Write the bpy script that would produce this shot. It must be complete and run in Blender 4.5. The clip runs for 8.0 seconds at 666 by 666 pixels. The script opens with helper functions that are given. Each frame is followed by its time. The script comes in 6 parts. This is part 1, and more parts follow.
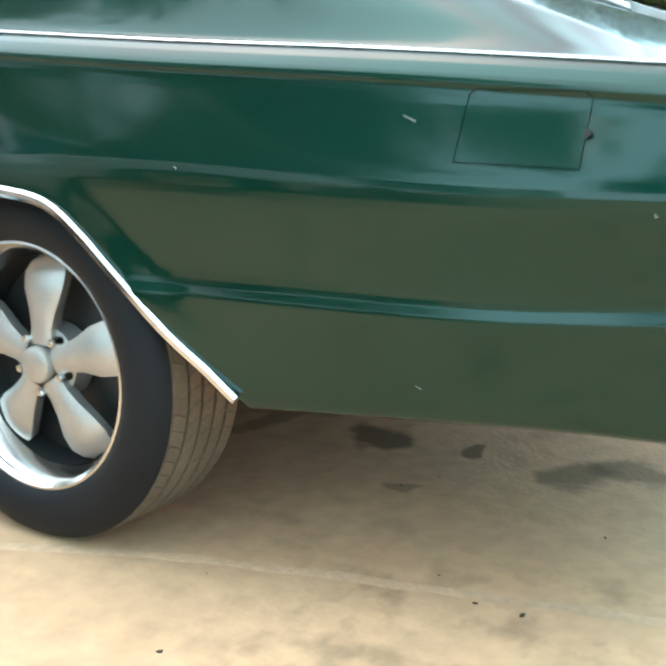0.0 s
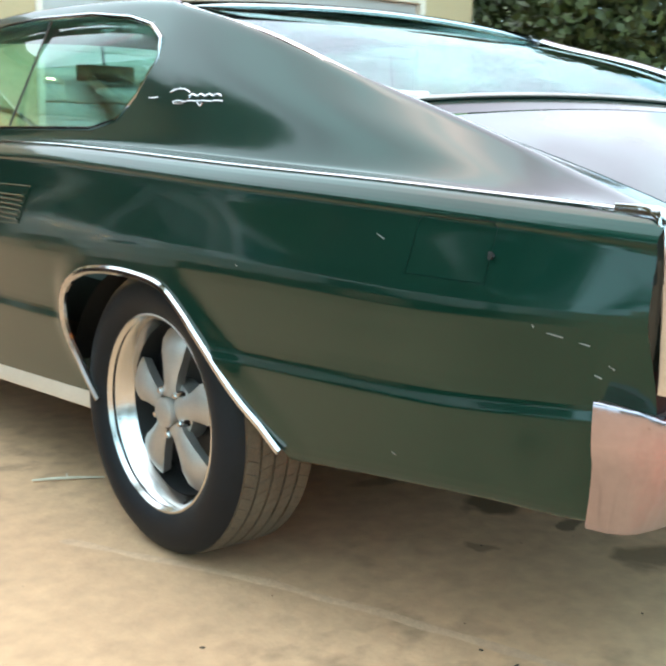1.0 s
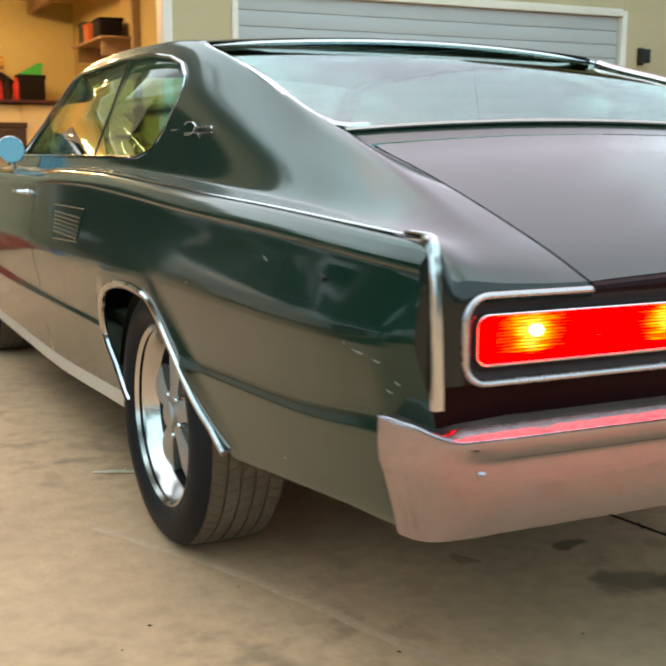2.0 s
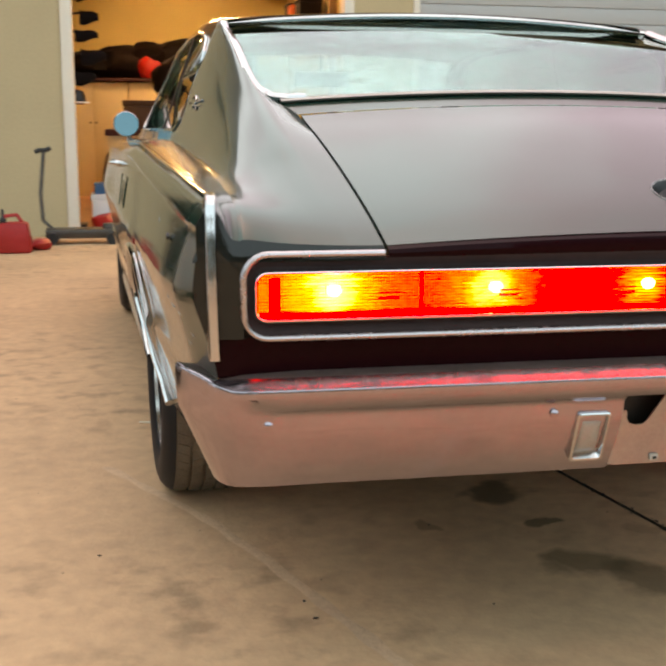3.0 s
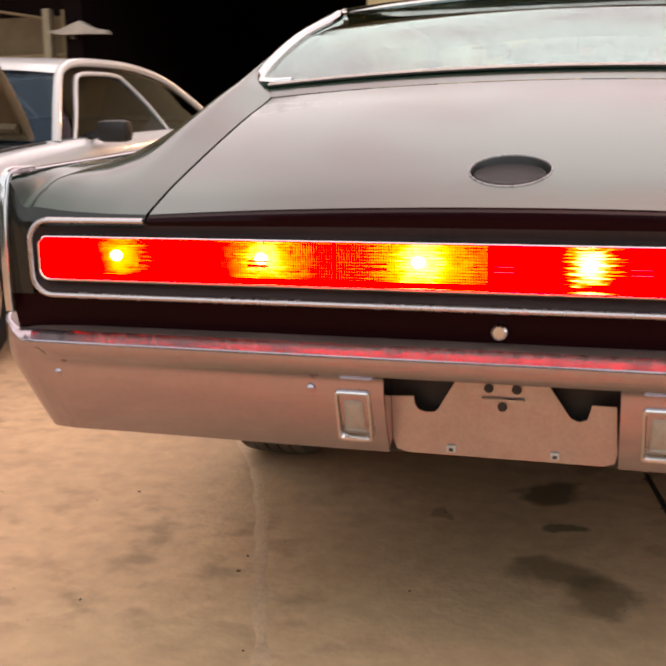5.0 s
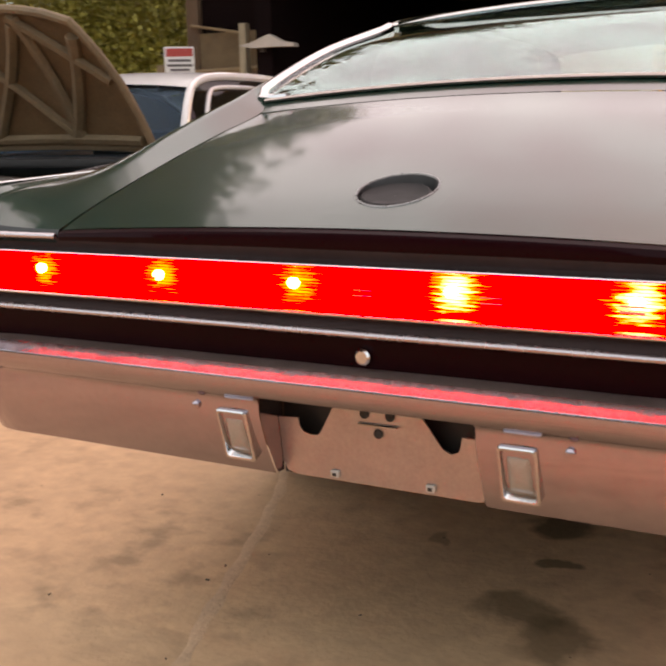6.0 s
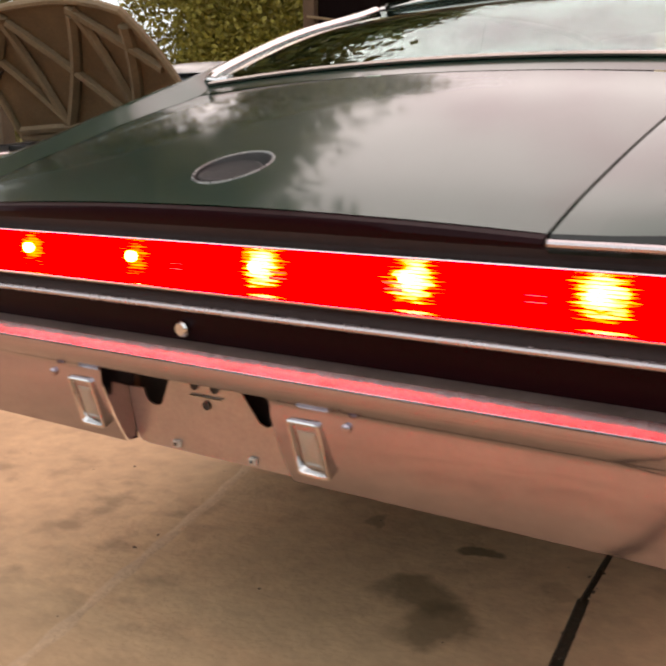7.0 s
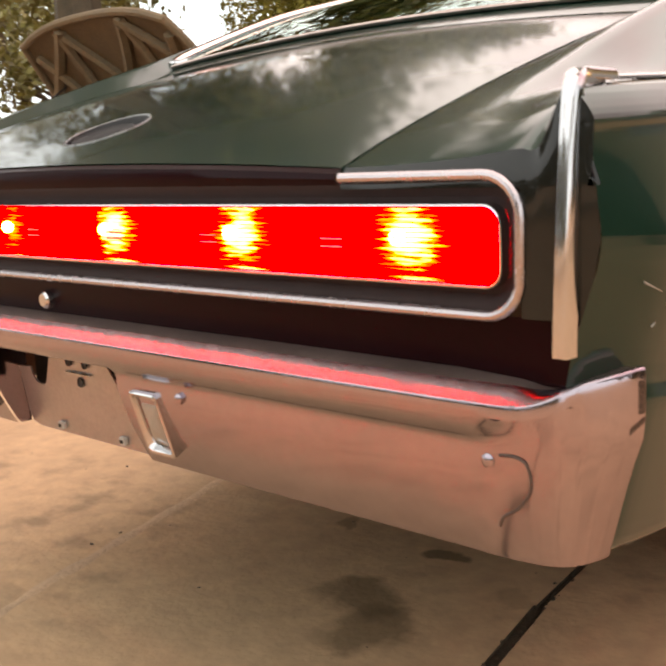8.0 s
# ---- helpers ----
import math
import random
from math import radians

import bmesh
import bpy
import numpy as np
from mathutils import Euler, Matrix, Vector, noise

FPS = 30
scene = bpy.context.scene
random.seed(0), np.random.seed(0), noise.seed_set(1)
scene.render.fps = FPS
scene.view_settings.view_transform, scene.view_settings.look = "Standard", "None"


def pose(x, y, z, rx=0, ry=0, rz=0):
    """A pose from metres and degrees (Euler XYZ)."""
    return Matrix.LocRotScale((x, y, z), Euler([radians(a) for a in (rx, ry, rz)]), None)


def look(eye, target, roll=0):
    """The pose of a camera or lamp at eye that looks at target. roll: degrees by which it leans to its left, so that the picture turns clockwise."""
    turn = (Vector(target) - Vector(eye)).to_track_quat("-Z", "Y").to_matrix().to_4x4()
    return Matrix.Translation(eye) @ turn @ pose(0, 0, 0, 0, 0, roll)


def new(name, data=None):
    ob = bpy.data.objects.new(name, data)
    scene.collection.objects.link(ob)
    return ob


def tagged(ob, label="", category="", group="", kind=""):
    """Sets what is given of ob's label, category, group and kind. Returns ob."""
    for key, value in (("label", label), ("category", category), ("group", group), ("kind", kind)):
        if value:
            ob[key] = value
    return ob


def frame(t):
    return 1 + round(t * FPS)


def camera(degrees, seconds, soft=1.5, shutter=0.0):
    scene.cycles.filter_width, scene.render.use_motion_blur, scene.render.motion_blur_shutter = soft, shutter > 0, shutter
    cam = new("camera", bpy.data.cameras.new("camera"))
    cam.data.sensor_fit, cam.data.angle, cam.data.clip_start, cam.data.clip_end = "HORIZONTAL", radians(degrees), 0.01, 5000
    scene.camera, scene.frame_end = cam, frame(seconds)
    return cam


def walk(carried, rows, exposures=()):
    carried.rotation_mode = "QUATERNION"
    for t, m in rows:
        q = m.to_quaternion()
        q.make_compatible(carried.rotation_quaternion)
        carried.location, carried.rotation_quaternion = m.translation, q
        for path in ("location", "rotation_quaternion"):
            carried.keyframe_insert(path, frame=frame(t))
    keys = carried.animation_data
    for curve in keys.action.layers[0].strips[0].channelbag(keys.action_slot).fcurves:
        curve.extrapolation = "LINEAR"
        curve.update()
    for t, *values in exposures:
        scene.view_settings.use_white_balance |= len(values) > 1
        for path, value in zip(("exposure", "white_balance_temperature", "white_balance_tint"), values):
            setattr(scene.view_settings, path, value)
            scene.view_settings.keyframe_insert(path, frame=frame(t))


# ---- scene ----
cam = camera(34.9, 8.0, soft=2.6, shutter=0.4)
PATH = [
    (0, (-2.276, -0.23, 0.925), (-0.662, 0.85, 0.447), 1.6),
    (0.5, (-2.267, -0.599, 0.985), (-0.857, 0.759, 0.574), 1.8),
    (1, (-2.175, -0.873, 1.047), (-0.961, 0.671, 0.668), 1.3),
    (1.2, (-2.089, -0.949, 1.051), (-0.967, 0.665, 0.68), 0.7),
    (2.3, (-1.514, -1.489, 1.093), (-0.809, 0.346, 0.729), 0.8),
    (2.5, (-1.38, -1.547, 1.067), (-0.759, 0.317, 0.694), 1.1),
    (3, (-1.048, -1.683, 1.07), (-0.67, 0.24, 0.674), 0.4),
    (3.5, (-0.733, -1.793, 1.081), (-0.58, 0.163, 0.693), -0.4),
    (4, (-0.387, -1.782, 1.044), (-0.416, 0.177, 0.647), -0.4),
    (4.2, (-0.266, -1.766, 1.055), (-0.39, 0.188, 0.648), -0.3),
    (5.3, (0.387, -1.643, 1.031), (-0.313, 0.188, 0.637), -0.9),
    (5.5, (0.492, -1.576, 1.038), (-0.278, 0.228, 0.648), -0.7),
    (6, (0.752, -1.462, 1.042), (-0.212, 0.248, 0.661), -1.3),
    (6.5, (1.018, -1.365, 1.053), (-0.118, 0.234, 0.66), -1.9),
    (7, (1.213, -1.2, 1.008), (0.015, 0.354, 0.618), -1.2),
    (7.5, (1.359, -1.031, 0.956), (0.083, 0.465, 0.589), -1.5),
    (8, (1.439, -0.85, 0.886), (0.049, 0.549, 0.55), -2.8),
]
walk(cam, [(t, look(eye, target, roll)) for t, eye, target, roll in PATH],
     exposures=[(0.0, 1.07, 6600, 25), (1.2, 0.46, 6850, 28), (2.3, -0.11, 7500, 34), (4.0, -0.24, 9200, 58), (6.5, -0.29, 9200, 62), (8.0, -0.04, 9800, 59)])

# ---- light ----
SUN_EL, SUN_ROT = radians(62), radians(2)
world = bpy.data.worlds.new("sky")
scene.world = world
world.use_nodes = True
wn, wl = world.node_tree.nodes, world.node_tree.links
sky = wn.new("ShaderNodeTexSky")
sky.sky_type, sky.sun_disc = "NISHITA", False
sky.sun_elevation, sky.sun_rotation = SUN_EL, SUN_ROT
sky.dust_density, sky.air_density = 2.0, 1.0
geo = wn.new("ShaderNodeTexCoord")
cloud = wn.new("ShaderNodeTexNoise")
cloud.inputs["Scale"].default_value, cloud.inputs["Detail"].default_value = 2.8, 6.0
cloud.inputs["Roughness"].default_value = 0.55
wl.new(geo.outputs["Generated"], cloud.inputs["Vector"])
# how near a direction is to the veiled sun
aim = wn.new("ShaderNodeVectorMath")
aim.operation = "DOT_PRODUCT"
aim.inputs[1].default_value = (math.sin(SUN_ROT) * math.cos(SUN_EL), math.cos(SUN_ROT) * math.cos(SUN_EL), math.sin(SUN_EL))
wl.new(geo.outputs["Generated"], aim.inputs[0])
# the clouds thin out overhead and towards the sun
thin = wn.new("ShaderNodeVectorMath")
thin.operation = "DOT_PRODUCT"
thin.inputs[1].default_value = (-0.17, -0.19, -0.22)
wl.new(geo.outputs["Generated"], thin.inputs[0])
thick = wn.new("ShaderNodeMath")
wl.new(cloud.outputs["Fac"], thick.inputs[0])
wl.new(thin.outputs["Value"], thick.inputs[1])
cover = wn.new("ShaderNodeMapRange")
cover.inputs[1].default_value, cover.inputs[2].default_value = 0.08, 0.30
cover.inputs[3].default_value = 0.12
wl.new(thick.outputs[0], cover.inputs[0])
veil = wn.new("ShaderNodeMix")
veil.data_type = "RGBA"
veil.inputs[7].default_value = (5.9, 11.1, 12.2, 1)
wl.new(cover.outputs[0], veil.inputs[0])
wl.new(sky.outputs["Color"], veil.inputs[6])
# the overcast is brightest round the veiled sun
halo = wn.new("ShaderNodeMapRange")
halo.interpolation_type = "SMOOTHSTEP"
halo.inputs[1].default_value, halo.inputs[2].default_value = 0.8, 1.0
halo.inputs[3].default_value, halo.inputs[4].default_value = 1.0, 1.3
wl.new(aim.outputs["Value"], halo.inputs[0])
lit = wn.new("ShaderNodeVectorMath")
lit.operation = "SCALE"
wl.new(veil.outputs[2], lit.inputs[0])
wl.new(halo.outputs[0], lit.inputs["Scale"])
wl.new(lit.outputs[0], wn["Background"].inputs["Color"])
wn["Background"].inputs["Strength"].default_value = 0.19

sun = new("sun", bpy.data.lights.new("sun", "SUN"))
sun.data.energy, sun.data.angle, sun.data.color = 1.2, radians(120), (1.0, 0.66, 0.42)
sun.matrix_world = look((0, 0, 0), (-math.sin(SUN_ROT) * math.cos(SUN_EL), -math.cos(SUN_ROT) * math.cos(SUN_EL), -math.sin(SUN_EL)))


# ---- materials ----
def socket(node, *names):
    for n in names:
        if n in node.inputs:
            return node.inputs[n]


def surface(name, col, rough=0.5, metal=0.0, var=0.15, scale=5.0, fine=60.0, bump=0.0, bump_scale=120.0, coat=0.0, col2=None, spec=0.5, island=0.0):
    """A Principled material whose colour wanders at two scales, with relief."""
    m = bpy.data.materials.new(name)
    m.use_nodes = True
    n, l = m.node_tree.nodes, m.node_tree.links
    b = n["Principled BSDF"]
    tc = n.new("ShaderNodeTexCoord")
    big, small = n.new("ShaderNodeTexNoise"), n.new("ShaderNodeTexNoise")
    big.inputs["Scale"].default_value, small.inputs["Scale"].default_value = scale, fine
    big.inputs["Detail"].default_value, small.inputs["Detail"].default_value = 5, 4
    for t in (big, small):
        l.new(tc.outputs["Object"], t.inputs["Vector"])
    blend = n.new("ShaderNodeMath")
    blend.operation = "MULTIPLY_ADD"
    blend.inputs[1].default_value, blend.inputs[2].default_value = 0.45, 0.0
    l.new(small.outputs["Fac"], blend.inputs[0])
    total = n.new("ShaderNodeMath")
    total.operation = "MULTIPLY_ADD"
    total.inputs[1].default_value = 0.55
    l.new(big.outputs["Fac"], total.inputs[0])
    l.new(blend.outputs[0], total.inputs[2])
    spread = n.new("ShaderNodeMapRange")
    spread.inputs[1].default_value, spread.inputs[2].default_value = 0.32, 0.68
    l.new(total.outputs[0], spread.inputs[0])
    mix = n.new("ShaderNodeMix")
    mix.data_type = "RGBA"
    lo = [c * (1 - var) for c in col]
    hi = [min(1, c * (1 + var)) for c in col] if col2 is None else col2
    mix.inputs[6].default_value, mix.inputs[7].default_value = (*lo, 1), (*hi, 1)
    l.new(spread.outputs[0], mix.inputs[0])
    out = mix.outputs[2]
    if island:
        g = n.new("ShaderNodeNewGeometry")
        hs = n.new("ShaderNodeHueSaturation")
        mr = n.new("ShaderNodeMapRange")
        mr.inputs[3].default_value, mr.inputs[4].default_value = 1 - island, 1 + island
        l.new(g.outputs["Random Per Island"], mr.inputs[0])
        l.new(mr.outputs[0], hs.inputs["Value"])
        l.new(out, hs.inputs["Color"])
        out = hs.outputs["Color"]
    l.new(out, b.inputs["Base Color"])
    b.inputs["Metallic"].default_value = metal
    rr = n.new("ShaderNodeMapRange")
    rr.inputs[3].default_value, rr.inputs[4].default_value = max(0, rough - 0.25 * rough), min(1, rough + 0.25 * rough)
    l.new(total.outputs[0], rr.inputs[0])
    l.new(rr.outputs[0], b.inputs["Roughness"])
    socket(b, "Specular IOR Level", "Specular").default_value = spec
    if coat:
        socket(b, "Coat Weight", "Clearcoat").default_value = coat
        socket(b, "Coat Roughness", "Clearcoat Roughness").default_value = 0.05
        b.inputs["Coat IOR"].default_value = 1.47
    if bump:
        bt, bn = n.new("ShaderNodeBump"), n.new("ShaderNodeTexNoise")
        bn.inputs["Scale"].default_value, bn.inputs["Detail"].default_value = bump_scale, 6
        l.new(tc.outputs["Object"], bn.inputs["Vector"])
        l.new(bn.outputs["Fac"], bt.inputs["Height"])
        bt.inputs["Strength"].default_value, bt.inputs["Distance"].default_value = bump, 0.02
        l.new(bt.outputs["Normal"], b.inputs["Normal"])
    return m


def clear(name, tint, rough=0.0):
    m = bpy.data.materials.new(name)
    m.use_nodes = True
    b = m.node_tree.nodes["Principled BSDF"]
    b.inputs["Base Color"].default_value = (*tint, 1)
    b.inputs["Roughness"].default_value = rough
    b.inputs["IOR"].default_value = 1.5
    socket(b, "Transmission Weight", "Transmission").default_value = 1.0
    return m


def pane(name, tint, ior=1.5, sheen=(1, 1, 1)):
    """Thin tinted sheet glass: straight through, with Fresnel gloss on each face."""
    m = bpy.data.materials.new(name)
    m.use_nodes = True
    n, l = m.node_tree.nodes, m.node_tree.links
    n.remove(n["Principled BSDF"])
    thru, gloss, mix = n.new("ShaderNodeBsdfTransparent"), n.new("ShaderNodeBsdfGlossy"), n.new("ShaderNodeMixShader")
    graze, fifth, fres = n.new("ShaderNodeLayerWeight"), n.new("ShaderNodeMath"), n.new("ShaderNodeMapRange")
    fifth.operation = "POWER"
    fifth.inputs[1].default_value = 5.0
    l.new(graze.outputs["Facing"], fifth.inputs[0])
    l.new(fifth.outputs[0], fres.inputs[0])
    fres.inputs[3].default_value = ((ior - 1) / (ior + 1)) ** 2
    thru.inputs["Color"].default_value = (*tint, 1)
    gloss.inputs["Roughness"].default_value = 0.01
    gloss.inputs["Color"].default_value = (*sheen, 1)
    l.new(fres.outputs[0], mix.inputs[0])
    l.new(thru.outputs[0], mix.inputs[1])
    l.new(gloss.outputs[0], mix.inputs[2])
    l.new(mix.outputs[0], n["Material Output"].inputs["Surface"])
    return m


def glow(name, col, strength):
    m = bpy.data.materials.new(name)
    m.use_nodes = True
    n, l = m.node_tree.nodes, m.node_tree.links
    b = n["Principled BSDF"]
    b.inputs["Base Color"].default_value = (*[0.6 * c for c in col], 1)
    socket(b, "Emission Color", "Emission").default_value = (*col, 1)
    b.inputs["Emission Strength"].default_value = strength
    return m


PAINT = surface("green_paint", (0.0004, 0.029, 0.019), 0.36, 0.5, var=0.12, scale=3, fine=900, coat=1.0, spec=0.05, bump=0.001, bump_scale=6)
PAINT.node_tree.nodes["Principled BSDF"].inputs["Coat IOR"].default_value = 1.40
PAINT.node_tree.nodes["Principled BSDF"].inputs["Coat Roughness"].default_value = 0.075
CHROME = surface("chrome", (0.56, 0.55, 0.55), 0.10, 1.0, var=0.04, scale=6, fine=90)
# the pink in this chrome's base stands in for the tail lamp's glow
BUMPER = surface("bumper_chrome", (0.405, 0.335, 0.365), 0.15, 1.0, var=0.06, scale=5, fine=70, bump=0.004, bump_scale=9)
SILL = surface("brushed_sill_alloy", (0.66, 0.62, 0.54), 0.42, 0.5, var=0.08, scale=8, fine=120)
ALLOY = surface("polished_alloy", (0.62, 0.60, 0.58), 0.2, 1.0, var=0.06, scale=12, fine=160)
SATIN = surface("satin_alloy", (0.46, 0.43, 0.40), 0.42, 0.75, var=0.1, scale=20, fine=250, bump=0.03, bump_scale=400)
RUBBER = surface("tyre_rubber", (0.007, 0.008, 0.010), 0.55, 0, var=0.3, scale=14, fine=180, bump=0.06, bump_scale=300, spec=0.22)
TREAD = surface("dusty_tread", (0.125, 0.095, 0.065), 0.85, 0, var=0.3, scale=16, fine=140, bump=0.15, bump_scale=220)
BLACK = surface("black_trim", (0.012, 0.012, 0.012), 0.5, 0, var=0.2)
UNDER = surface("underbody", (0.12, 0.093, 0.066), 0.9, 0, var=0.3)
GLASS = pane("tinted_glass", (0.22, 0.32, 0.30), 6.0, (0.80, 1.0, 0.97))
SCREEN = pane("screen_glass", (0.85, 0.97, 0.94))
SIDEGLASS = pane("green_side_glass", (0.67, 0.96, 0.87))
LENS = clear("lens_plastic", (1.0, 0.85, 0.7), 0.06)
LENS.node_tree.nodes["Principled BSDF"].inputs["IOR"].default_value = 1.2
LENS.node_tree.nodes["Principled BSDF"].inputs["Emission Color"].default_value = (1.0, 0.0, 0.0, 1)
LENS.node_tree.nodes["Principled BSDF"].inputs["Emission Strength"].default_value = 9.0
LAMPTRIM = surface("dull_lamp_trim", (0.50, 0.44, 0.45), 0.27, 1.0, var=0.03, scale=8, fine=40)
NYLON = surface("dusty_nylon", (0.48, 0.43, 0.38), 0.6, 0, var=0.1)
LEDGE = surface("weathered_ledge", (0.29, 0.20, 0.18), 0.36, 0.8, var=0.18, scale=9, fine=110)
PLATE = surface("bare_bracket_steel", (0.40, 0.36, 0.345), 0.34, 0.9, var=0.12, scale=16, fine=140, bump=0.02, bump_scale=150)
LAMPGLASS = surface("ribbed_clear_lens", (0.32, 0.29, 0.25), 0.3, 0.3, var=0.1, scale=30, fine=200, coat=1.0)
# near-black base with the tail lamp's red glow mixed into the colour
TAILDARK = surface("dark_red_lit_tail", (0.013, 0.001, 0.002), 0.3, 0, var=0.2, scale=4, fine=80, spec=0.05, coat=0.05)
# darkened copy of the body paint; the tail end's shade is in its colour
TAILSHADE = surface("shaded_tail_paint", (0.008, 0.009, 0.007), 0.4, 0.0, var=0.15, scale=3, fine=400, coat=0.8, spec=0.05)
VINYL = surface("dark_vinyl", (0.018, 0.022, 0.02), 0.55, 0, var=0.2, bump=0.05, bump_scale=200)
WHITE_PAINT = surface("white_car_paint", (0.60, 0.60, 0.59), 0.3, 0, var=0.05, scale=3, coat=0.8)
GREY_PRIMER = surface("hood_underside", (0.17, 0.112, 0.062), 0.7, 0, var=0.25, scale=6, bump=0.05)
BEIGE = surface("beige_stucco", (0.52, 0.385, 0.225), 0.9, 0, var=0.07, scale=1.5, fine=40, bump=0.12, bump_scale=90)
TRIMWHITE = surface("white_trim", (0.76, 0.65, 0.54), 0.6, 0, var=0.06, scale=3)
DOORWHITE = surface("garage_door_white", (0.43, 0.42, 0.41), 0.45, 0, var=0.05, scale=2, fine=50, bump=0.03, bump_scale=160)
PLASTER = surface("garage_plaster", (0.60, 0.47, 0.19), 0.9, 0, var=0.08, scale=1.5)
# near-black base stands in for the deep shade of unlit interiors
DARKWALL = surface("shade_black_boards", (0.008, 0.003, 0.003), 0.95, 0, var=0.3, scale=3, spec=0.08)
WOOD = surface("weathered_timber", (0.30, 0.19, 0.10), 0.75, 0, var=0.3, scale=4, fine=60, bump=0.1, island=0.3)
BROWNWOOD = surface("brown_post", (0.13, 0.07, 0.04), 0.8, 0, var=0.25, scale=5, bump=0.1)
RED = surface("red_plastic", (0.42, 0.015, 0.012), 0.4, 0, var=0.15)
BLUE = surface("blue_tarp", (0.02, 0.12, 0.26), 0.5, 0, var=0.25, bump=0.1, bump_scale=30)
DARK = surface("dark_cloth", (0.008, 0.005, 0.005), 0.8, 0, var=0.3, spec=0.15)
SOOT = surface("black_tarpaulin", (0.004, 0.002, 0.002), 0.7, 0, var=0.3, spec=0.12)
MAROON = surface("maroon_fabric", (0.045, 0.008, 0.012), 0.7, 0, var=0.25)
CARD = surface("cardboard", (0.36, 0.23, 0.12), 0.85, 0, var=0.15)
ORANGE = surface("orange_plastic", (0.55, 0.10, 0.02), 0.5, 0, var=0.15)
GREENPL = surface("bright_green_plastic", (0.02, 0.35, 0.05), 0.5, 0, var=0.15)
YELLOW = surface("ochre_plastic", (0.50, 0.27, 0.03), 0.5, 0, var=0.15)
STEEL = surface("dark_steel", (0.10, 0.085, 0.075), 0.45, 0.8, var=0.25)
SIGNWHITE = surface("sign_white", (0.75, 0.74, 0.72), 0.5, 0, var=0.04)
SIGNRED = surface("sign_red", (0.55, 0.05, 0.04), 0.5, 0, var=0.05)
SIGNINK = surface("sign_ink", (0.12, 0.10, 0.10), 0.5, 0, var=0.05)
BARK = surface("bark", (0.09, 0.065, 0.04), 0.9, 0, var=0.35, scale=6, bump=0.3, bump_scale=40)
LEAF = surface("leaves", (0.045, 0.060, 0.013), 0.6, 0, var=0.35, scale=0.6, fine=8, island=0.45)
LEAFDRY = surface("olive_leaves", (0.15, 0.135, 0.030), 0.6, 0, var=0.3, scale=0.6, fine=8, island=0.4)
SCRUB = surface("olive_scrub", (0.33, 0.285, 0.05), 0.6, 0, var=0.3, scale=0.6, fine=8, island=0.3)
HILL = surface("dry_hillside", (0.12, 0.098, 0.042), 0.95, 0, var=0.35, scale=0.25, fine=3, bump=0.3, bump_scale=4)
MIRROR = surface("mirror_glass", (0.09, 0.19, 0.22), 0.02, 1.0, var=0.01)
RUST = surface("scuffed_rust", (0.035, 0.020, 0.011), 0.85, 0.0, var=0.5, scale=60, fine=300, spec=0.15)
rn, rl = RUST.node_tree.nodes, RUST.node_tree.links
rust_hole, rust_mix, rust_noise, rust_edge = rn.new("ShaderNodeBsdfTransparent"), rn.new("ShaderNodeMixShader"), rn.new("ShaderNodeTexNoise"), rn.new("ShaderNodeMapRange")
rust_noise.inputs["Scale"].default_value, rust_noise.inputs["Detail"].default_value = 130, 5
rust_edge.inputs[1].default_value, rust_edge.inputs[2].default_value = 0.44, 0.54
rl.new(rust_noise.outputs["Fac"], rust_edge.inputs[0])
rl.new(rust_edge.outputs[0], rust_mix.inputs[0])
rl.new(rust_hole.outputs[0], rust_mix.inputs[1])
rl.new(rn["Principled BSDF"].outputs[0], rust_mix.inputs[2])
rl.new(rust_mix.outputs[0], rn["Material Output"].inputs["Surface"])
# dark colour draws the shade and reflection in the dent's fold
DENT = surface("dent_fold_shade", (0.10, 0.062, 0.048), 0.7, 0.1, var=0.3, scale=30)


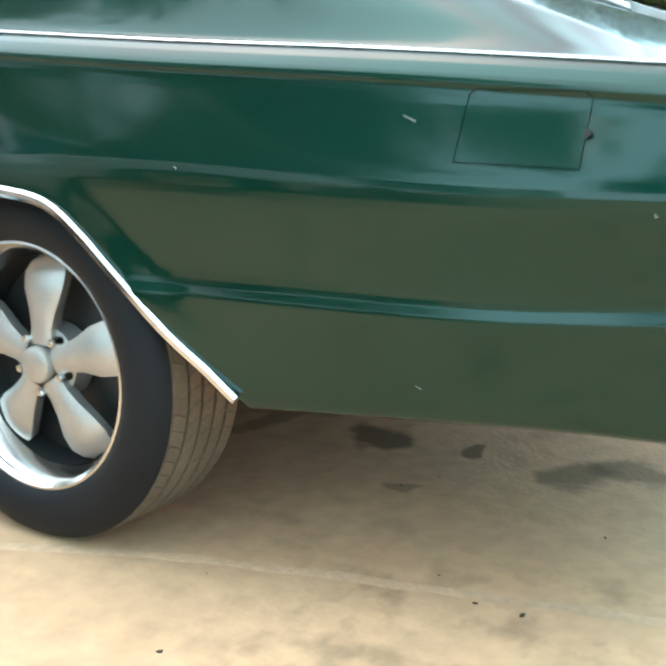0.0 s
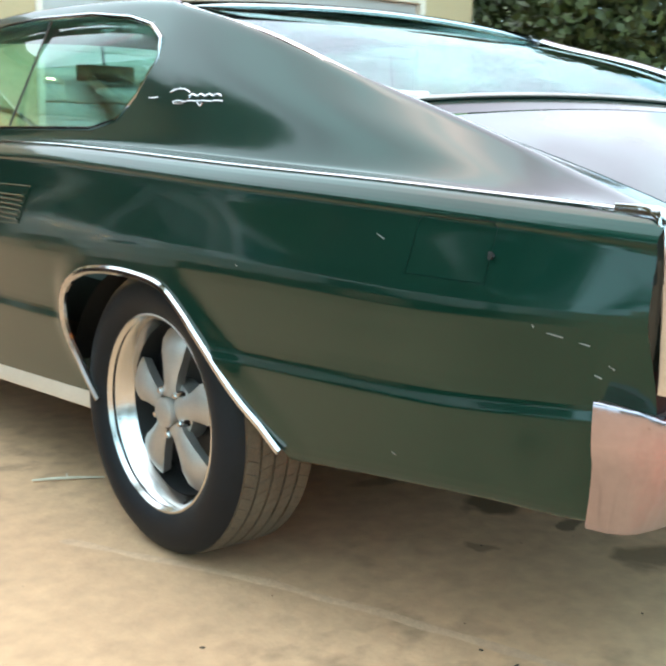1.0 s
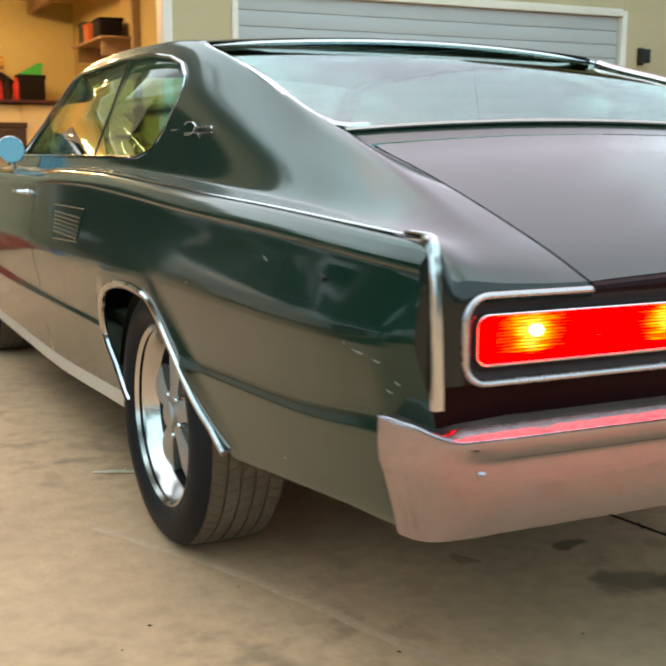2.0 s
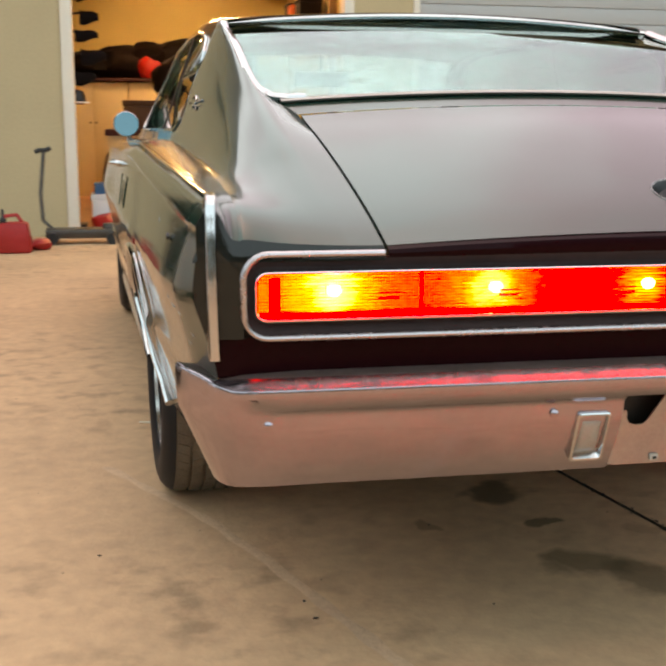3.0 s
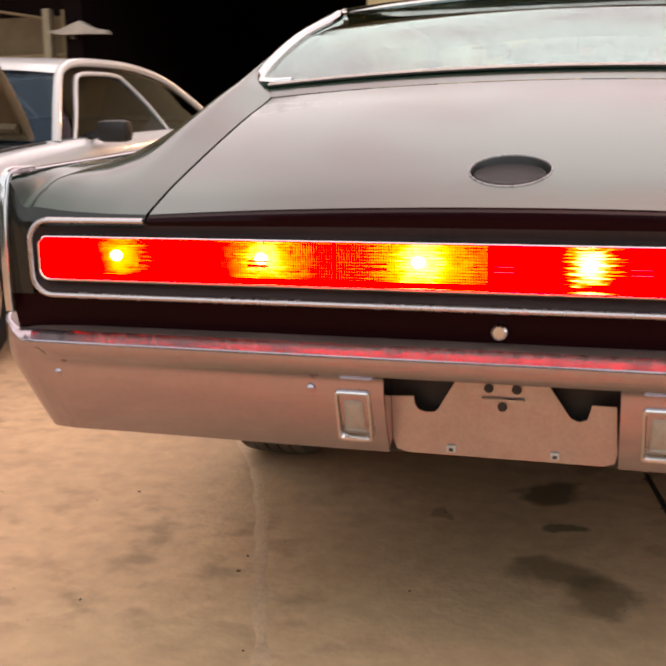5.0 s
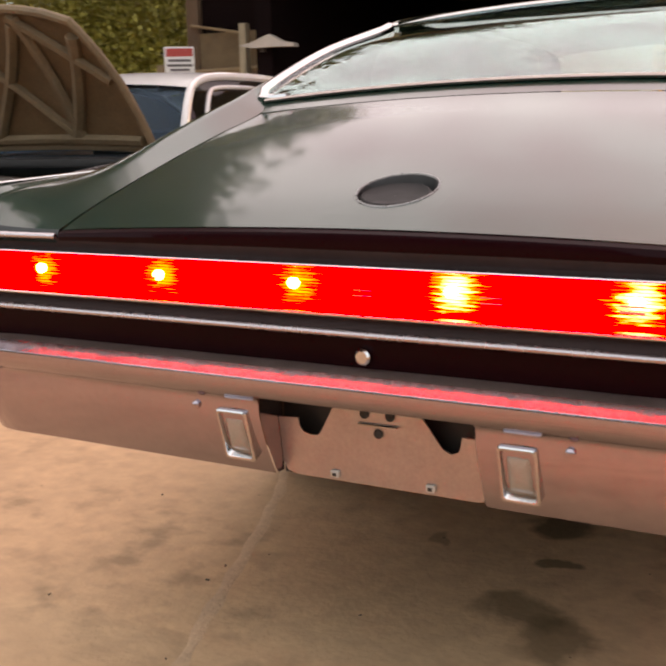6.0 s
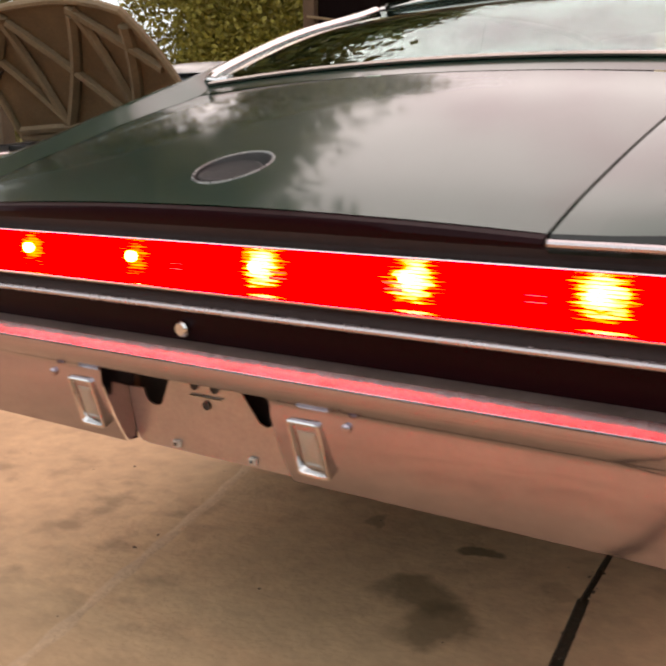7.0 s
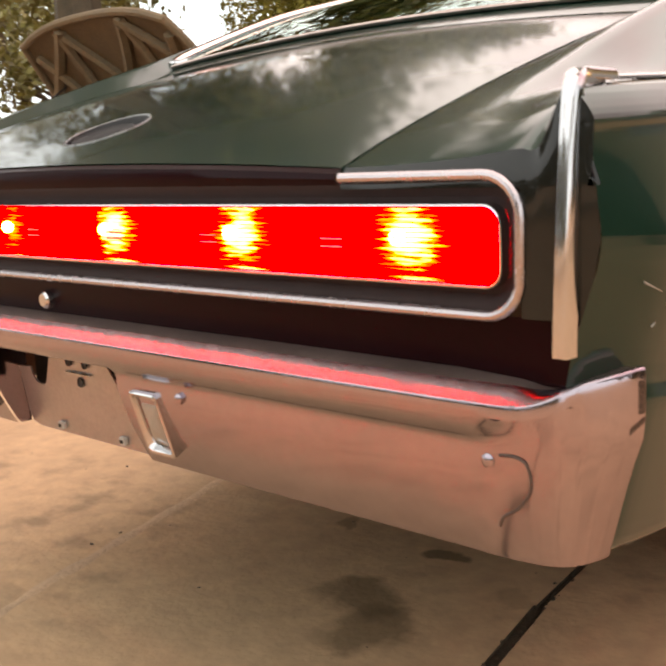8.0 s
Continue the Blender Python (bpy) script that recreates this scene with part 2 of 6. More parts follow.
def concrete():
    """Tan driveway concrete: mottled, pitted, with dark oil stains."""
    m = surface("driveway_concrete", (0.54, 0.318, 0.182), 0.8, 0, var=0.20, scale=1.3, fine=18, bump=0.15, bump_scale=55, spec=0.35)
    n, l = m.node_tree.nodes, m.node_tree.links
    b = n["Principled BSDF"]
    base = b.inputs["Base Color"].links[0].from_socket
    tc = [x for x in n if x.type == "TEX_COORD"][0]
    # dirty flecks gathered in clouds
    fleck, where = n.new("ShaderNodeTexNoise"), n.new("ShaderNodeTexNoise")
    fleck.inputs["Scale"].default_value, fleck.inputs["Detail"].default_value = 9, 8
    where.inputs["Scale"].default_value, where.inputs["Detail"].default_value = 1.1, 3
    stretch = n.new("ShaderNodeMapping")
    stretch.inputs["Scale"].default_value = (1.0, 1.15, 1.0)
    l.new(tc.outputs["Object"], stretch.inputs["Vector"])
    l.new(stretch.outputs["Vector"], fleck.inputs["Vector"])
    l.new(tc.outputs["Object"], where.inputs["Vector"])
    r1, r2 = n.new("ShaderNodeMapRange"), n.new("ShaderNodeMapRange")
    r1.inputs[1].default_value, r1.inputs[2].default_value = 0.50, 0.68
    r2.inputs[1].default_value, r2.inputs[2].default_value = 0.42, 0.62
    l.new(fleck.outputs["Fac"], r1.inputs[0])
    l.new(where.outputs["Fac"], r2.inputs[0])
    both = n.new("ShaderNodeMath")
    both.operation = "MULTIPLY"
    l.new(r1.outputs[0], both.inputs[0])
    l.new(r2.outputs[0], both.inputs[1])
    weak = n.new("ShaderNodeMath")
    weak.operation = "MULTIPLY"
    weak.inputs[1].default_value = 0.5
    l.new(both.outputs[0], weak.inputs[0])
    mix = n.new("ShaderNodeMix")
    mix.data_type = "RGBA"
    mix.inputs[7].default_value = (0.145, 0.090, 0.051, 1)
    l.new(weak.outputs[0], mix.inputs[0])
    l.new(base, mix.inputs[6])
    last = mix.outputs[2]
    # oil stains: centre, half axes, darkness
    warp = n.new("ShaderNodeTexNoise")
    warp.inputs["Scale"].default_value, warp.inputs["Detail"].default_value = 7, 4
    l.new(tc.outputs["Object"], warp.inputs["Vector"])
    shift = n.new("ShaderNodeVectorMath")
    shift.operation = "MULTIPLY_ADD"
    shift.inputs[1].default_value, shift.inputs[2].default_value = (0.2, 0.2, 0), (-0.1, -0.1, 0)
    l.new(warp.outputs["Color"], shift.inputs[0])
    moved = n.new("ShaderNodeVectorMath")
    l.new(tc.outputs["Object"], moved.inputs[0])
    l.new(shift.outputs[0], moved.inputs[1])
    for cx, cy, ax, ay, dark in STAINS:
        mp = n.new("ShaderNodeMapping")
        mp.vector_type = "POINT"
        mp.inputs["Location"].default_value = (-cx / ax, -cy / ay, 0)
        mp.inputs["Scale"].default_value = (1 / ax, 1 / ay, 0)
        l.new(moved.outputs[0], mp.inputs["Vector"])
        ln = n.new("ShaderNodeVectorMath")
        ln.operation = "LENGTH"
        l.new(mp.outputs[0], ln.inputs[0])
        fall = n.new("ShaderNodeMapRange")
        fall.inputs[1].default_value, fall.inputs[2].default_value = 1.2, 0.78
        fall.inputs[3].default_value, fall.inputs[4].default_value = 0.0, dark
        l.new(ln.outputs["Value"], fall.inputs[0])
        mx = n.new("ShaderNodeMix")
        mx.data_type = "RGBA"
        mx.inputs[7].default_value = (0.12, 0.071, 0.033, 1)
        l.new(fall.outputs[0], mx.inputs[0])
        l.new(last, mx.inputs[6])
        last = mx.outputs[2]
    l.new(last, b.inputs["Base Color"])
    return m


STAINS = [(0.05, 0.60, 0.115, 0.085, 0.7), (0.15, 0.52, 0.09, 0.10, 0.65), (0.045, 0.86, 0.06, 0.022, 0.8), (-0.015, 1.12, 0.105, 0.085, 0.85), (0.30, 0.80, 0.06, 0.03, 0.3),
          (-0.27, 0.91, 0.025, 0.03, 0.5), (-0.02, 1.45, 0.22, 0.05, 0.5)]
CONCRETE = concrete()
SEAM = surface("pale_seam_mortar", (0.55, 0.335, 0.205), 0.9, 0, var=0.2, scale=6, fine=50, bump=0.2)
GRIT = surface("joint_dirt", (0.06, 0.038, 0.021), 0.95, 0, var=0.35, scale=20, bump=0.3)


# ---- mesh helpers ----
SKEW = 0.038  # the coupe's nose stands a little to the west of its tail


def part(name, bm, material, parent=None, label="", flat=False, sharp=35):
    """Links a bmesh as one mesh object, under a thing or a part if given."""
    root = parent
    while root is not None and root.parent is not None:
        root = root.parent
    if root is not None and root.name == "fastback_coupe":
        for v in bm.verts:
            v.co.x -= SKEW * v.co.y
    bmesh.ops.recalc_face_normals(bm, faces=bm.faces)
    if root is not None:
        heart = base_of(root).translation + Vector((0, 0, 0.5))
        if sum(f.calc_area() * f.normal.dot(f.calc_center_median() - heart) for f in bm.faces) < 0:
            bmesh.ops.reverse_faces(bm, faces=bm.faces)
    cut = radians(sharp)
    for f in bm.faces:
        f.smooth = not flat
    for e in bm.edges:
        e.smooth = not (len(e.link_faces) == 2 and e.calc_face_angle(0) > cut)
    me = bpy.data.meshes.new(name)
    bm.to_mesh(me)
    bm.free()
    me.materials.append(material)
    ob = new(name, me)
    if parent is not None:
        ob.parent = parent
        ob.matrix_parent_inverse = base_of(parent).inverted()
    if label:
        tagged(ob, label)
    return ob


BASES = {}


def base_of(ob):
    return BASES.get(ob.name, Matrix.Identity(4))


def thing(name, at, label, category, group="", kind=""):
    """The empty that stands at a thing's base and carries its parts."""
    ob = new(name)
    ob.empty_display_size = 0.1
    ob.matrix_basis = Matrix.Translation(at)
    BASES[ob.name] = Matrix.Translation(at)
    return tagged(ob, label, category, group, kind)


def box(bm, x0, x1, y0, y1, z0, z1, bevel=0.0, m=None):
    r = bmesh.ops.create_cube(bm, size=1.0)["verts"]
    for v in r:
        v.co = Vector((x0 + (v.co.x + 0.5) * (x1 - x0), y0 + (v.co.y + 0.5) * (y1 - y0), z0 + (v.co.z + 0.5) * (z1 - z0)))
    if bevel:
        es = list({e for v in r for e in v.link_edges})
        r = bmesh.ops.bevel(bm, geom=es, offset=bevel, segments=2, affect="EDGES", profile=0.6)["verts"] + [v for v in r if v.is_valid]
    if m is not None:
        for v in {v for v in r if v.is_valid}:
            v.co = m @ v.co
    return bm


def boxed(x0, x1, y0, y1, z0, z1, bevel=0.0, m=None):
    return box(bmesh.new(), x0, x1, y0, y1, z0, z1, bevel, m)


def lattice(bm, rows, closed=False):
    """Quads between rows of points; closed joins each row's end to its start."""
    vs = [[bm.verts.new(p) for p in row] for row in rows]
    k = len(rows[0])
    for a, b in zip(vs, vs[1:]):
        for i in range(k if closed else k - 1):
            j = (i + 1) % k
            try:
                bm.faces.new((a[i], a[j], b[j], b[i]))
            except ValueError:
                pass
    return vs


def tube(bm, pts, r, n=8, closed=False, wide=1.0, caps=True):
    """A round bar along a line; wide flattens it."""
    pts = [Vector(p) for p in pts]
    rows, k = [], len(pts)
    side = None
    for i, p in enumerate(pts):
        a = pts[i - 1] if (i or closed) else p
        b = pts[(i + 1) % k] if (i < k - 1 or closed) else p
        d = (b - a).normalized()
        ref = Vector((0, 0, 1)) if abs(d.z) < 0.9 else Vector((0, 1, 0))
        if side is None:
            side = d.cross(ref).normalized()
        side = (side - d * side.dot(d)).normalized()
        up = side.cross(d)
        rr = r[i] if isinstance(r, (list, tuple)) else r
        rows.append([p + side * math.cos(2 * math.pi * q / n) * rr * wide + up * math.sin(2 * math.pi * q / n) * rr for q in range(n)])
    if closed:
        rows.append(rows[0])
    vs = lattice(bm, rows, True)
    if caps and not closed:
        bm.faces.new(vs[0][::-1])
        bm.faces.new(vs[-1])
    if closed:
        bmesh.ops.remove_doubles(bm, verts=bm.verts, dist=1e-5)
    return bm


def lathe(bm, profile, centre, axis="x", n=48):
    """Turns a profile of (radius, offset along the axis)."""
    cx, cy, cz = centre
    rows = []
    for r, o in profile:
        row = []
        for q in range(n):
            a = 2 * math.pi * q / n
            u, v = r * math.cos(a), r * math.sin(a)
            row.append({"x": (cx + o, cy + u, cz + v), "y": (cx + u, cy + o, cz + v), "z": (cx + u, cy + v, cz + o)}[axis])
        rows.append(row)
    lattice(bm, rows, True)
    return bm


def prism(bm, outline, lo, hi, axis="y"):
    """A flat outline given thickness along an axis."""
    def at(a, b, c):
        return {"y": (a, c, b), "x": (c, a, b), "z": (a, b, c)}[axis]
    f = [bm.verts.new(at(a, b, lo)) for a, b in outline]
    g = [bm.verts.new(at(a, b, hi)) for a, b in outline]
    bm.faces.new(f)
    bm.faces.new(g[::-1])
    for i in range(len(f)):
        j = (i + 1) % len(f)
        bm.faces.new((f[i], g[i], g[j], f[j]))
    return bm


def cut(bm, outline, ax=(1, 2), keep=lambda c: True):
    """Cuts a convex outline out of a sheet, looking along the third axis."""
    cen = [sum(p[0] for p in outline) / len(outline), sum(p[1] for p in outline) / len(outline)]
    planes = []
    for i, p in enumerate(outline):
        q = outline[(i + 1) % len(outline)]
        d = (q[0] - p[0], q[1] - p[1])
        nn = (-d[1], d[0])
        if (cen[0] - p[0]) * nn[0] + (cen[1] - p[1]) * nn[1] > 0:
            nn = (-nn[0], -nn[1])
        co, no = [0, 0, 0], [0, 0, 0]
        co[ax[0]], co[ax[1]], no[ax[0]], no[ax[1]] = p[0], p[1], nn[0], nn[1]
        planes.append((Vector(co), Vector(no).normalized()))
        lo = [min(p[k], q[k]) - 1e-4 for k in (0, 1)]
        hi = [max(p[k], q[k]) + 1e-4 for k in (0, 1)]
        fs = []
        for f in bm.faces:
            c = [[v.co[a] for v in f.verts] for a in ax]
            if max(c[0]) >= lo[0] and min(c[0]) <= hi[0] and max(c[1]) >= lo[1] and min(c[1]) <= hi[1] and keep(f.calc_center_median()):
                fs.append(f)
        geom = fs + list({e for f in fs for e in f.edges}) + list({v for f in fs for v in f.verts})
        if fs:
            bmesh.ops.bisect_plane(bm, geom=geom, dist=1e-6, plane_co=co, plane_no=no)
    gone = [f for f in bm.faces if keep(f.calc_center_median()) and all((f.calc_center_median() - co).dot(no) < 0 for co, no in planes)]
    bmesh.ops.delete(bm, geom=gone, context="FACES")
    return bm


def crv(*pairs):
    """A smooth curve through (y, value) pairs."""
    ys, vs = [p[0] for p in pairs], [p[1] for p in pairs]
    ds = [(vs[1] - vs[0]) / (ys[1] - ys[0])]
    for i in range(1, len(ys) - 1):
        a, b = (vs[i] - vs[i - 1]) / (ys[i] - ys[i - 1]), (vs[i + 1] - vs[i]) / (ys[i + 1] - ys[i])
        ds.append(0 if a * b <= 0 else 2 * a * b / (a + b))
    ds.append((vs[-1] - vs[-2]) / (ys[-1] - ys[-2]))

    def value(y):
        if y <= ys[0]:
            return vs[0] + ds[0] * (y - ys[0])
        if y >= ys[-1]:
            return vs[-1] + ds[-1] * (y - ys[-1])
        i = max(k for k in range(len(ys) - 1) if ys[k] <= y)
        h = ys[i + 1] - ys[i]
        t = (y - ys[i]) / h
        return ((1 + 2 * t) * (1 - t) ** 2 * vs[i] + t * (1 - t) ** 2 * h * ds[i] + t * t * (3 - 2 * t) * vs[i + 1] + t * t * (t - 1) * h * ds[i + 1])
    return value


def rounded(ctrl, n=5):
    """A line through (w, z, a) corners, each rounded by its share a of the shorter legs."""
    out = []
    for i, (w, z, a) in enumerate(ctrl):
        if a == 0 or i in (0, len(ctrl) - 1):
            out.append((w, z))
            continue
        pw, pz, _ = ctrl[i - 1]
        nw, nz, _ = ctrl[i + 1]
        s, e = (w + (pw - w) * a, z + (pz - z) * a), (w + (nw - w) * a, z + (nz - z) * a)
        for k in range(n):
            t = k / (n - 1)
            out.append(((1 - t) ** 2 * s[0] + 2 * t * (1 - t) * w + t * t * e[0], (1 - t) ** 2 * s[1] + 2 * t * (1 - t) * z + t * t * e[1]))
    return out


def span(a, b, step):
    k = max(2, round((b - a) / step) + 1)
    return [a + (b - a) * i / (k - 1) for i in range(k)]


def round_rect(w, h, r, n=5):
    pts = []
    for cx, cy, a0 in ((w / 2 - r, h / 2 - r, 0), (-w / 2 + r, h / 2 - r, 90), (-w / 2 + r, -h / 2 + r, 180), (w / 2 - r, -h / 2 + r, 270)):
        for k in range(n):
            a = radians(a0 + 90 * k / (n - 1))
            pts.append((cx + r * math.cos(a), cy + r * math.sin(a)))
    return pts


# ---- the setting: driveway ----
def ground():
    bm = bmesh.new()
    xs = [-400, -60, -12, -6, -3, -1.5, -0.5, 0.5, 1.5, 3, 8, 14, 60, 400]
    ys = [-400, -60, -10, -4, -1.5, 0, 0.6, 1.4, 3, 6, 9, 14, 60, 400]
    lattice(bm, [[(x, y, 0) for x in xs] for y in ys])
    groove = [((0.232, 1.37), (0.343, 0.785), 0.016), ((-2.09, 2.6), (-2.20, 6.3), 0.012), ((0.343, 0.785), (0.96, -1.6), 0.026)]
    holes = []
    for (ax, ay), (bx, by), w in groove:
        d = Vector((bx - ax, by - ay)).normalized()
        s = Vector((-d.y, d.x)) * w / 2
        q = [(ax + s.x, ay + s.y), (bx + s.x, by + s.y), (bx - s.x, by - s.y), (ax - s.x, ay - s.y)]
        cut(bm, q, (0, 1))
        holes.append(q)
    g = tagged(part("ground", bm, CONCRETE, flat=True), "tan stained concrete driveway with oil spots", "ground", kind="structure")
    for q in holes:
        bj = bmesh.new()
        n = 26
        rows = []
        for i in range(n + 1):
            t = i / n
            a = Vector((q[0][0] * (1 - t) + q[1][0] * t, q[0][1] * (1 - t) + q[1][1] * t, 0))
            b = Vector((q[3][0] * (1 - t) + q[2][0] * t, q[3][1] * (1 - t) + q[2][1] * t, 0))
            dz = -0.009 + 0.004 * noise.noise((t * 9, q[0][0], 0))
            rows.append([a, a + Vector((0, 0, dz)), a.lerp(b, 0.5) + Vector((0, 0, dz + 0.003)), b + Vector((0, 0, dz)), b])
        lattice(bj, rows)
        d = Vector((q[1][0] - q[0][0], q[1][1] - q[0][1], 0)).normalized() * 0.06
        e = Vector((-d.y, d.x, 0)) * 0.7
        a, b = Vector((q[0][0], q[0][1], -0.014)), Vector((q[1][0], q[1][1], -0.014))
        lattice(bj, [[a - d + e, a - d - e], [b + d + e, b + d - e]])
        part("joint", bj, GRIT, g, "dirt-filled joint")
    # a pale mortar seam that lies a little proud of the slab
    bs = bmesh.new()
    rows = []
    line = crv((0.02, -0.46), (0.30, -0.565), (0.62, -0.685), (1.0, -0.83), (1.37, -1.03), (1.9, -1.33), (2.6, -1.80))
    for y in span(-0.6, 1.55, 0.03):
        x, w = line(y) + 0.012 * noise.noise((y * 6, 3, 0)), max(0.004, 0.017 + 0.012 * noise.noise((y * 11, 0, 0)))
        rows.append([(x - w, y, 0.0002), (x - w * 0.5, y, 0.0012), (x + w * 0.5, y, 0.0012), (x + w, y, 0.0002)])
    lattice(bs, rows)
    part("seam", bs, SEAM, g, "pale mortar seam")
    # crumbs of dirt and leaf bits
    bc = bmesh.new()
    spots = [(-0.678, 0.515, 0.0039), (-0.667, 0.427, 0.0050), (-0.26, 0.424, 0.0033), (-1.137, 0.854, 0.0044), (-0.271, 0.91, 0.0033), (-0.62, 0.62, 0.0022), (-0.95, 0.20, 0.0033), (-0.52, 0.08, 0.0028)]
    for _ in range(90):
        spots.append((random.uniform(-2.2, 1.2), random.uniform(-0.6, 3.2), random.uniform(0.0008, 0.0022)))
    for _ in range(110):
        t, e = random.random(), random.gauss(0.0, 0.008)
        x, y = (0.232 + 0.111 * t, 1.37 - 0.585 * t) if random.random() < 0.35 else (0.343 + 0.23 * t, 0.785 - 0.89 * t)
        spots.append((x + e, y + 0.2 * e, random.uniform(0.0015, 0.005)))
    for x, y, r in spots:
        vs = bmesh.ops.create_icosphere(bc, subdivisions=1, radius=r)["verts"]
        a = random.uniform(0, 3)
        for v in vs:
            p = Vector((v.co.x * 1.6, v.co.y * 0.9, v.co.z * 0.5)) * random.uniform(0.8, 1.2)
            v.co = Vector((x + p.x * math.cos(a) - p.y * math.sin(a), y + p.x * math.sin(a) + p.y * math.cos(a), 0.4 * r + p.z))
    tagged(part("dirt_crumbs", bc, GRIT), "dark dirt crumbs scattered on the driveway", "debris", kind="stuff")
    # a dry twig beside the rear wheel
    bt = bmesh.new()
    tube(bt, [(-1.02, 2.02, 0.006), (-0.96, 1.985, 0.011), (-0.90, 1.97, 0.007), (-0.83, 1.93, 0.006)], [0.003, 0.005, 0.004, 0.002], 6)
    tube(bt, [(-0.93, 1.975, 0.009), (-0.91, 2.02, 0.008)], [0.003, 0.0015], 5)
    tagged(part("twig", bt, surface("pale_dry_twig", (0.62, 0.55, 0.42), 0.8)), "pale dry twig lying on the concrete", "twig")


ground()

# ---- the green fastback coupe: tail at y = 0, nose at y = 5.1, x = 0 down its middle ----
REAR = -0.012
Bw = crv((-0.02, 0.870), (0.1, 0.901), (0.5, 0.912), (0.9, 0.912), (1.9, 0.905), (4.6, 0.91), (5.1, 0.80))
Bz = crv((-0.02, 0.545), (0.03, 0.52), (0.07, 0.482), (0.1, 0.462), (0.3, 0.443), (0.55, 0.413), (0.88, 0.370), (1.3, 0.33), (1.85, 0.290), (2.8, 0.245), (4.0, 0.24), (5.1, 0.32))
Lw = crv((-0.02, 0.908), (0.1, 0.942), (0.4, 0.950), (1.4, 0.950), (3.5, 0.955), (4.4, 0.965), (5.1, 0.83))
Lz = crv((-0.02, 0.645), (0.1, 0.632), (0.4, 0.597), (0.7, 0.578), (1.0, 0.562), (2.0, 0.525), (3.5, 0.50), (5.1, 0.50))
Uw = crv((-0.02, 0.948), (0.1, 0.972), (0.3, 0.983), (1.4, 0.985), (3.0, 0.987), (4.3, 0.998), (5.1, 0.85))
Uz = crv((-0.02, 0.79), (0.15, 0.782), (0.5, 0.769), (0.9, 0.766), (1.25, 0.756), (1.9, 0.728), (3.0, 0.71), (5.1, 0.71))
Rz = crv((-0.02, 0.941), (0.25, 0.9495), (0.57, 0.959), (1.0, 0.968), (1.6, 0.985), (1.9, 0.990), (2.4, 0.985), (2.8, 0.966), (4.0, 0.950), (5.1, 0.90))
Rw = crv((-0.02, 0.925), (0.1, 0.932), (0.5, 0.937), (1.45, 0.942), (3.0, 0.942), (4.4, 0.945), (5.1, 0.80))
Vw = crv((-0.02, 0.874), (0.1, 0.864), (0.3, 0.858), (0.6, 0.850), (1.0, 0.839), (1.6, 0.831), (3.0, 0.831), (4.4, 0.85), (5.1, 0.74))
Vz = crv((-0.02, 0.874), (0.03, 0.905), (0.1, 0.928), (0.3, 0.946), (0.6, 0.963), (1.0, 0.974), (1.6, 0.991), (1.9, 0.996), (2.4, 0.991), (2.8, 0.973), (4.0, 0.956), (5.1, 0.905))
Ew = crv((-0.02, 0.715), (0.2, 0.728), (0.41, 0.726), (0.64, 0.723), (1.0, 0.714), (1.45, 0.702), (1.62, 0.696), (2.3, 0.676), (3.0, 0.662), (3.3, 0.66), (3.95, 0.78), (4.4, 0.77), (5.1, 0.66))
Ez = crv((-0.02, 0.866), (0.03, 0.890), (0.09, 0.913), (0.2, 0.950), (0.33, 0.993), (0.41, 1.022), (0.62, 1.090), (0.8, 1.143), (1.0, 1.203), (1.2, 1.262), (1.45, 1.327), (1.62, 1.358), (2.0, 1.385), (2.5, 1.395), (2.9, 1.385), (3.25, 1.345), (3.6, 1.17), (3.95, 0.995), (4.4, 0.968), (5.1, 0.91))
Gw = crv((-0.02, 0.637), (0.4, 0.633), (0.715, 0.633), (0.80, 0.670), (0.86, 0.696), (0.95, 0.699), (1.3, 0.687), (1.55, 0.676), (1.62, 0.673))
Gz = crv((-0.02, 0.866), (0.08, 0.903), (0.20, 0.941), (0.35, 0.985), (0.52, 1.031), (0.715, 1.079), (0.80, 1.110), (0.86, 1.132), (1.2, 1.243), (1.58, 1.333), (1.62, 1.348))


def side_section(y):
    lw, lz, r = Lw(y), Lz(y), Rz(y)
    return rounded([(Bw(y) - 0.03, Bz(y) - 0.012, 0), (Bw(y), Bz(y), 0.3), (lw + 0.004, lz - 0.008, 0.16), (lw - 0.003, lz + 0.024, 0.35), (Uw(y), Uz(y), 0.20),
                    (Rw(y) + 0.012, r - 0.050, 0.25), (Rw(y) + 0.018, r - 0.036, 0.4), (Rw(y) - 0.012, r + 0.001, 0.42), (Vw(y) + 0.012, Vz(y) + 0.002, 0.3), (Vw(y), Vz(y), 0)])


def sail_section(y):
    g = (Gw(y), Gz(y), 0) if y < 1.62 else (Ew(y) - 0.03, Ez(y) + 0.006, 0)
    v, e = (Vw(y), Vz(y), 0), (Ew(y), Ez(y), 0.42)
    k = 0.55
    mid = (v[0] + (e[0] - v[0]) * k + 0.012, v[1] + (e[1] - v[1]) * k, 0.35)
    e = (e[0], e[1], 0.3)
    return rounded([v, (v[0] - 0.010, v[1] + 0.003, 0.45), mid, e, g], 7)


def side_sheet(y0, y1, section, s, step=0.03):
    bm = bmesh.new()
    lattice(bm, [[(s * w, y, z) for w, z in section(y)] for y in span(y0, y1, step)])
    return bm


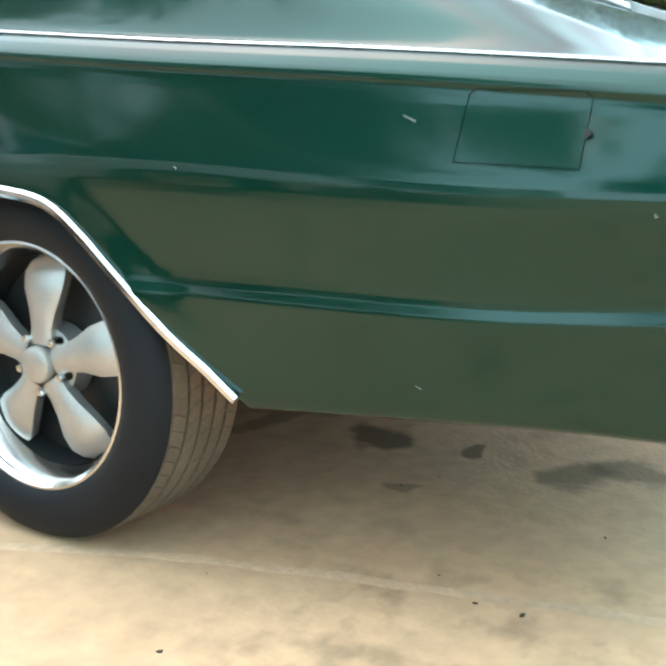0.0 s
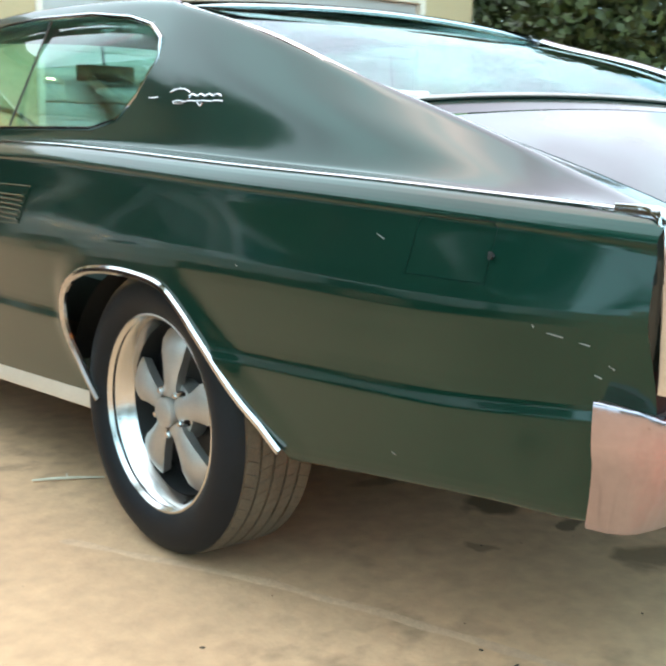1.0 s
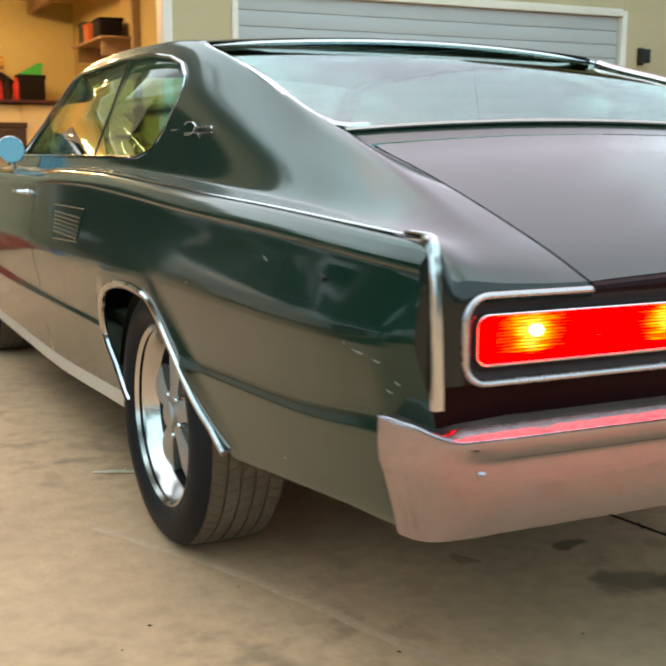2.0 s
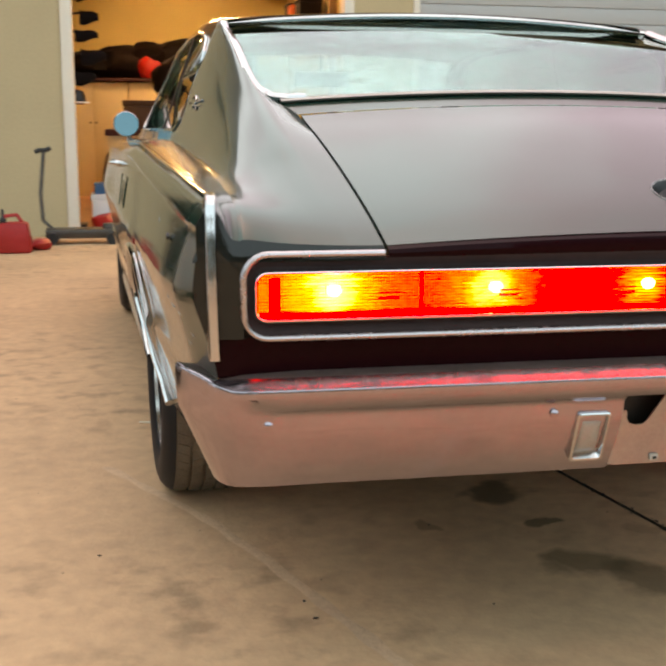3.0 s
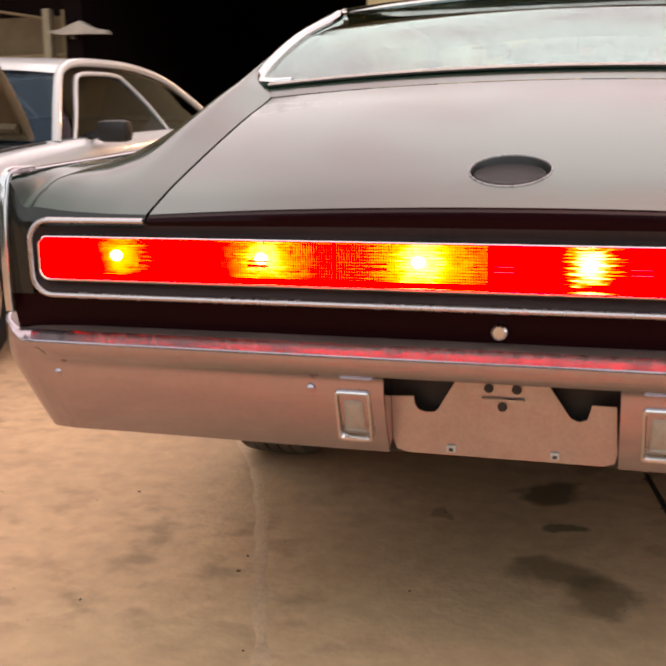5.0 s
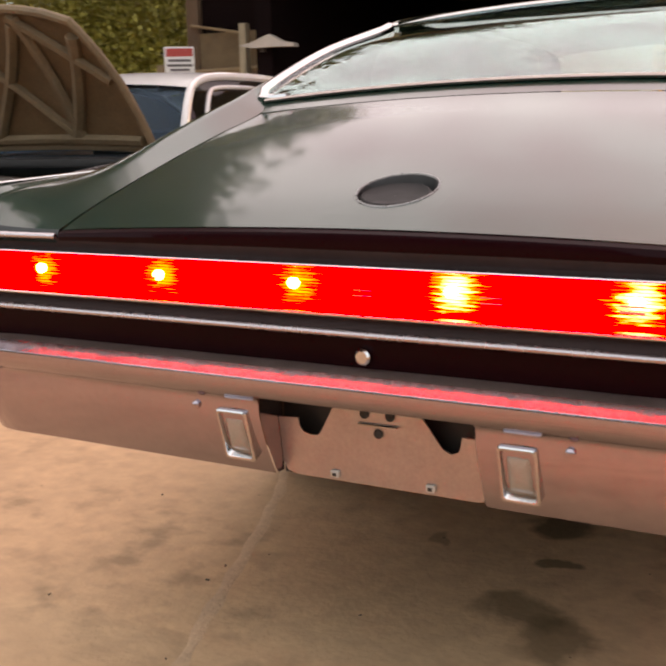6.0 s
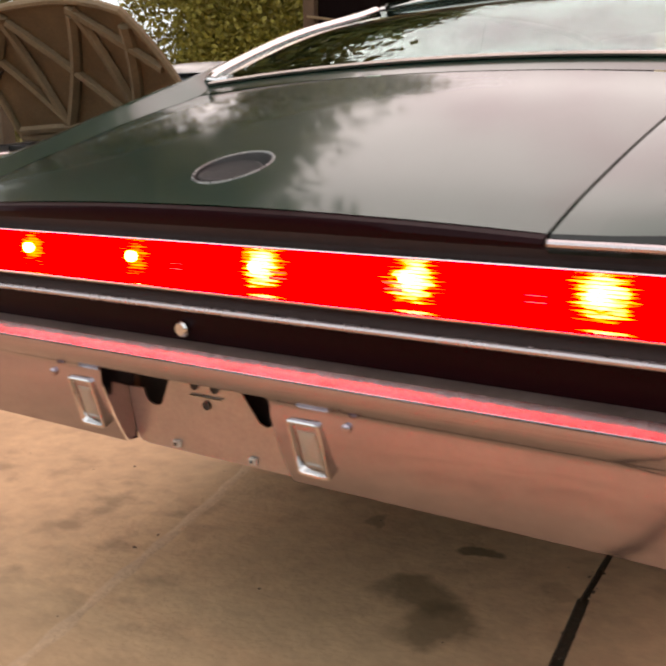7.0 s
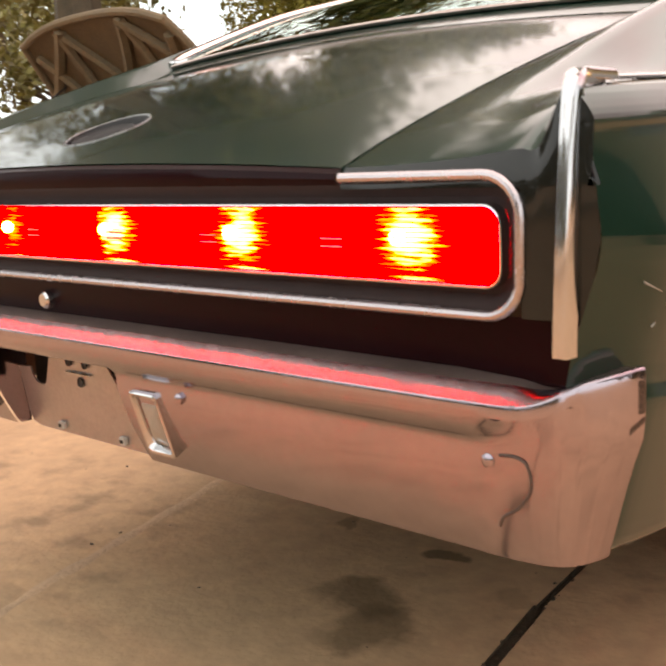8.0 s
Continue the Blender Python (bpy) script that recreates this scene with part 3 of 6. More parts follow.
def flare(y, z):
    """How far the pressed lip round the rear wheel opening stands out."""
    if not 0.75 < y < 2.05 or z > 0.80:
        return 0.0
    d = 9.0
    for (ay, az), (by, bz) in zip(ARCH_LINE, ARCH_LINE[1:]):
        k = ((y - ay) * (by - ay) + (z - az) * (bz - az)) / max(1e-9, (by - ay) ** 2 + (bz - az) ** 2)
        k = min(1, max(0, k))
        d = min(d, math.hypot(y - ay - k * (by - ay), z - az - k * (bz - az)))
    q = max(0.0, 1 - d / 0.085)
    fade = min(1, max(0, (z - 0.36) / 0.16))
    return (0.013 - 0.007 * min(1, max(0, (z - 0.62) / 0.10))) * q * q * (3 - 2 * q) * fade


def quarter_sheet(y0, y1, s):
    """The rear quarter: a finer sheet, swollen round the wheel opening."""
    bm = bmesh.new()
    rows = []
    for y in span(y0, y1, 0.02):
        sec = side_section(y)
        row = []
        for (a, b), (c, d) in zip(sec[:-1], sec[1:]):
            row += [(a + (c - a) * q / 5, b + (d - b) * q / 5) for q in range(5)]
        row.append(sec[-1])
        rows.append([(s * (w + flare(y, z)), y, z) for w, z in row])
    lattice(bm, rows)
    return bm


ARCH = [(1.60, 0.15), (1.625, 0.335), (1.70, 0.43), (1.738, 0.52), (1.718, 0.605), (1.655, 0.657), (1.56, 0.688), (1.44, 0.702), (1.33, 0.703), (1.22, 0.690), (1.145, 0.642), (1.085, 0.588), (0.98, 0.495), (0.90, 0.432), (0.845, 0.388), (0.80, 0.34), (0.78, 0.15)]
def eased(pts, k=4):
    """A finer line through the given points."""
    out = []
    for i in range(len(pts) - 1):
        p0, p1, p2, p3 = pts[max(0, i - 1)], pts[i], pts[i + 1], pts[min(len(pts) - 1, i + 2)]
        for q in range(k):
            t = q / k
            out.append(tuple(0.5 * (2 * b + (c - a) * t + (2 * a - 5 * b + 4 * c - d) * t * t + (3 * b - a - 3 * c + d) * t ** 3) for a, b, c, d in zip(p0, p1, p2, p3)))
    return out + [pts[-1]]


def hull(pts):
    """The convex outline round points."""
    pts = sorted(set(pts))
    out = []
    for seq in (pts, pts[::-1]):
        side = []
        for p in seq:
            while len(side) > 1 and (side[-1][0] - side[-2][0]) * (p[1] - side[-2][1]) - (side[-1][1] - side[-2][1]) * (p[0] - side[-2][0]) <= 0:
                side.pop()
            side.append(p)
        out += side[:-1]
    return out


ARCH_LINE = eased(ARCH[1:-2], 4)
ARCH_HOLE = hull(ARCH_LINE + [(1.60, 0.15), (0.78, 0.15), (0.80, 0.34)])
FRONT_ARCH = [(4.33 + 0.40 * math.cos(radians(a)), 0.33 + 0.385 * math.sin(radians(a))) for a in range(-20, 201, 20)] + [(3.95, 0.0), (4.71, 0.0)]
SIDE_GLASS = [(1.615, 1.265), (1.602, 1.215), (1.66, 1.12), (1.73, 1.058), (1.86, 1.032), (3.72, 1.012), (3.22, 1.318), (3.05, 1.345), (2.4, 1.362), (2.04, 1.352), (1.80, 1.328), (1.68, 1.302)]


def glass_w(y, z):
    """Half width of the greenhouse side at a place."""
    k = (z - Vz(y)) / max(0.05, Ez(y) - Vz(y))
    return Vw(y) - 0.012 + (Ew(y) + 0.006 - Vw(y) + 0.012) * k


def skin(y, z):
    """Half width of the body side below the shoulder at a place."""
    sec = side_section(y)
    for (w0, z0), (w1, z1) in zip(sec, sec[1:]):
        if min(z0, z1) <= z <= max(z0, z1) and abs(z1 - z0) > 1e-6:
            return w0 + (w1 - w0) * (z - z0) / (z1 - z0)
    return Uw(y)


def crown_sheet(y0, y1, edge, lift, step=0.04, inset=0.0, thick=0.0):
    """A sheet across the car between the edges edge(y) = (w, z), crowned by lift."""
    bm = bmesh.new()
    rows = []
    for y in span(y0, y1, step):
        w, z = edge(y)
        w -= inset
        rows.append([(w * k / 14, y, z + lift(y) * (1 - (k / 14) ** 2)) for k in range(-14, 15)])
    lattice(bm, rows)
    if thick:
        r = bmesh.ops.solidify(bm, geom=list(bm.faces), thickness=thick)
    return bm


car = thing("fastback_coupe", (0, 2.5, 0), "dark green classic fastback coupe with lit tail lamps on the driveway", "car")

for s in (-1, 1):
    # rear quarter panel with its wheel opening and fuel door opening
    bm = quarter_sheet(REAR, 2.697, s)
    cut(bm, ARCH_HOLE, keep=lambda c: c.z < 0.75 and c.y < 2.3)
    cut(bm, [(-0.2, 0.40), (0.016, 0.40), (0.054, 0.60), (0.050, 0.64), (-0.2, 0.64)], keep=lambda c: c.y < 0.3 and c.z < 0.8)
    FUEL = [(0.445, 0.811), (0.268, 0.813), (0.266, 0.903), (0.275, 0.911), (0.428, 0.909), (0.437, 0.901)]
    if s < 0:
        cut(bm, FUEL, keep=lambda c: 0.6 < c.z < 0.94 and c.y < 0.7)
        fd = side_sheet(0.22, 0.49, side_section, s, 0.02)
        mid = (0.353, 0.862)
        inner = [(mid[0] + (a - mid[0]) * 0.984, mid[1] + (b - mid[1]) * 0.972) for a, b in FUEL]
        edges = []
        for i, p in enumerate(inner):
            q = inner[(i + 1) % len(inner)]
            d = (q[0] - p[0], q[1] - p[1])
            nn = Vector((0, -d[1], d[0]))
            if (mid[0] - p[0]) * nn.y + (mid[1] - p[1]) * nn.z > 0:
                nn = -nn
            bmesh.ops.bisect_plane(fd, geom=fd.verts[:] + fd.edges[:] + fd.faces[:], plane_co=(0, p[0], p[1]), plane_no=nn, clear_outer=True)
        q = part("fuel_door", fd, PAINT, car, "square green fuel door with a dark shut line")
        bw = bmesh.new()
        lattice(bw, [[(s * (skin(y, z) - 0.012), y, z) for z in (0.805, 0.86, 0.915)] for y in (0.25, 0.35, 0.46)])
        part("fuel_recess", bw, BLACK, car)
        # nothing is cut here: a black patch draws the notch's shade
        bn = bmesh.new()
        prism(bn, [(0.268, 0.865), (0.261, 0.862), (0.258, 0.858), (0.263, 0.853), (0.268, 0.852)], -0.966, -0.960, "x")
        part("finger_notch", bn, BLACK, car, "black patch for the shaded finger notch")
    part("quarter_panel", bm, PAINT, car)
    # sail panel, roof rail and windscreen pillar in one sheet, with the side window cut out
    bm = side_sheet(REAR, 3.97, sail_section, s)
    cut(bm, SIDE_GLASS, keep=lambda c: c.z > 1.0 and c.y > 1.5)
    part("sail_panel", bm, PAINT, car)
    dr = side_sheet(2.704, 3.948, side_section, s)
    d = part("door", dr, PAINT, car)
    bh = bmesh.new()
    tube(bh, [(s * (skin(2.83, 0.885) + 0.004), 2.83, 0.885), (s * (skin(2.85, 0.885) + 0.03), 2.85, 0.887), (s * (skin(2.95, 0.885) + 0.03), 2.95, 0.887), (s * (skin(2.98, 0.885) + 0.004), 2.98, 0.885)], 0.009, 8)
    lathe(bh, [(0.0, s * (skin(2.82, 0.885) + 0.016)), (0.012, s * (skin(2.82, 0.885) + 0.015)), (0.014, s * skin(2.82, 0.885))], (0, 2.82, 0.885), "x", 12)
    part("handle", bh, CHROME, d, "chrome door handle")
    fr = side_sheet(3.955, 5.05, side_section, s)
    cut(fr, FRONT_ARCH, keep=lambda c: c.z < 0.8)
    part("front_fender", fr, PAINT, car)
    # chrome lip round the rear wheel opening, and sill moulding
    bl = bmesh.new()
    pts = []
    for y, z in ARCH_LINE:
        pts.append((s * (skin(y, max(z, Bz(y) + 0.005)) + flare(y, z) + 0.001), y, z))
    pts = [(sum(p[0] for p in pts[max(0, i - 4):i + 5]) / len(pts[max(0, i - 4):i + 5]), p1[1], p1[2]) for i, p1 in enumerate(pts)]
    tube(bl, pts, 0.0115, 8, wide=0.9)
    part("wheel_opening_moulding", bl, CHROME, car, "chrome wheel opening moulding")
    bs = bmesh.new()
    prof = [(0.0, 0.0), (0.010, 0.006), (0.012, 0.03), (0.008, 0.052), (0.0, 0.058)]
    lattice(bs, [[(s * (Bw(y) + o), y, Bz(y) - 0.010 + h) for o, h in prof] for y in span(1.645, 3.92, 0.1)])
    part("sill_moulding", bs, SILL, car, "bright ribbed sill moulding")
    # bright moulding along the shoulder that turns down the tail edge
    br = bmesh.new()
    tube(br, [(s * (Rw(y) - 0.022), y, Rz(y) + 0.0005) for y in span(0.075, 3.9, 0.06)], 0.0035, 8, wide=1.9)
    part("shoulder_moulding", br, CHROME, car, "thin chrome shoulder moulding")
    bt = bmesh.new()
    rows = []
    line = [(0.690, -0.030, 0.915, 0.009, -1.0, 0.0), (0.72, -0.031, 0.9165, 0.009, -1.0, 0.0), (0.80, -0.028, 0.9185, 0.009, -1.0, 0.05), (0.88, -0.021, 0.919, 0.009, -1.0, 0.1), (0.908, -0.016, 0.9185, 0.0095, -1.0, 0.2),
            (0.926, -0.0125, 0.918, 0.010, -0.9, 0.45), (0.939, -0.006, 0.917, 0.0105, -0.7, 0.7), (0.9455, 0.006, 0.9150, 0.0100, -0.4, 0.92), (0.9475, 0.025, 0.912, 0.0085, -0.1, 1.0), (0.9465, 0.078, 0.9105, 0.0068, 0.0, 1.0)]
    for z, y, w, a, oy, oz in eased(line, 3):
        out = Vector((0, oy, oz)).normalized()
        c, e = Vector((s * w, y, z)), Vector((1, 0, 0))
        rows.append([c - e * a - out * 0.010, c - e * a, c - e * a * 0.7 + out * 0.0045, c - e * a * 0.3 + out * 0.003, c + e * a * 0.3 + out * 0.003, c + e * a * 0.7 + out * 0.0045, c + e * a, c + e * a - out * (0.014 if z < 0.93 else 0.005)])
    lattice(bt, rows)
    part("tail_edge_moulding", bt, CHROME, car, "upright chrome tail edge moulding", sharp=60)
    # quarter vent louvre behind the door
    bv = bmesh.new()
    vent = [(2.32, 0.756), (1.97, 0.772), (1.915, 0.876), (2.35, 0.868)]
    tube(bv, [(s * (skin(y, z) + 0.0005), y, z) for y, z in vent], 0.0022, 6, closed=True)
    part("vent_frame", bv, PAINT, car, "thin painted vent frame")
    for k in range(6):
        z = 0.782 + 0.013 * k
        bq = bmesh.new()
        tube(bq, [(s * (skin(1.98, z) + 0.001), 1.98 - 0.5 * (z - 0.78), z), (s * (skin(2.29, z) + 0.001), 2.31, z)], 0.0035, 6)
        part("louvre", bq, PAINT, car)
    # bright script badge on the sail panel, drawn as plain strokes
    bb = bmesh.new()

    def on_sail(y, z):
        sec = sail_section(y)
        k = np.interp(z, [p[1] for p in sec], [p[0] for p in sec])
        return (s * (float(k) + 0.0025), y, z)
    tube(bb, [on_sail(1.445 + 0.050 * math.cos(a), 1.116 + 0.018 * math.sin(a)) for a in [0.6 + 0.45 * i for i in range(11)]], 0.0026, 6)
    tube(bb, [on_sail(1.47 - 0.215 * k / 8, 1.103 + 0.002 * (k % 2)) for k in range(9)], 0.0022, 6)
    tube(bb, [on_sail(1.40 - 0.135 * k / 8, 1.115 + 0.005 * (k % 2)) for k in range(9)], 0.0034, 6)
    tube(bb, [on_sail(1.36, 1.100), on_sail(1.345, 1.092), on_sail(1.335, 1.100)], 0.0022, 6)
    tube(bb, [on_sail(1.585, 1.112), on_sail(1.54, 1.114)], 0.0022, 6)
    part("badge", bb, CHROME, car, "small chrome script badge")
    # side glass and its bright frame
    bg = bmesh.new()
    ring = [(s * (glass_w(y, z) - 0.008), y, z) for y, z in SIDE_GLASS]
    ring2 = [(s * (glass_w(y, z) - 0.012), y, z) for y, z in SIDE_GLASS]
    f1, f2 = [bg.verts.new(p) for p in ring], [bg.verts.new(p) for p in ring2]
    c1 = bg.verts.new((s * (glass_w(2.5, 1.2) - 0.004), 2.5, 1.2))
    c2 = bg.verts.new((s * (glass_w(2.5, 1.2) - 0.008), 2.5, 1.2))
    for i in range(len(ring)):
        j = (i + 1) % len(ring)
        bg.faces.new((f1[i], f1[j], c1))
        bg.faces.new((f2[j], f2[i], c2))
        bg.faces.new((f1[j], f1[i], f2[i], f2[j]))
    gl = part("side_window", bg, SIDEGLASS, car, sharp=80)
    gl.visible_shadow = False
    bf = bmesh.new()
    tube(bf, [(s * (glass_w(y, z) + 0.006), y, z) for y, z in SIDE_GLASS], 0.0065, 8, closed=True)
    part("window_frame", bf, CHROME, car, "chrome side window frame")
    bd = bmesh.new()
    tube(bd, [(s * (glass_w(2.42, z) - 0.002), 2.42 - (z - 1.03) * 0.25, z) for z in (1.03, 1.15, 1.25, 1.352)], 0.004, 6)
    part("window_divider", bd, STEEL, car)
    # round wing mirror on the door, its face tipped up a little
    tip = Matrix.Translation((s * 0.897, 3.50, 1.040)) @ Matrix.Rotation(radians(-13), 4, "X")
    bm = bmesh.new()
    lathe(bm, [(0.0, 0.045), (0.03, 0.04), (0.055, 0.022), (0.06, 0.0), (0.057, -0.004)], (0, 0, 0), "y", 24)
    bmesh.ops.transform(bm, matrix=tip, verts=bm.verts)
    tube(bm, [(s * 0.88, 3.54, 0.955), (s * 0.885, 3.545, 0.98), (s * 0.892, 3.53, 1.015)], 0.011, 8)
    mr = part("wing_mirror", bm, CHROME, car, "round chrome wing mirror")
    bm = bmesh.new()
    lathe(bm, [(0.0565, -0.0042), (0.03, -0.0046), (0.001, -0.0048)], (0, 0, 0), "y", 32)
    bmesh.ops.transform(bm, matrix=tip, verts=bm.verts)
    part("mirror_glass", bm, MIRROR, mr)
    # wheel well
    bw = bmesh.new()
    lattice(bw, [[(s * w, 1.32 + 0.53 * math.cos(radians(a)), 0.34 + 0.40 * math.sin(radians(a))) for a in range(8, 166, 7)] for w in (0.60, 0.72, 0.82, 0.89)])
    lattice(bw, [[(s * 0.60, 1.32 + 0.53 * k * math.cos(radians(a)), 0.34 + 0.40 * k * math.sin(radians(a))) for a in range(8, 166, 7)] for k in (0.05, 0.5, 1.0)])
    part("wheel_well", bw, BLACK, car)

# lid, roof, bonnet
def on_lid(x, y, h=0.0):
    return Vector((x, y, Gz(y) + (0.018 + 0.012 * max(0, y)) * (1 - (x / (Gw(y) - 0.006)) ** 2) + h))


# the lid has a rectangle left out round the handle, filled by a sheet with an oval hole
HX, HY, HA, HB = -0.012, 0.130, 0.072, 0.072
X0, X1, Y0, Y1 = HX - 0.10, HX + 0.10, HY - 0.095, HY + 0.095
lid_sheet = bmesh.new()


def lid_row(y, xs):
    return [on_lid(x, y) for x in xs]


def lid_left(y):
    w = Gw(y) - 0.006
    return [on_lid(-w, y, -0.012)] + [on_lid(-w + (X0 + w) * k / 8, y) for k in range(9)]


def lid_right(y):
    w = Gw(y) - 0.006
    return [on_lid(X1 + (w - X1) * k / 8, y) for k in range(9)] + [on_lid(w, y, -0.012)]


low, mid_y, high = span(REAR, Y0, 0.04), span(Y0, Y1, 0.03), span(Y1, 0.708, 0.04)
for ys in (low, mid_y, high):
    lattice(lid_sheet, [lid_left(y) for y in ys])
    lattice(lid_sheet, [lid_right(y) for y in ys])
for ys in (low, high):
    lattice(lid_sheet, [lid_row(y, [X0 + (X1 - X0) * k / 8 for k in range(9)]) for y in ys])
angles = sorted([2 * math.pi * q / 48 for q in range(48)] + [math.atan2(sy * 0.095, sx * 0.10) % (2 * math.pi) for sx in (-1, 1) for sy in (-1, 1)])


def ring(kx, ky, h, dy=0.0):
    return [on_lid(HX + HA * kx * math.cos(a), HY + dy + HB * ky * math.sin(a), h) for a in angles]


frame_pts = []
for a in angles:
    t = min(0.10 / max(1e-6, abs(math.cos(a))), 0.095 / max(1e-6, abs(math.sin(a))))
    frame_pts.append(on_lid(HX + t * math.cos(a), HY + t * math.sin(a)))
lattice(lid_sheet, [frame_pts, ring(1.0, 1.0, 0.0)], True)
bmesh.ops.remove_doubles(lid_sheet, verts=lid_sheet.verts, dist=0.0004)
lid = part("boot_lid", lid_sheet, PAINT, car)
bm = bmesh.new()
rows = []
for y, z, dz in ((REAR, 0.868, 0), (REAR - 0.010, 0.863, 0), (REAR - 0.013, 0.857, 0), (REAR - 0.008, 0.848, 0), (REAR + 0.004, 0.836, 0)):
    rows.append([(0.631 * k / 10, y, z + 0.017 * (1 - (k / 10) ** 2) * (1 if z > 0.86 else 0.6 if z > 0.85 else 0)) for k in range(-10, 11)])
lattice(bm, rows)
# green paint on the car; here shade and lamp red are in the colour
part("lid_lip", bm, TAILDARK, lid)
part("window_sill", crown_sheet(0.716, 0.80, lambda y: (Gw(y), Gz(y)), lambda y: 0.026), PAINT, car)
bm = bmesh.new()
tube(bm, [(0.660 * k / 12, 0.790, Gz(0.790) + 0.027 * (1 - (k / 12) ** 2) + 0.003) for k in range(-12, 13)], 0.006, 8, wide=2.2)
part("window_base_moulding", bm, surface("dull_moulding", (0.42, 0.36, 0.33), 0.3, 0.9), car, "dull bright moulding under the rear window")
part("roof", crown_sheet(1.60, 3.29, lambda y: (Ew(y) - 0.028, Ez(y) + 0.006), lambda y: 0.030), PAINT, car)
part("hood", crown_sheet(3.97, 5.06, lambda y: (Ew(y) - 0.03, Ez(y) + 0.006), lambda y: 0.03), PAINT, car)


def window_edge(y):
    return Gw(y) - 0.004, Gz(y) + 0.003


wnd = part("rear_window", crown_sheet(0.795, 1.60, window_edge, lambda y: 0.028, thick=0.005), GLASS, car, "tinted fastback rear window")
wnd.visible_shadow = False
wsd = part("windscreen", crown_sheet(3.295, 3.96, lambda y: (Ew(y) - 0.03, Ez(y) + 0.004), lambda y: 0.04 + 0.06 * (y - 3.3), thick=0.005), SCREEN, car)
wsd.visible_shadow = False
for s in (-1, 1):
    bm = bmesh.new()
    pts = [(s * (Gw(y) + 0.006), y, Gz(y) + 0.008) for y in span(0.80, 1.59, 0.05)]
    pts = [(s * 0.60, 0.795, 1.118), (s * 0.64, 0.797, 1.116)] + pts
    tube(bm, pts, 0.0105, 8, wide=1.3)
    part("window_side_moulding", bm, CHROME, car, "chrome rear window moulding")
bm = bmesh.new()
tube(bm, [(0.681 * k / 14, 1.60 + 0.02 * (k / 14) ** 2, 1.343 + 0.034 * (1 - (k / 14) ** 2) + 0.004) for k in range(-14, 15)], 0.010, 8, wide=1.4)
part("window_top_moulding", bm, CHROME, car, "chrome moulding at the roof edge")

# oval lid handle: a recess with a worn lip, and a tilted oval grip plate inside it
bm = bmesh.new()
lattice(bm, [ring(1.0, 1.0, 0.0), ring(0.99, 0.985, 0.0018), ring(0.965, 0.95, 0.002), ring(0.945, 0.925, 0.0)], True)
part("handle_rim", bm, surface("worn_rim", (0.16, 0.17, 0.165), 0.28, 0.6), lid, "thin worn bright rim")
# recess walls and floor blackened to stand for the shade inside
bm = bmesh.new()
lattice(bm, [ring(0.945, 0.925, 0.0), ring(0.93, 0.90, -0.006), ring(0.92, 0.88, -0.020), ring(0.5, 0.5, -0.022), ring(0.02, 0.02, -0.022)], True)
part("lid_handle", bm, BLACK, lid, "oval lid handle recess, blackened for the shade inside")
bm = bmesh.new()
lattice(bm, [ring(0.86, 0.66, -0.010, -0.0095), ring(0.85, 0.65, -0.0035, -0.0095), ring(0.81, 0.60, -0.002, -0.0095), ring(0.77, 0.55, -0.0045, -0.0095), ring(0.4, 0.28, -0.0065, -0.0095), ring(0.02, 0.02, -0.007, -0.0095)], True)
part("grip_plate", bm, surface("grey_grip", (0.012, 0.013, 0.013), 0.6, 0.0, spec=0.2), lid, "grey oval grip plate")

# tail panel round the lamp opening
sec = side_section(REAR)
sail = sail_section(REAR)
edge_out = [(w, z) for w, z in sec if z < 0.945]


def w_out(z):
    best = 0.90
    for (w0, z0), (w1, z1) in zip(edge_out, edge_out[1:]):
        if z0 <= z <= z1 and z1 > z0:
            best = w0 + (w1 - w0) * (z - z0) / (z1 - z0)
    return best


bm = bmesh.new()
rows = []
for z, y in ((0.625, 0.06), (0.635, 0.010), (0.66, 0.0), (0.69, -0.004), (0.715, -0.012), (0.722, -0.016)):
    w = w_out(max(z, 0.48))
    w = w if z > 0.65 else 0.89
    rows.append([(w * k / 20, y + (REAR - y) * (max(0, (abs(k) - 17) / 3) if z > 0.65 else 0), z) for k in range(-20, 21)])
lattice(bm, rows)
part("tail_panel", bm, TAILDARK, car, "near-black lower tail panel, lamp red put into its colour")
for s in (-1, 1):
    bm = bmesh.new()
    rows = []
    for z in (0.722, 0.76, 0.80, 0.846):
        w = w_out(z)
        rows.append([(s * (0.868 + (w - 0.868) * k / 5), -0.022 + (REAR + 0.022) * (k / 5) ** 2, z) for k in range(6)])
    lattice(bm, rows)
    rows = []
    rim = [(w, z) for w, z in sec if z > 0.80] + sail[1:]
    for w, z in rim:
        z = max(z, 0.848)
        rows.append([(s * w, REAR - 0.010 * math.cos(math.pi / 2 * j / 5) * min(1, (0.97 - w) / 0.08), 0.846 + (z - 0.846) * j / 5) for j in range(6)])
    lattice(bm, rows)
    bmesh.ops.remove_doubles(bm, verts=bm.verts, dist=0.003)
    part("tail_cap", bm, TAILSHADE, car, sharp=80)

# full-width tail lamp
LX, LZ0, LZ1 = 0.845, 0.755, 0.825
bm = bmesh.new()


def frame_ring(bm, w, z0, z1, r, prof, cx=0.0, skip=None):
    """A rounded rectangular bezel with a swept profile of (outward, y)."""
    pts = round_rect(2 * w, z1 - z0, r, 7)
    rows = []
    for o, y in prof:
        ring = round_rect(2 * (w + o), z1 - z0 + 2 * o, r + o, 7)
        rows.append([(cx + a, y, (z0 + z1) / 2 + b) for a, b in ring])
    lattice(bm, rows, True)


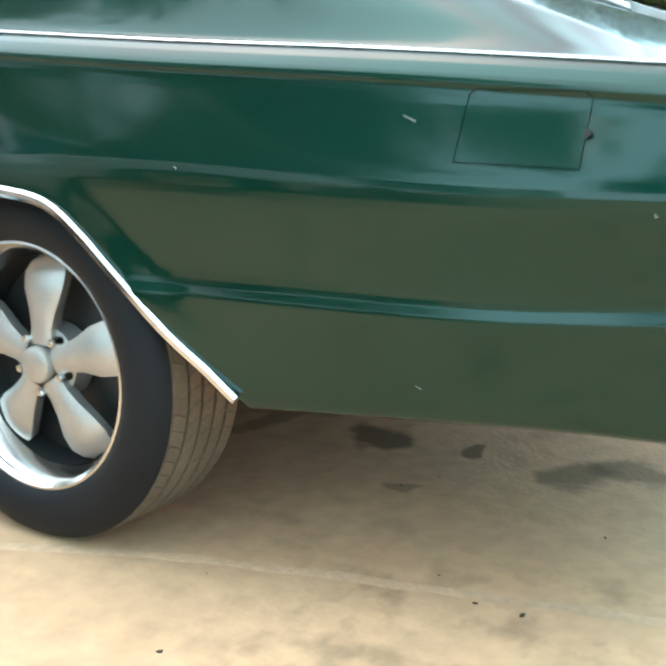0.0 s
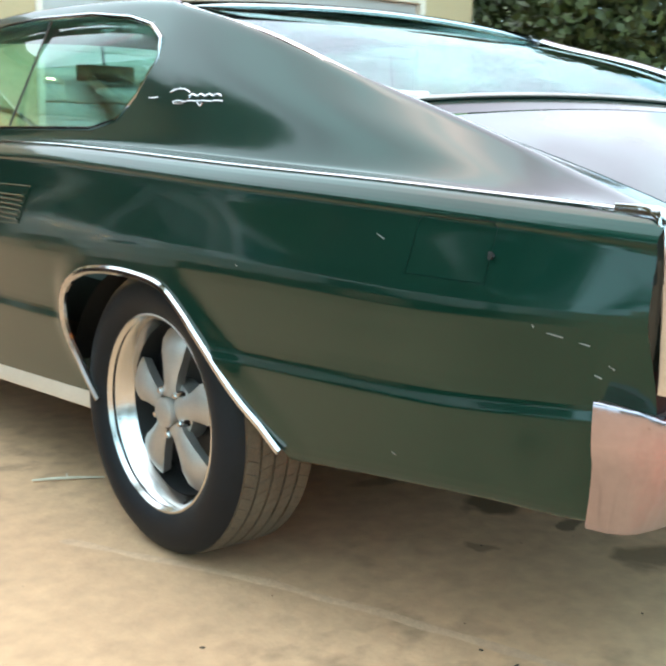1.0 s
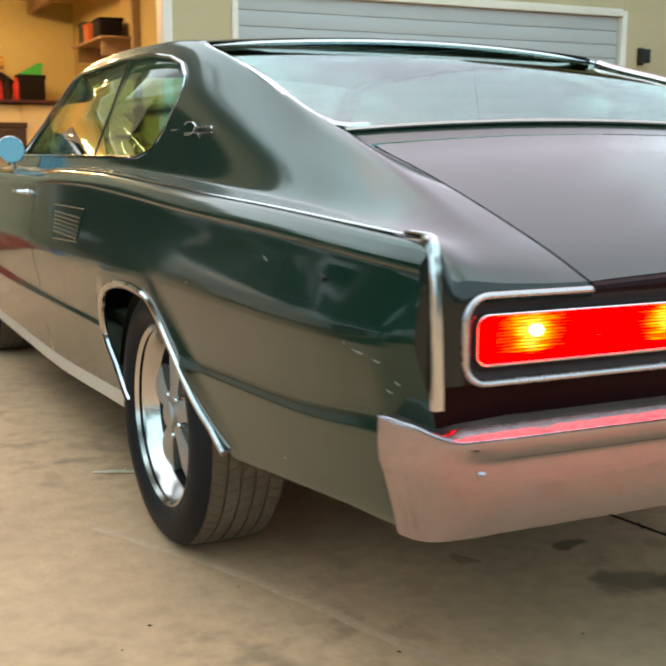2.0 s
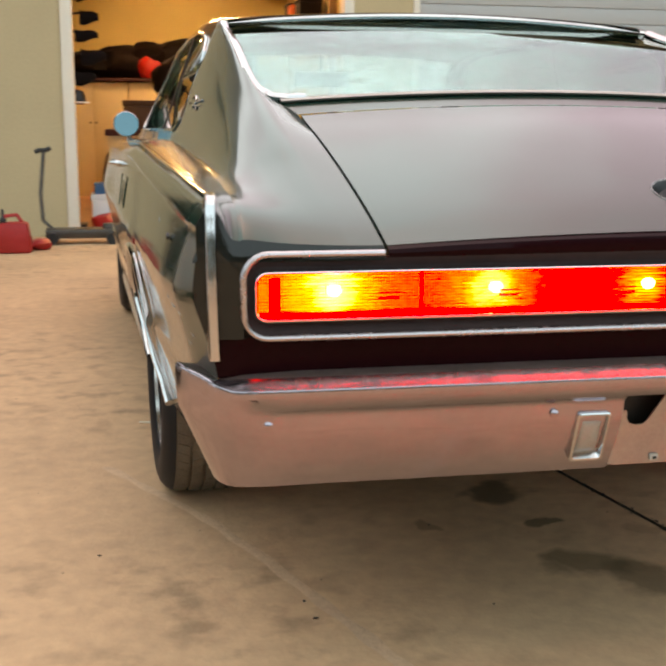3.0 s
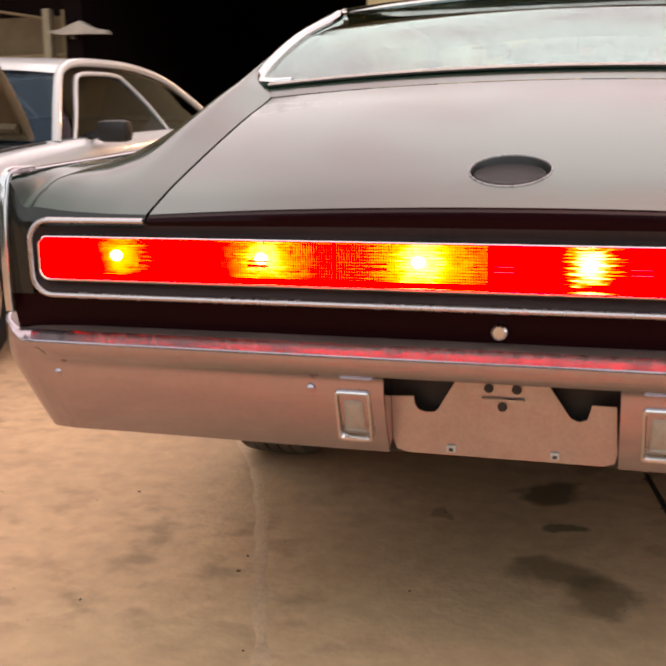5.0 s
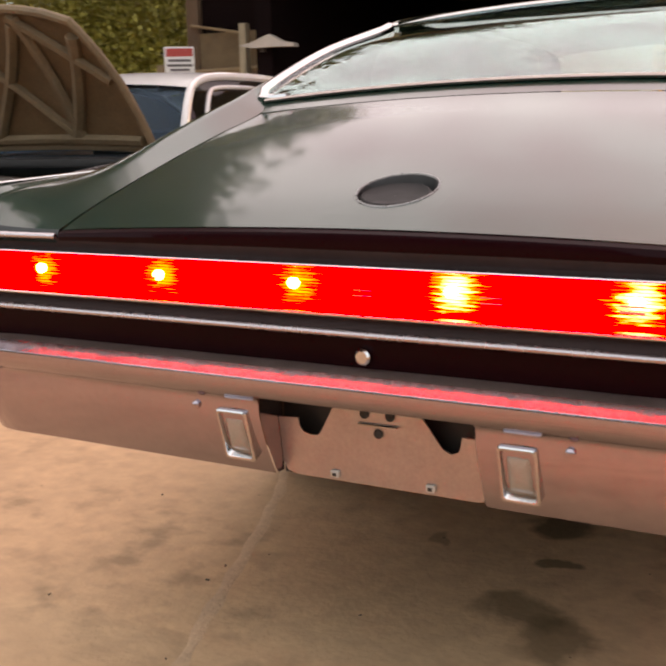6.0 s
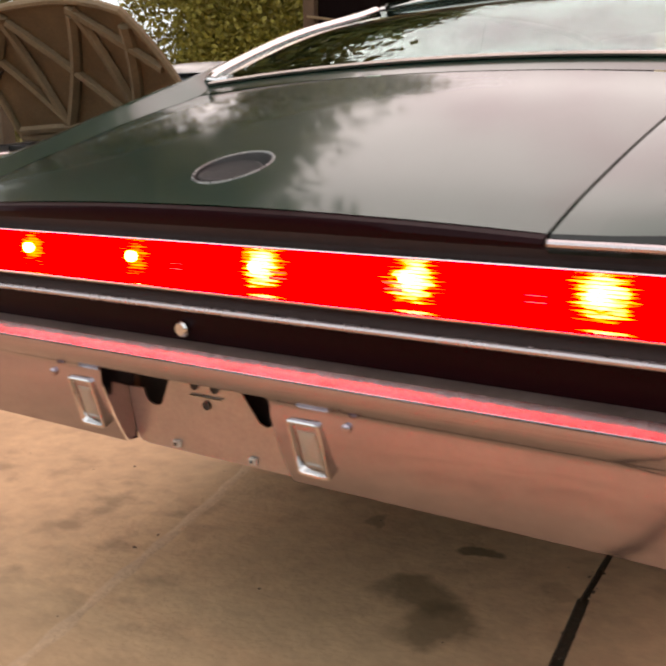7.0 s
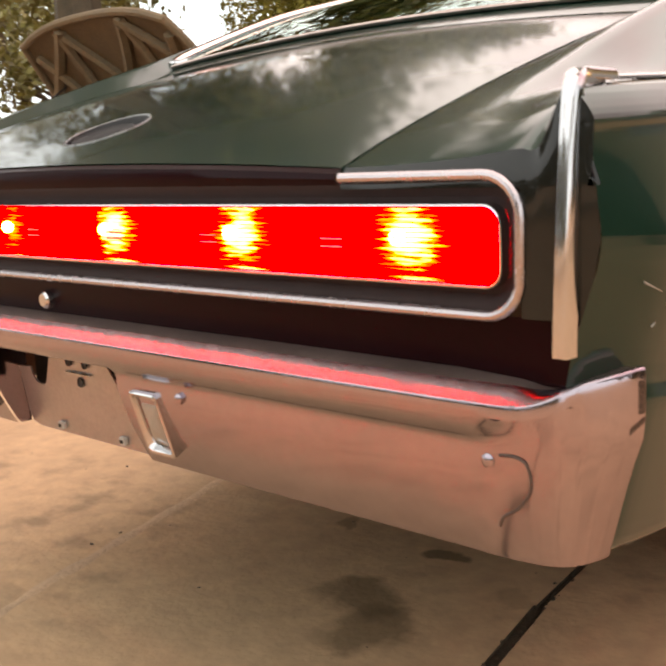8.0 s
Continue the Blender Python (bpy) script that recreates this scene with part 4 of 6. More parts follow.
frame_ring(bm, 0.846, 0.7535, 0.8265, 0.016, [(-0.001, -0.010), (0.0, -0.027), (0.002, -0.0295), (0.0042, -0.0285), (0.005, -0.014)])
lamp = part("tail_lamp", bm, CHROME, car, "full-width red tail lamp with lit bulbs")
bm = bmesh.new()
frame_ring(bm, 0.846, 0.7535, 0.8265, 0.016, [(0.0045, -0.013), (0.011, -0.0135), (0.014, -0.016), (0.017, -0.017), (0.022, -0.021), (0.027, -0.0215)])
part("lamp_gutter", bm, surface("dark_lamp_gutter", (0.030, 0.018, 0.018), 0.6, 0.0, var=0.25, spec=0.15), lamp, "dark stepped channel round the lens")
# outer bright moulding: lower run, rounded ends, and short upper runs that stop at the lid gap
for s in (-1, 1):
    bm = bmesh.new()
    pts = [(s * x, -0.0225, 0.722) for x in span(0.0, 0.82, 0.06)]
    for a in range(-90, 91, 15):
        c = (0.828, 0.762) if a < 0 else (0.828, 0.818)
        pts.append((s * (c[0] + 0.040 * math.cos(radians(a))), -0.0225, c[1] + 0.040 * math.sin(radians(a))))
    pts += [(s * (0.82 - 0.182 * k / 4), -0.0225, 0.858) for k in range(5)]
    tube(bm, pts, 0.0058, 10)
    part("lamp_moulding", bm, LAMPTRIM, lamp, "chrome outer lamp moulding")
bm = bmesh.new()
prism(bm, [(a, (LZ0 + LZ1) / 2 + b) for a, b in round_rect(2 * LX, LZ1 - LZ0, 0.014)], -0.0255, -0.0225, "y")
ls = part("lens", bm, LENS, lamp, "clear red-glowing lens")
ls.visible_shadow = False


def lamp_glow(name, far, mid, near, peak, reach):
    """Light thrown on the reflector by evenly spaced bulbs."""
    m = bpy.data.materials.new(name)
    m.use_nodes = True
    n, l = m.node_tree.nodes, m.node_tree.links
    b = n["Principled BSDF"]
    b.inputs["Roughness"].default_value = 0.4
    tc, sp = n.new("ShaderNodeTexCoord"), n.new("ShaderNodeSeparateXYZ")
    l.new(tc.outputs["Object"], sp.inputs[0])
    a = n.new("ShaderNodeMath")
    a.operation = "ADD"
    a.inputs[1].default_value = 0.012 - 0.14
    l.new(sp.outputs["X"], a.inputs[0])
    w = n.new("ShaderNodeMath")
    w.operation = "WRAP"
    w.inputs[1].default_value, w.inputs[2].default_value = 0.14, -0.14
    l.new(a.outputs[0], w.inputs[0])
    z = n.new("ShaderNodeMath")
    z.operation = "ADD"
    z.inputs[1].default_value = -0.790
    l.new(sp.outputs["Z"], z.inputs[0])
    cb, ln = n.new("ShaderNodeCombineXYZ"), n.new("ShaderNodeVectorMath")
    ln.operation = "LENGTH"
    l.new(w.outputs[0], cb.inputs[0])
    l.new(z.outputs[0], cb.inputs[2])
    l.new(cb.outputs[0], ln.inputs[0])
    mr, rp = n.new("ShaderNodeMapRange"), n.new("ShaderNodeValToRGB")
    mr.inputs[1].default_value, mr.inputs[2].default_value = 0.0, reach
    ragged = n.new("ShaderNodeTexNoise")
    ragged.inputs["Scale"].default_value, ragged.inputs["Detail"].default_value = 70, 3
    squeeze = n.new("ShaderNodeMapping")
    squeeze.inputs["Scale"].default_value = (0.35, 1.0, 3.0)
    l.new(tc.outputs["Object"], squeeze.inputs["Vector"])
    l.new(squeeze.outputs["Vector"], ragged.inputs["Vector"])
    wob = n.new("ShaderNodeMath")
    wob.operation = "MULTIPLY_ADD"
    wob.inputs[1].default_value = 0.09
    l.new(ragged.outputs["Fac"], wob.inputs[0])
    low = n.new("ShaderNodeMath")
    low.operation = "ADD"
    low.inputs[1].default_value = -0.045
    l.new(ln.outputs["Value"], low.inputs[0])
    l.new(low.outputs[0], wob.inputs[2])
    l.new(wob.outputs[0], mr.inputs[0])
    el = rp.color_ramp.elements
    el[0].position, el[0].color = 0.06, (*near, 1)
    el[1].position, el[1].color = 1.0, (*far, 1)
    e = el.new(0.32)
    e.color = (*mid, 1)
    e = el.new(0.58)
    e.color = (*far, 1)
    l.new(mr.outputs[0], rp.inputs[0])
    l.new(rp.outputs[0], socket(b, "Emission Color", "Emission"))
    l.new(rp.outputs[0], b.inputs["Base Color"])
    b.inputs["Emission Strength"].default_value = peak
    return m


RED_GLOW = lamp_glow("red_reflector", (0.70, 0.0, 0.0), (0.85, 0.10, 0.0), (1.0, 0.72, 0.32), 10.0, 0.115)
AMBER_GLOW = lamp_glow("amber_reflector", (0.82, 0.13, 0.0), (0.95, 0.27, 0.005), (1.0, 0.66, 0.25), 10.0, 0.17)
BULB = glow("bulb", (1.0, 0.82, 0.42), 14.0)
bm = boxed(-LX, -0.036, 0.030, 0.034, LZ0, LZ1)
part("reflector", bm, AMBER_GLOW, lamp, "amber-lit reflector")
bm = boxed(-0.036, LX, 0.030, 0.034, LZ0, LZ1)
part("reflector", bm, RED_GLOW, lamp, "red-lit reflector")
bm = bmesh.new()
for x in span(-LX + 0.004, -0.038, 0.0045):
    v = [bm.verts.new(p) for p in ((x - 0.0003, 0.0302, LZ0), (x + 0.0003, 0.0302, LZ0), (x + 0.0003, 0.0302, LZ1), (x - 0.0003, 0.0302, LZ1), (x, 0.0225, LZ0), (x, 0.0225, LZ1))]
    bm.faces.new((v[0], v[4], v[5], v[3]))
    bm.faces.new((v[1], v[2], v[5], v[4]))
part("lens_fluting", bm, lamp_glow("red_fluting", (0.75, 0.012, 0.0), (0.8, 0.03, 0.0), (1.0, 0.16, 0.02), 10.0, 0.14), lamp, "fine upright red lens fluting", flat=True)
# fine level ribs moulded into the lens
RIB = glow("red_rib", (0.8, 0.004, 0.0), 9.0)
for x0, x1, h in ((-LX, -0.036, 0.00035), (-0.036, LX, 0.0005)):
    bm = bmesh.new()
    for z in span(LZ0 + 0.004, LZ1 - 0.004, 0.0052):
        box(bm, x0, x1, -0.012, -0.010, z - h, z + h)
    part("lens_rib", bm, RIB, lamp, "fine level red lens ribs", flat=True)
part("end_reflector", boxed(-0.824, -0.806, -0.012, -0.004, 0.762, 0.818, 0.003), glow("red_end_reflector", (0.75, 0.004, 0.0), 7.0), lamp, "upright red end reflector")
part("lower_band", boxed(-LX, -0.036, -0.012, -0.006, LZ0, LZ0 + 0.004), RIB, lamp, "red band along the lens foot")
bm = bmesh.new()
box(bm, -LX, LX, -0.006, 0.030, LZ0 - 0.003, LZ0)
box(bm, -LX, LX, -0.006, 0.030, LZ1, LZ1 + 0.003)
box(bm, -LX - 0.003, -LX, -0.006, 0.030, LZ0, LZ1)
box(bm, LX, LX + 0.003, -0.006, 0.030, LZ0, LZ1)
part("lamp_housing", bm, glow("lit_housing", (0.8, 0.0, 0.0), 2.0), lamp)
for k in (-0.70, -0.42, -0.14, 0.14, 0.42, 0.70):
    bm = bmesh.new()
    bmesh.ops.create_uvsphere(bm, u_segments=16, v_segments=10, radius=0.0098, matrix=Matrix.Translation((k - 0.012, 0.014, 0.792)) @ Matrix.Diagonal((1.2, 1, 1.0, 1)))
    part("bulb", bm, BULB, lamp, "glowing bulb")
for x in (-0.562, -0.300):
    part("segment_divider", boxed(x - 0.0008, x + 0.0008, 0.016, 0.0195, LZ0, LZ1), RED_GLOW, lamp, "thin red divider between lamp segments")
# the raised lettering shows as plain small bars
DULLBAR = surface("dull_pink_bar", (0.55, 0.30, 0.28), 0.35, 0.5)
BARINK = surface("dull_red_bar", (0.20, 0.02, 0.02), 0.3, 0.6)
for i, x in enumerate((-0.632, -0.424, -0.215, -0.005, 0.207, 0.410, 0.623)):
    for z in (0.7830, 0.7915):
        part("lens_bar", boxed(x - 0.018, x + 0.018, -0.0270, -0.0254, z, z + 0.0034, 0.0006), DULLBAR if i > 2 else BARINK, lamp, "small raised bar on the lens")

# round lock button below the lamp
bm = bmesh.new()
lathe(bm, [(0.0, -0.018), (0.010, -0.0175), (0.0135, -0.014), (0.0145, -0.006), (0.0145, 0.01)], (-0.013, 0.0, 0.684), "y", 24)
part("lock_button", bm, CHROME, car, "round chrome lock button")

# rear bumper: a rolled top lip, a groove and a flat face that tucks under, wrapped round both corners
plan = [(0.0, -0.026), (0.20, -0.026), (0.45, -0.025), (0.65, -0.023), (0.78, -0.0215), (0.85, -0.0195), (0.885, -0.0165), (0.908, -0.010), (0.926, 0.002), (0.941, 0.018), (0.951, 0.036), (0.957, 0.053)]
RUN = [(-0.045, 0.6655), (-0.030, 0.6640), (-0.010, 0.6600), (0.004, 0.6565), (0.0095, 0.6528), (0.0155, 0.6488), (0.0225, 0.6441), (0.0275, 0.6412), (0.0290, 0.6375), (0.0275, 0.627), (0.019, 0.611),
       (0.008, 0.600), (0.002, 0.594), (0.0, 0.587), (0.0, 0.572), (-0.009, 0.545), (-0.022, 0.510), (-0.038, 0.478), (-0.046, 0.463), (-0.0488, 0.4585), (-0.0505, 0.4555), (-0.052, 0.453)]
EAR = [(-0.045, 0.664), (-0.030, 0.666), (-0.012, 0.669), (0.0, 0.671), (0.003, 0.6722), (0.0055, 0.6725), (0.0075, 0.672), (0.0088, 0.6705), (0.0095, 0.668), (0.010, 0.655), (0.010, 0.640),
       (0.0095, 0.625), (0.008, 0.612), (0.006, 0.600), (0.0, 0.575), (-0.014, 0.545), (-0.032, 0.510), (-0.052, 0.475), (-0.060, 0.460), (-0.0625, 0.456), (-0.064, 0.4535), (-0.065, 0.452)]


def bumper_rows():
    half = []
    for i in range(len(plan) - 1):
        k = 6 if i < 4 else 4
        for q in range(k):
            t = q / k
            half.append((plan[i][0] + (plan[i + 1][0] - plan[i][0]) * t, plan[i][1] + (plan[i + 1][1] - plan[i][1]) * t))
    half.append(plan[-1])
    line = [(-x, y) for x, y in half[:0:-1]] + half
    rows = []
    for i, (x, y) in enumerate(line):
        a, b = line[max(0, i - 3)], line[min(len(line) - 1, i + 3)]
        d = Vector((b[0] - a[0], b[1] - a[1])).normalized()
        n = Vector((d.y, -d.x))
        w = abs(x)
        top = np.interp(w, [0.865, 0.93], [0.0, 1.0])
        top = top * top * (3 - 2 * top)
        low = np.interp(w, [0.81, 0.91], [0.0, 1.0])
        low = low * low * (3 - 2 * low)
        fall = 0.012 * max(0.0, 0.955 - w) / 0.04 * top
        end = np.interp(w, [0.70, 0.957], [0.0, 1.0]) ** 2
        ahead = 1 - 0.32 * end
        row, top_o = [], 0.0
        for q, (p, e) in enumerate(zip(RUN, EAR)):
            k = top if q < 10 else max(top, low)
            o, z = p[0] + (e[0] - p[0]) * k, p[1] + (e[1] - p[1]) * k
            if q < 10:
                z -= fall
            if q <= 13:
                top_o = o
            # below the face's middle the section tucks forward and the ends draw in
            drop, tuck = top_o - o, max(0.0, 0.600 - z) / 0.148
            row.append((x * (1 - 0.066 * end * tuck) - 0.006 + n.x * top_o, y + n.y * top_o + drop * ahead, z))
        rows.append(row)
    return rows


bm = bmesh.new()
lattice(bm, [row[3:] for row in bumper_rows()])
cut(bm, [(-0.205, 0.40), (0.183, 0.40), (0.183, 0.603), (-0.205, 0.603)], (0, 2))
bump = part("rear_bumper", bm, BUMPER, car, "dull scuffed chrome rear bumper")
bm = bmesh.new()
lattice(bm, [row[:4] for row in bumper_rows()])
part("bumper_ledge", bm, LEDGE, bump, "weathered sloping ledge along the bumper top")
for s in (-1, 1):
    bm = bmesh.new()
    c = -0.011 + s * 0.194
    lattice(bm, [[(c - s * 0.001, y0 + (0.052 - y0) * k, z) for k in (0, 0.5, 1)] for y0, z in ((0.032, 0.4525), (0.024, 0.462), (0.004, 0.50), (-0.016, 0.545), (-0.025, 0.575), (-0.025, 0.60))])
    part("cutout_flange", bm, BUMPER, bump)
    for x in (0.331, 0.826):
        bm = bmesh.new()
        y0 = -0.026 if x < 0.5 else -0.018
        lathe(bm, [(0.0, -0.006), (0.0045, -0.0055), (0.0075, -0.003), (0.008, 0.004)], (s * x - 0.003, y0, 0.575), "y", 16)
        part("bumper_bolt", bm, BUMPER, bump, "domed chrome bumper bolt")
    # reversing lamp set in the bumper face
    cx, cz = -0.006 + s * 0.254, 0.527
    tm = Matrix.Translation((cx, -0.012, cz)) @ Matrix.Rotation(radians(17), 4, "X")
    bm = bmesh.new()
    rows = []
    for w, h, y in ((0.062, 0.100, 0.006), (0.062, 0.100, -0.005), (0.058, 0.096, -0.007), (0.053, 0.089, -0.006), (0.046, 0.080, 0.004)):
        rows.append([tm @ Vector((a, y, b)) for a, b in round_rect(w, h, 0.006, 4)])
    lattice(bm, rows, True)
    rl = part("reversing_lamp", bm, CHROME, car, "rectangular reversing lamp in a chrome bezel")
    bm = bmesh.new()
    rows = []
    for k, y in ((1.0, 0.005), (0.86, 0.0045), (0.74, 0.000), (0.5, -0.003), (0.02, -0.004)):
        rows.append([tm @ Vector((a * k, y, b * k)) for a, b in round_rect(0.047, 0.081, 0.005, 4)])
    lattice(bm, rows, True)
    part("lamp_lens", bm, LAMPGLASS, rl, "clear ribbed lens")
# black panel standing in for the shade behind the number plate bracket
part("cutout_shade_panel", boxed(-0.215, 0.193, 0.075, 0.085, 0.44, 0.64), BLACK, bump)
# bare plate bracket with notches, three holes and two slots
bm = bmesh.new()
prism(bm, [(-0.083, 0.600), (0.060, 0.600), (0.098, 0.540), (0.104, 0.531), (0.118, 0.525), (0.131, 0.530), (0.136, 0.545), (0.138, 0.557), (0.178, 0.557), (0.1815, 0.470), (0.178, 0.452), (0.160, 0.446), (-0.175, 0.446), (-0.197, 0.452), (-0.203, 0.470), (-0.2035, 0.553), (-0.164, 0.555), (-0.162, 0.540), (-0.156, 0.530), (-0.143, 0.526), (-0.128, 0.527), (-0.121, 0.534)], 0.0, 0.003, "y")
bmesh.ops.transform(bm, matrix=Matrix.Translation((0, 0.040, 0.53)) @ Matrix.Rotation(radians(9), 4, "X") @ Matrix.Translation((0, 0, -0.53)), verts=bm.verts)
pb = part("plate_bracket", bm, PLATE, car, "bare steel number plate bracket", flat=True)


def on_plate(z):
    return 0.040 + math.tan(radians(9)) * (0.53 - z) * 1.0


# black discs on the plate draw the shade in its holes
for x, z in ((-0.033, 0.578), (0.014, 0.578), (-0.010, 0.545)):
    bm = bmesh.new()
    lathe(bm, [(0.008, -0.0035), (0.0085, -0.002), (0.0, -0.0015)], (x, on_plate(z), z), "y", 16)
    part("bracket_hole", bm, BLACK, pb, "black disc for the shade in a bracket hole")
for x in (-0.099, 0.079):
    z = 0.460
    bm = boxed(x - 0.008, x + 0.008, on_plate(z) - 0.007, on_plate(z) + 0.001, z - 0.006, z + 0.006, 0.0015)
    sl = part("slot_nut", bm, NYLON, pb, "pale nylon slot nut")
    # black block draws the shade in the nut's slot
    bm = boxed(x - 0.0035, x + 0.0035, on_plate(z) - 0.0085, on_plate(z) - 0.006, z - 0.003, z + 0.0025)
    part("nut_slot", bm, BLACK, pb)
bm = bmesh.new()
tube(bm, [(-0.045, on_plate(0.560) - 0.003, 0.560), (0.028, on_plate(0.560) - 0.003, 0.560)], 0.0018, 6)
part("bracket_rib", bm, CHROME, pb)


def on_bumper(x, z):
    """A point on the bumper's face."""
    line = []
    for row in bumper_rows():
        low = row[13:][::-1]
        zs = [p[2] for p in low]
        line.append((np.interp(z, zs, [p[0] for p in low]), np.interp(z, zs, [p[1] for p in low])))
    return (x, float(np.interp(x, [p[0] for p in line], [p[1] for p in line])), z)


CREASE = [on_bumper(x, z) for x, z in ((0.838, 0.583), (0.856, 0.584), (0.868, 0.578), (0.869, 0.560), (0.863, 0.543), (0.845, 0.523), (0.826, 0.510), (0.818, 0.497))]
# scuffs and a dented crease on the bumper's far end
bm = bmesh.new()
tube(bm, eased(CREASE, 4), 0.0017, 6, wide=1.2)
part("crease", bm, DENT, bump, "dark creased dent")
ends = bumper_rows()


def on_ear(i, q):
    """A place on the bumper's skin, a hair proud of it."""
    a, b = int(i), int(q)
    p = Vector(ends[a][b]).lerp(Vector(ends[a][b + 1]), q - b).lerp(Vector(ends[a - 1][b]).lerp(Vector(ends[a - 1][b + 1]), q - b), 1 - (i - a) if i > a else 0)
    return p + Vector((0.0005, -0.0005, 0.0003))


bm = bmesh.new()
last = len(ends) - 1
lattice(bm, [[on_ear(last - k, 7.2 + 0.25 * j * (1.4 - 0.1 * k + 0.35 * noise.noise((k * 0.9, j, 0)))) for j in range(5)] for k in range(11)])
lattice(bm, [[on_ear(last - k, 8.6 + 0.75 * j) for j in range(4)] for k in range(3)])
lattice(bm, [[on_ear(last - k, 11.0 + 0.2 * k + 0.28 * j) for j in range(3)] for k in range(5)])
part("rust_patch", bm, RUST, bump, "patch of rusted chrome")
CHIP = surface("chipped_primer", (0.20, 0.21, 0.19), 0.6)
for y, z, dy, dz in ((0.115, 0.754, 0.028, 0.003), (0.072, 0.748, 0.016, 0.002), (0.060, 0.700, 0.010, 0.004), (0.04, 0.716, 0.008, 0.006), (0.165, 0.762, 0.003, 0.005), (0.51, 0.862, 0.022, 0.008), (0.50, 0.470, 0.010, 0.004), (0.92, 0.770, 0.006, 0.003)):
    bm = bmesh.new()
    tube(bm, [(-skin(y, z) - 0.0003, y, z), (-skin(y + dy, z + dz) - 0.0003, y + dy, z + dz)], [0.0014, 0.0006], 5)
    part("paint_chip", bm, CHIP, car, "small pale paint chip")
SCRATCH = surface("scratched_primer", (0.30, 0.29, 0.25), 0.7)
for y, z, dy, dz in ((0.055, 0.752, 0.030, -0.012), (0.10, 0.725, 0.012, 0.006), (0.082, 0.705, 0.006, 0.004), (0.12, 0.80, 0.010, -0.006)):
    bm = bmesh.new()
    tube(bm, [(skin(y, z) + 0.0004, y, z), (skin(y + dy, z + dz) + 0.0004, y + dy, z + dz)], [0.0012, 0.0005], 5)
    part("paint_scratch", bm, SCRATCH, car, "short pale paint scratch")


# wheels: fat tyre with grooved tread and a five-petal alloy
def wheel(cx, cy, s, name_label):
    cz, R, W = 0.353, 0.355, 0.235
    wh = part("wheel", lathe(bmesh.new(), [(0.233, -s * 0.012), (0.242, -s * 0.002), (0.247, -s * 0.003), (0.247, -s * 0.012), (0.236, -s * 0.022), (0.228, -s * 0.035), (0.220, -s * 0.055), (0.214, -s * 0.068)], (cx, cy, cz), "x", 72), ALLOY, car, name_label)
    part("rim_barrel", lathe(bmesh.new(), [(0.2135, -s * 0.066), (0.210, -s * 0.09), (0.205, -s * 0.12), (0.20, -s * 0.16)], (cx, cy, cz), "x", 48), BLACK, wh, "dark inner rim barrel")
    side = [(0.236, -0.020), (0.246, -0.006), (0.256, 0.004), (0.275, 0.013), (0.300, 0.015), (0.322, 0.008), (0.340, -0.006), (0.3505, -0.022)]
    prof = [(r, s * o) for r, o in side]
    ty = part("tyre", lathe(bmesh.new(), prof, (cx, cy, cz), "x", 72), RUBBER, wh, "black rubber tyre")
    # tread: blocks between circumferential grooves, with slanted sipes
    bt = bmesh.new()
    ribs = [(-0.026, -0.058), (-0.066, -0.095), (-0.103, -0.132), (-0.140, -0.169), (-0.177, -0.209)]
    lathe(bt, [(0.3505, s * -0.022), (R - 0.007, s * -0.03), (R - 0.007, s * -0.207), (0.3495, s * -0.212), (0.315, s * -0.238), (0.24, s * -0.23)], (cx, cy, cz), "x", 72)
    nb = 68
    for q in range(nb):
        for a, b in ribs:
            lean = 0.006 if a > -0.06 or b < -0.2 else -0.006
            vs = []
            for o, da in ((a, 0.0), (b, lean)):
                for k in (0.03, 0.97):
                    ang = 2 * math.pi * (q + k) / nb + da / R * 2
                    crown = R - 0.003 * ((o + 0.117) / 0.09) ** 2
                    for r in (R - 0.0075, crown):
                        vs.append(bt.verts.new((cx + s * o, cy + r * math.cos(ang), cz + r * math.sin(ang))))
            for f in ((1, 3, 7, 5), (0, 1, 5, 4), (2, 6, 7, 3), (0, 2, 3, 1), (4, 5, 7, 6)):
                bt.faces.new([vs[i] for i in f])
    part("tread", bt, TREAD, wh, "dusty grooved tread", flat=True)
    # dark brake drum behind the spokes
    part("brake_drum", lathe(bmesh.new(), [(0.0, -s * 0.115), (0.13, -s * 0.115), (0.14, -s * 0.118), (0.204, -s * 0.118)], (cx, cy, cz), "x", 40), BLACK, wh)
    for k in range(5):
        a = radians(90 + 72 * k)
        bs = bmesh.new()
        rows = []
        for r, hw, bulge, o in ((0.040, 0.030, 0.008, -0.040), (0.070, 0.027, 0.009, -0.043), (0.105, 0.035, 0.012, -0.046), (0.145, 0.050, 0.015, -0.050), (0.175, 0.054, 0.015, -0.057), (0.196, 0.046, 0.011, -0.067), (0.210, 0.030, 0.005, -0.076)):
            row = []
            for q in range(13):
                t = -1 + 2 * q / 12
                u, out = hw * t, o + bulge * (1 - t * t)
                row.append((cx + s * out, cy + r * math.cos(a) - u * math.sin(a), cz + r * math.sin(a) + u * math.cos(a)))
            for t in (0.8, 0.0, -0.8):
                row.append((cx + s * (o - 0.028), cy + r * math.cos(a) - hw * t * math.sin(a), cz + r * math.sin(a) + hw * t * math.cos(a)))
            rows.append(row)
        lattice(bs, rows, True)
        part("spoke", bs, SATIN, wh, "petal-shaped satin alloy spoke")
        b2 = radians(90 + 72 * k + 36)
        bn = bmesh.new()
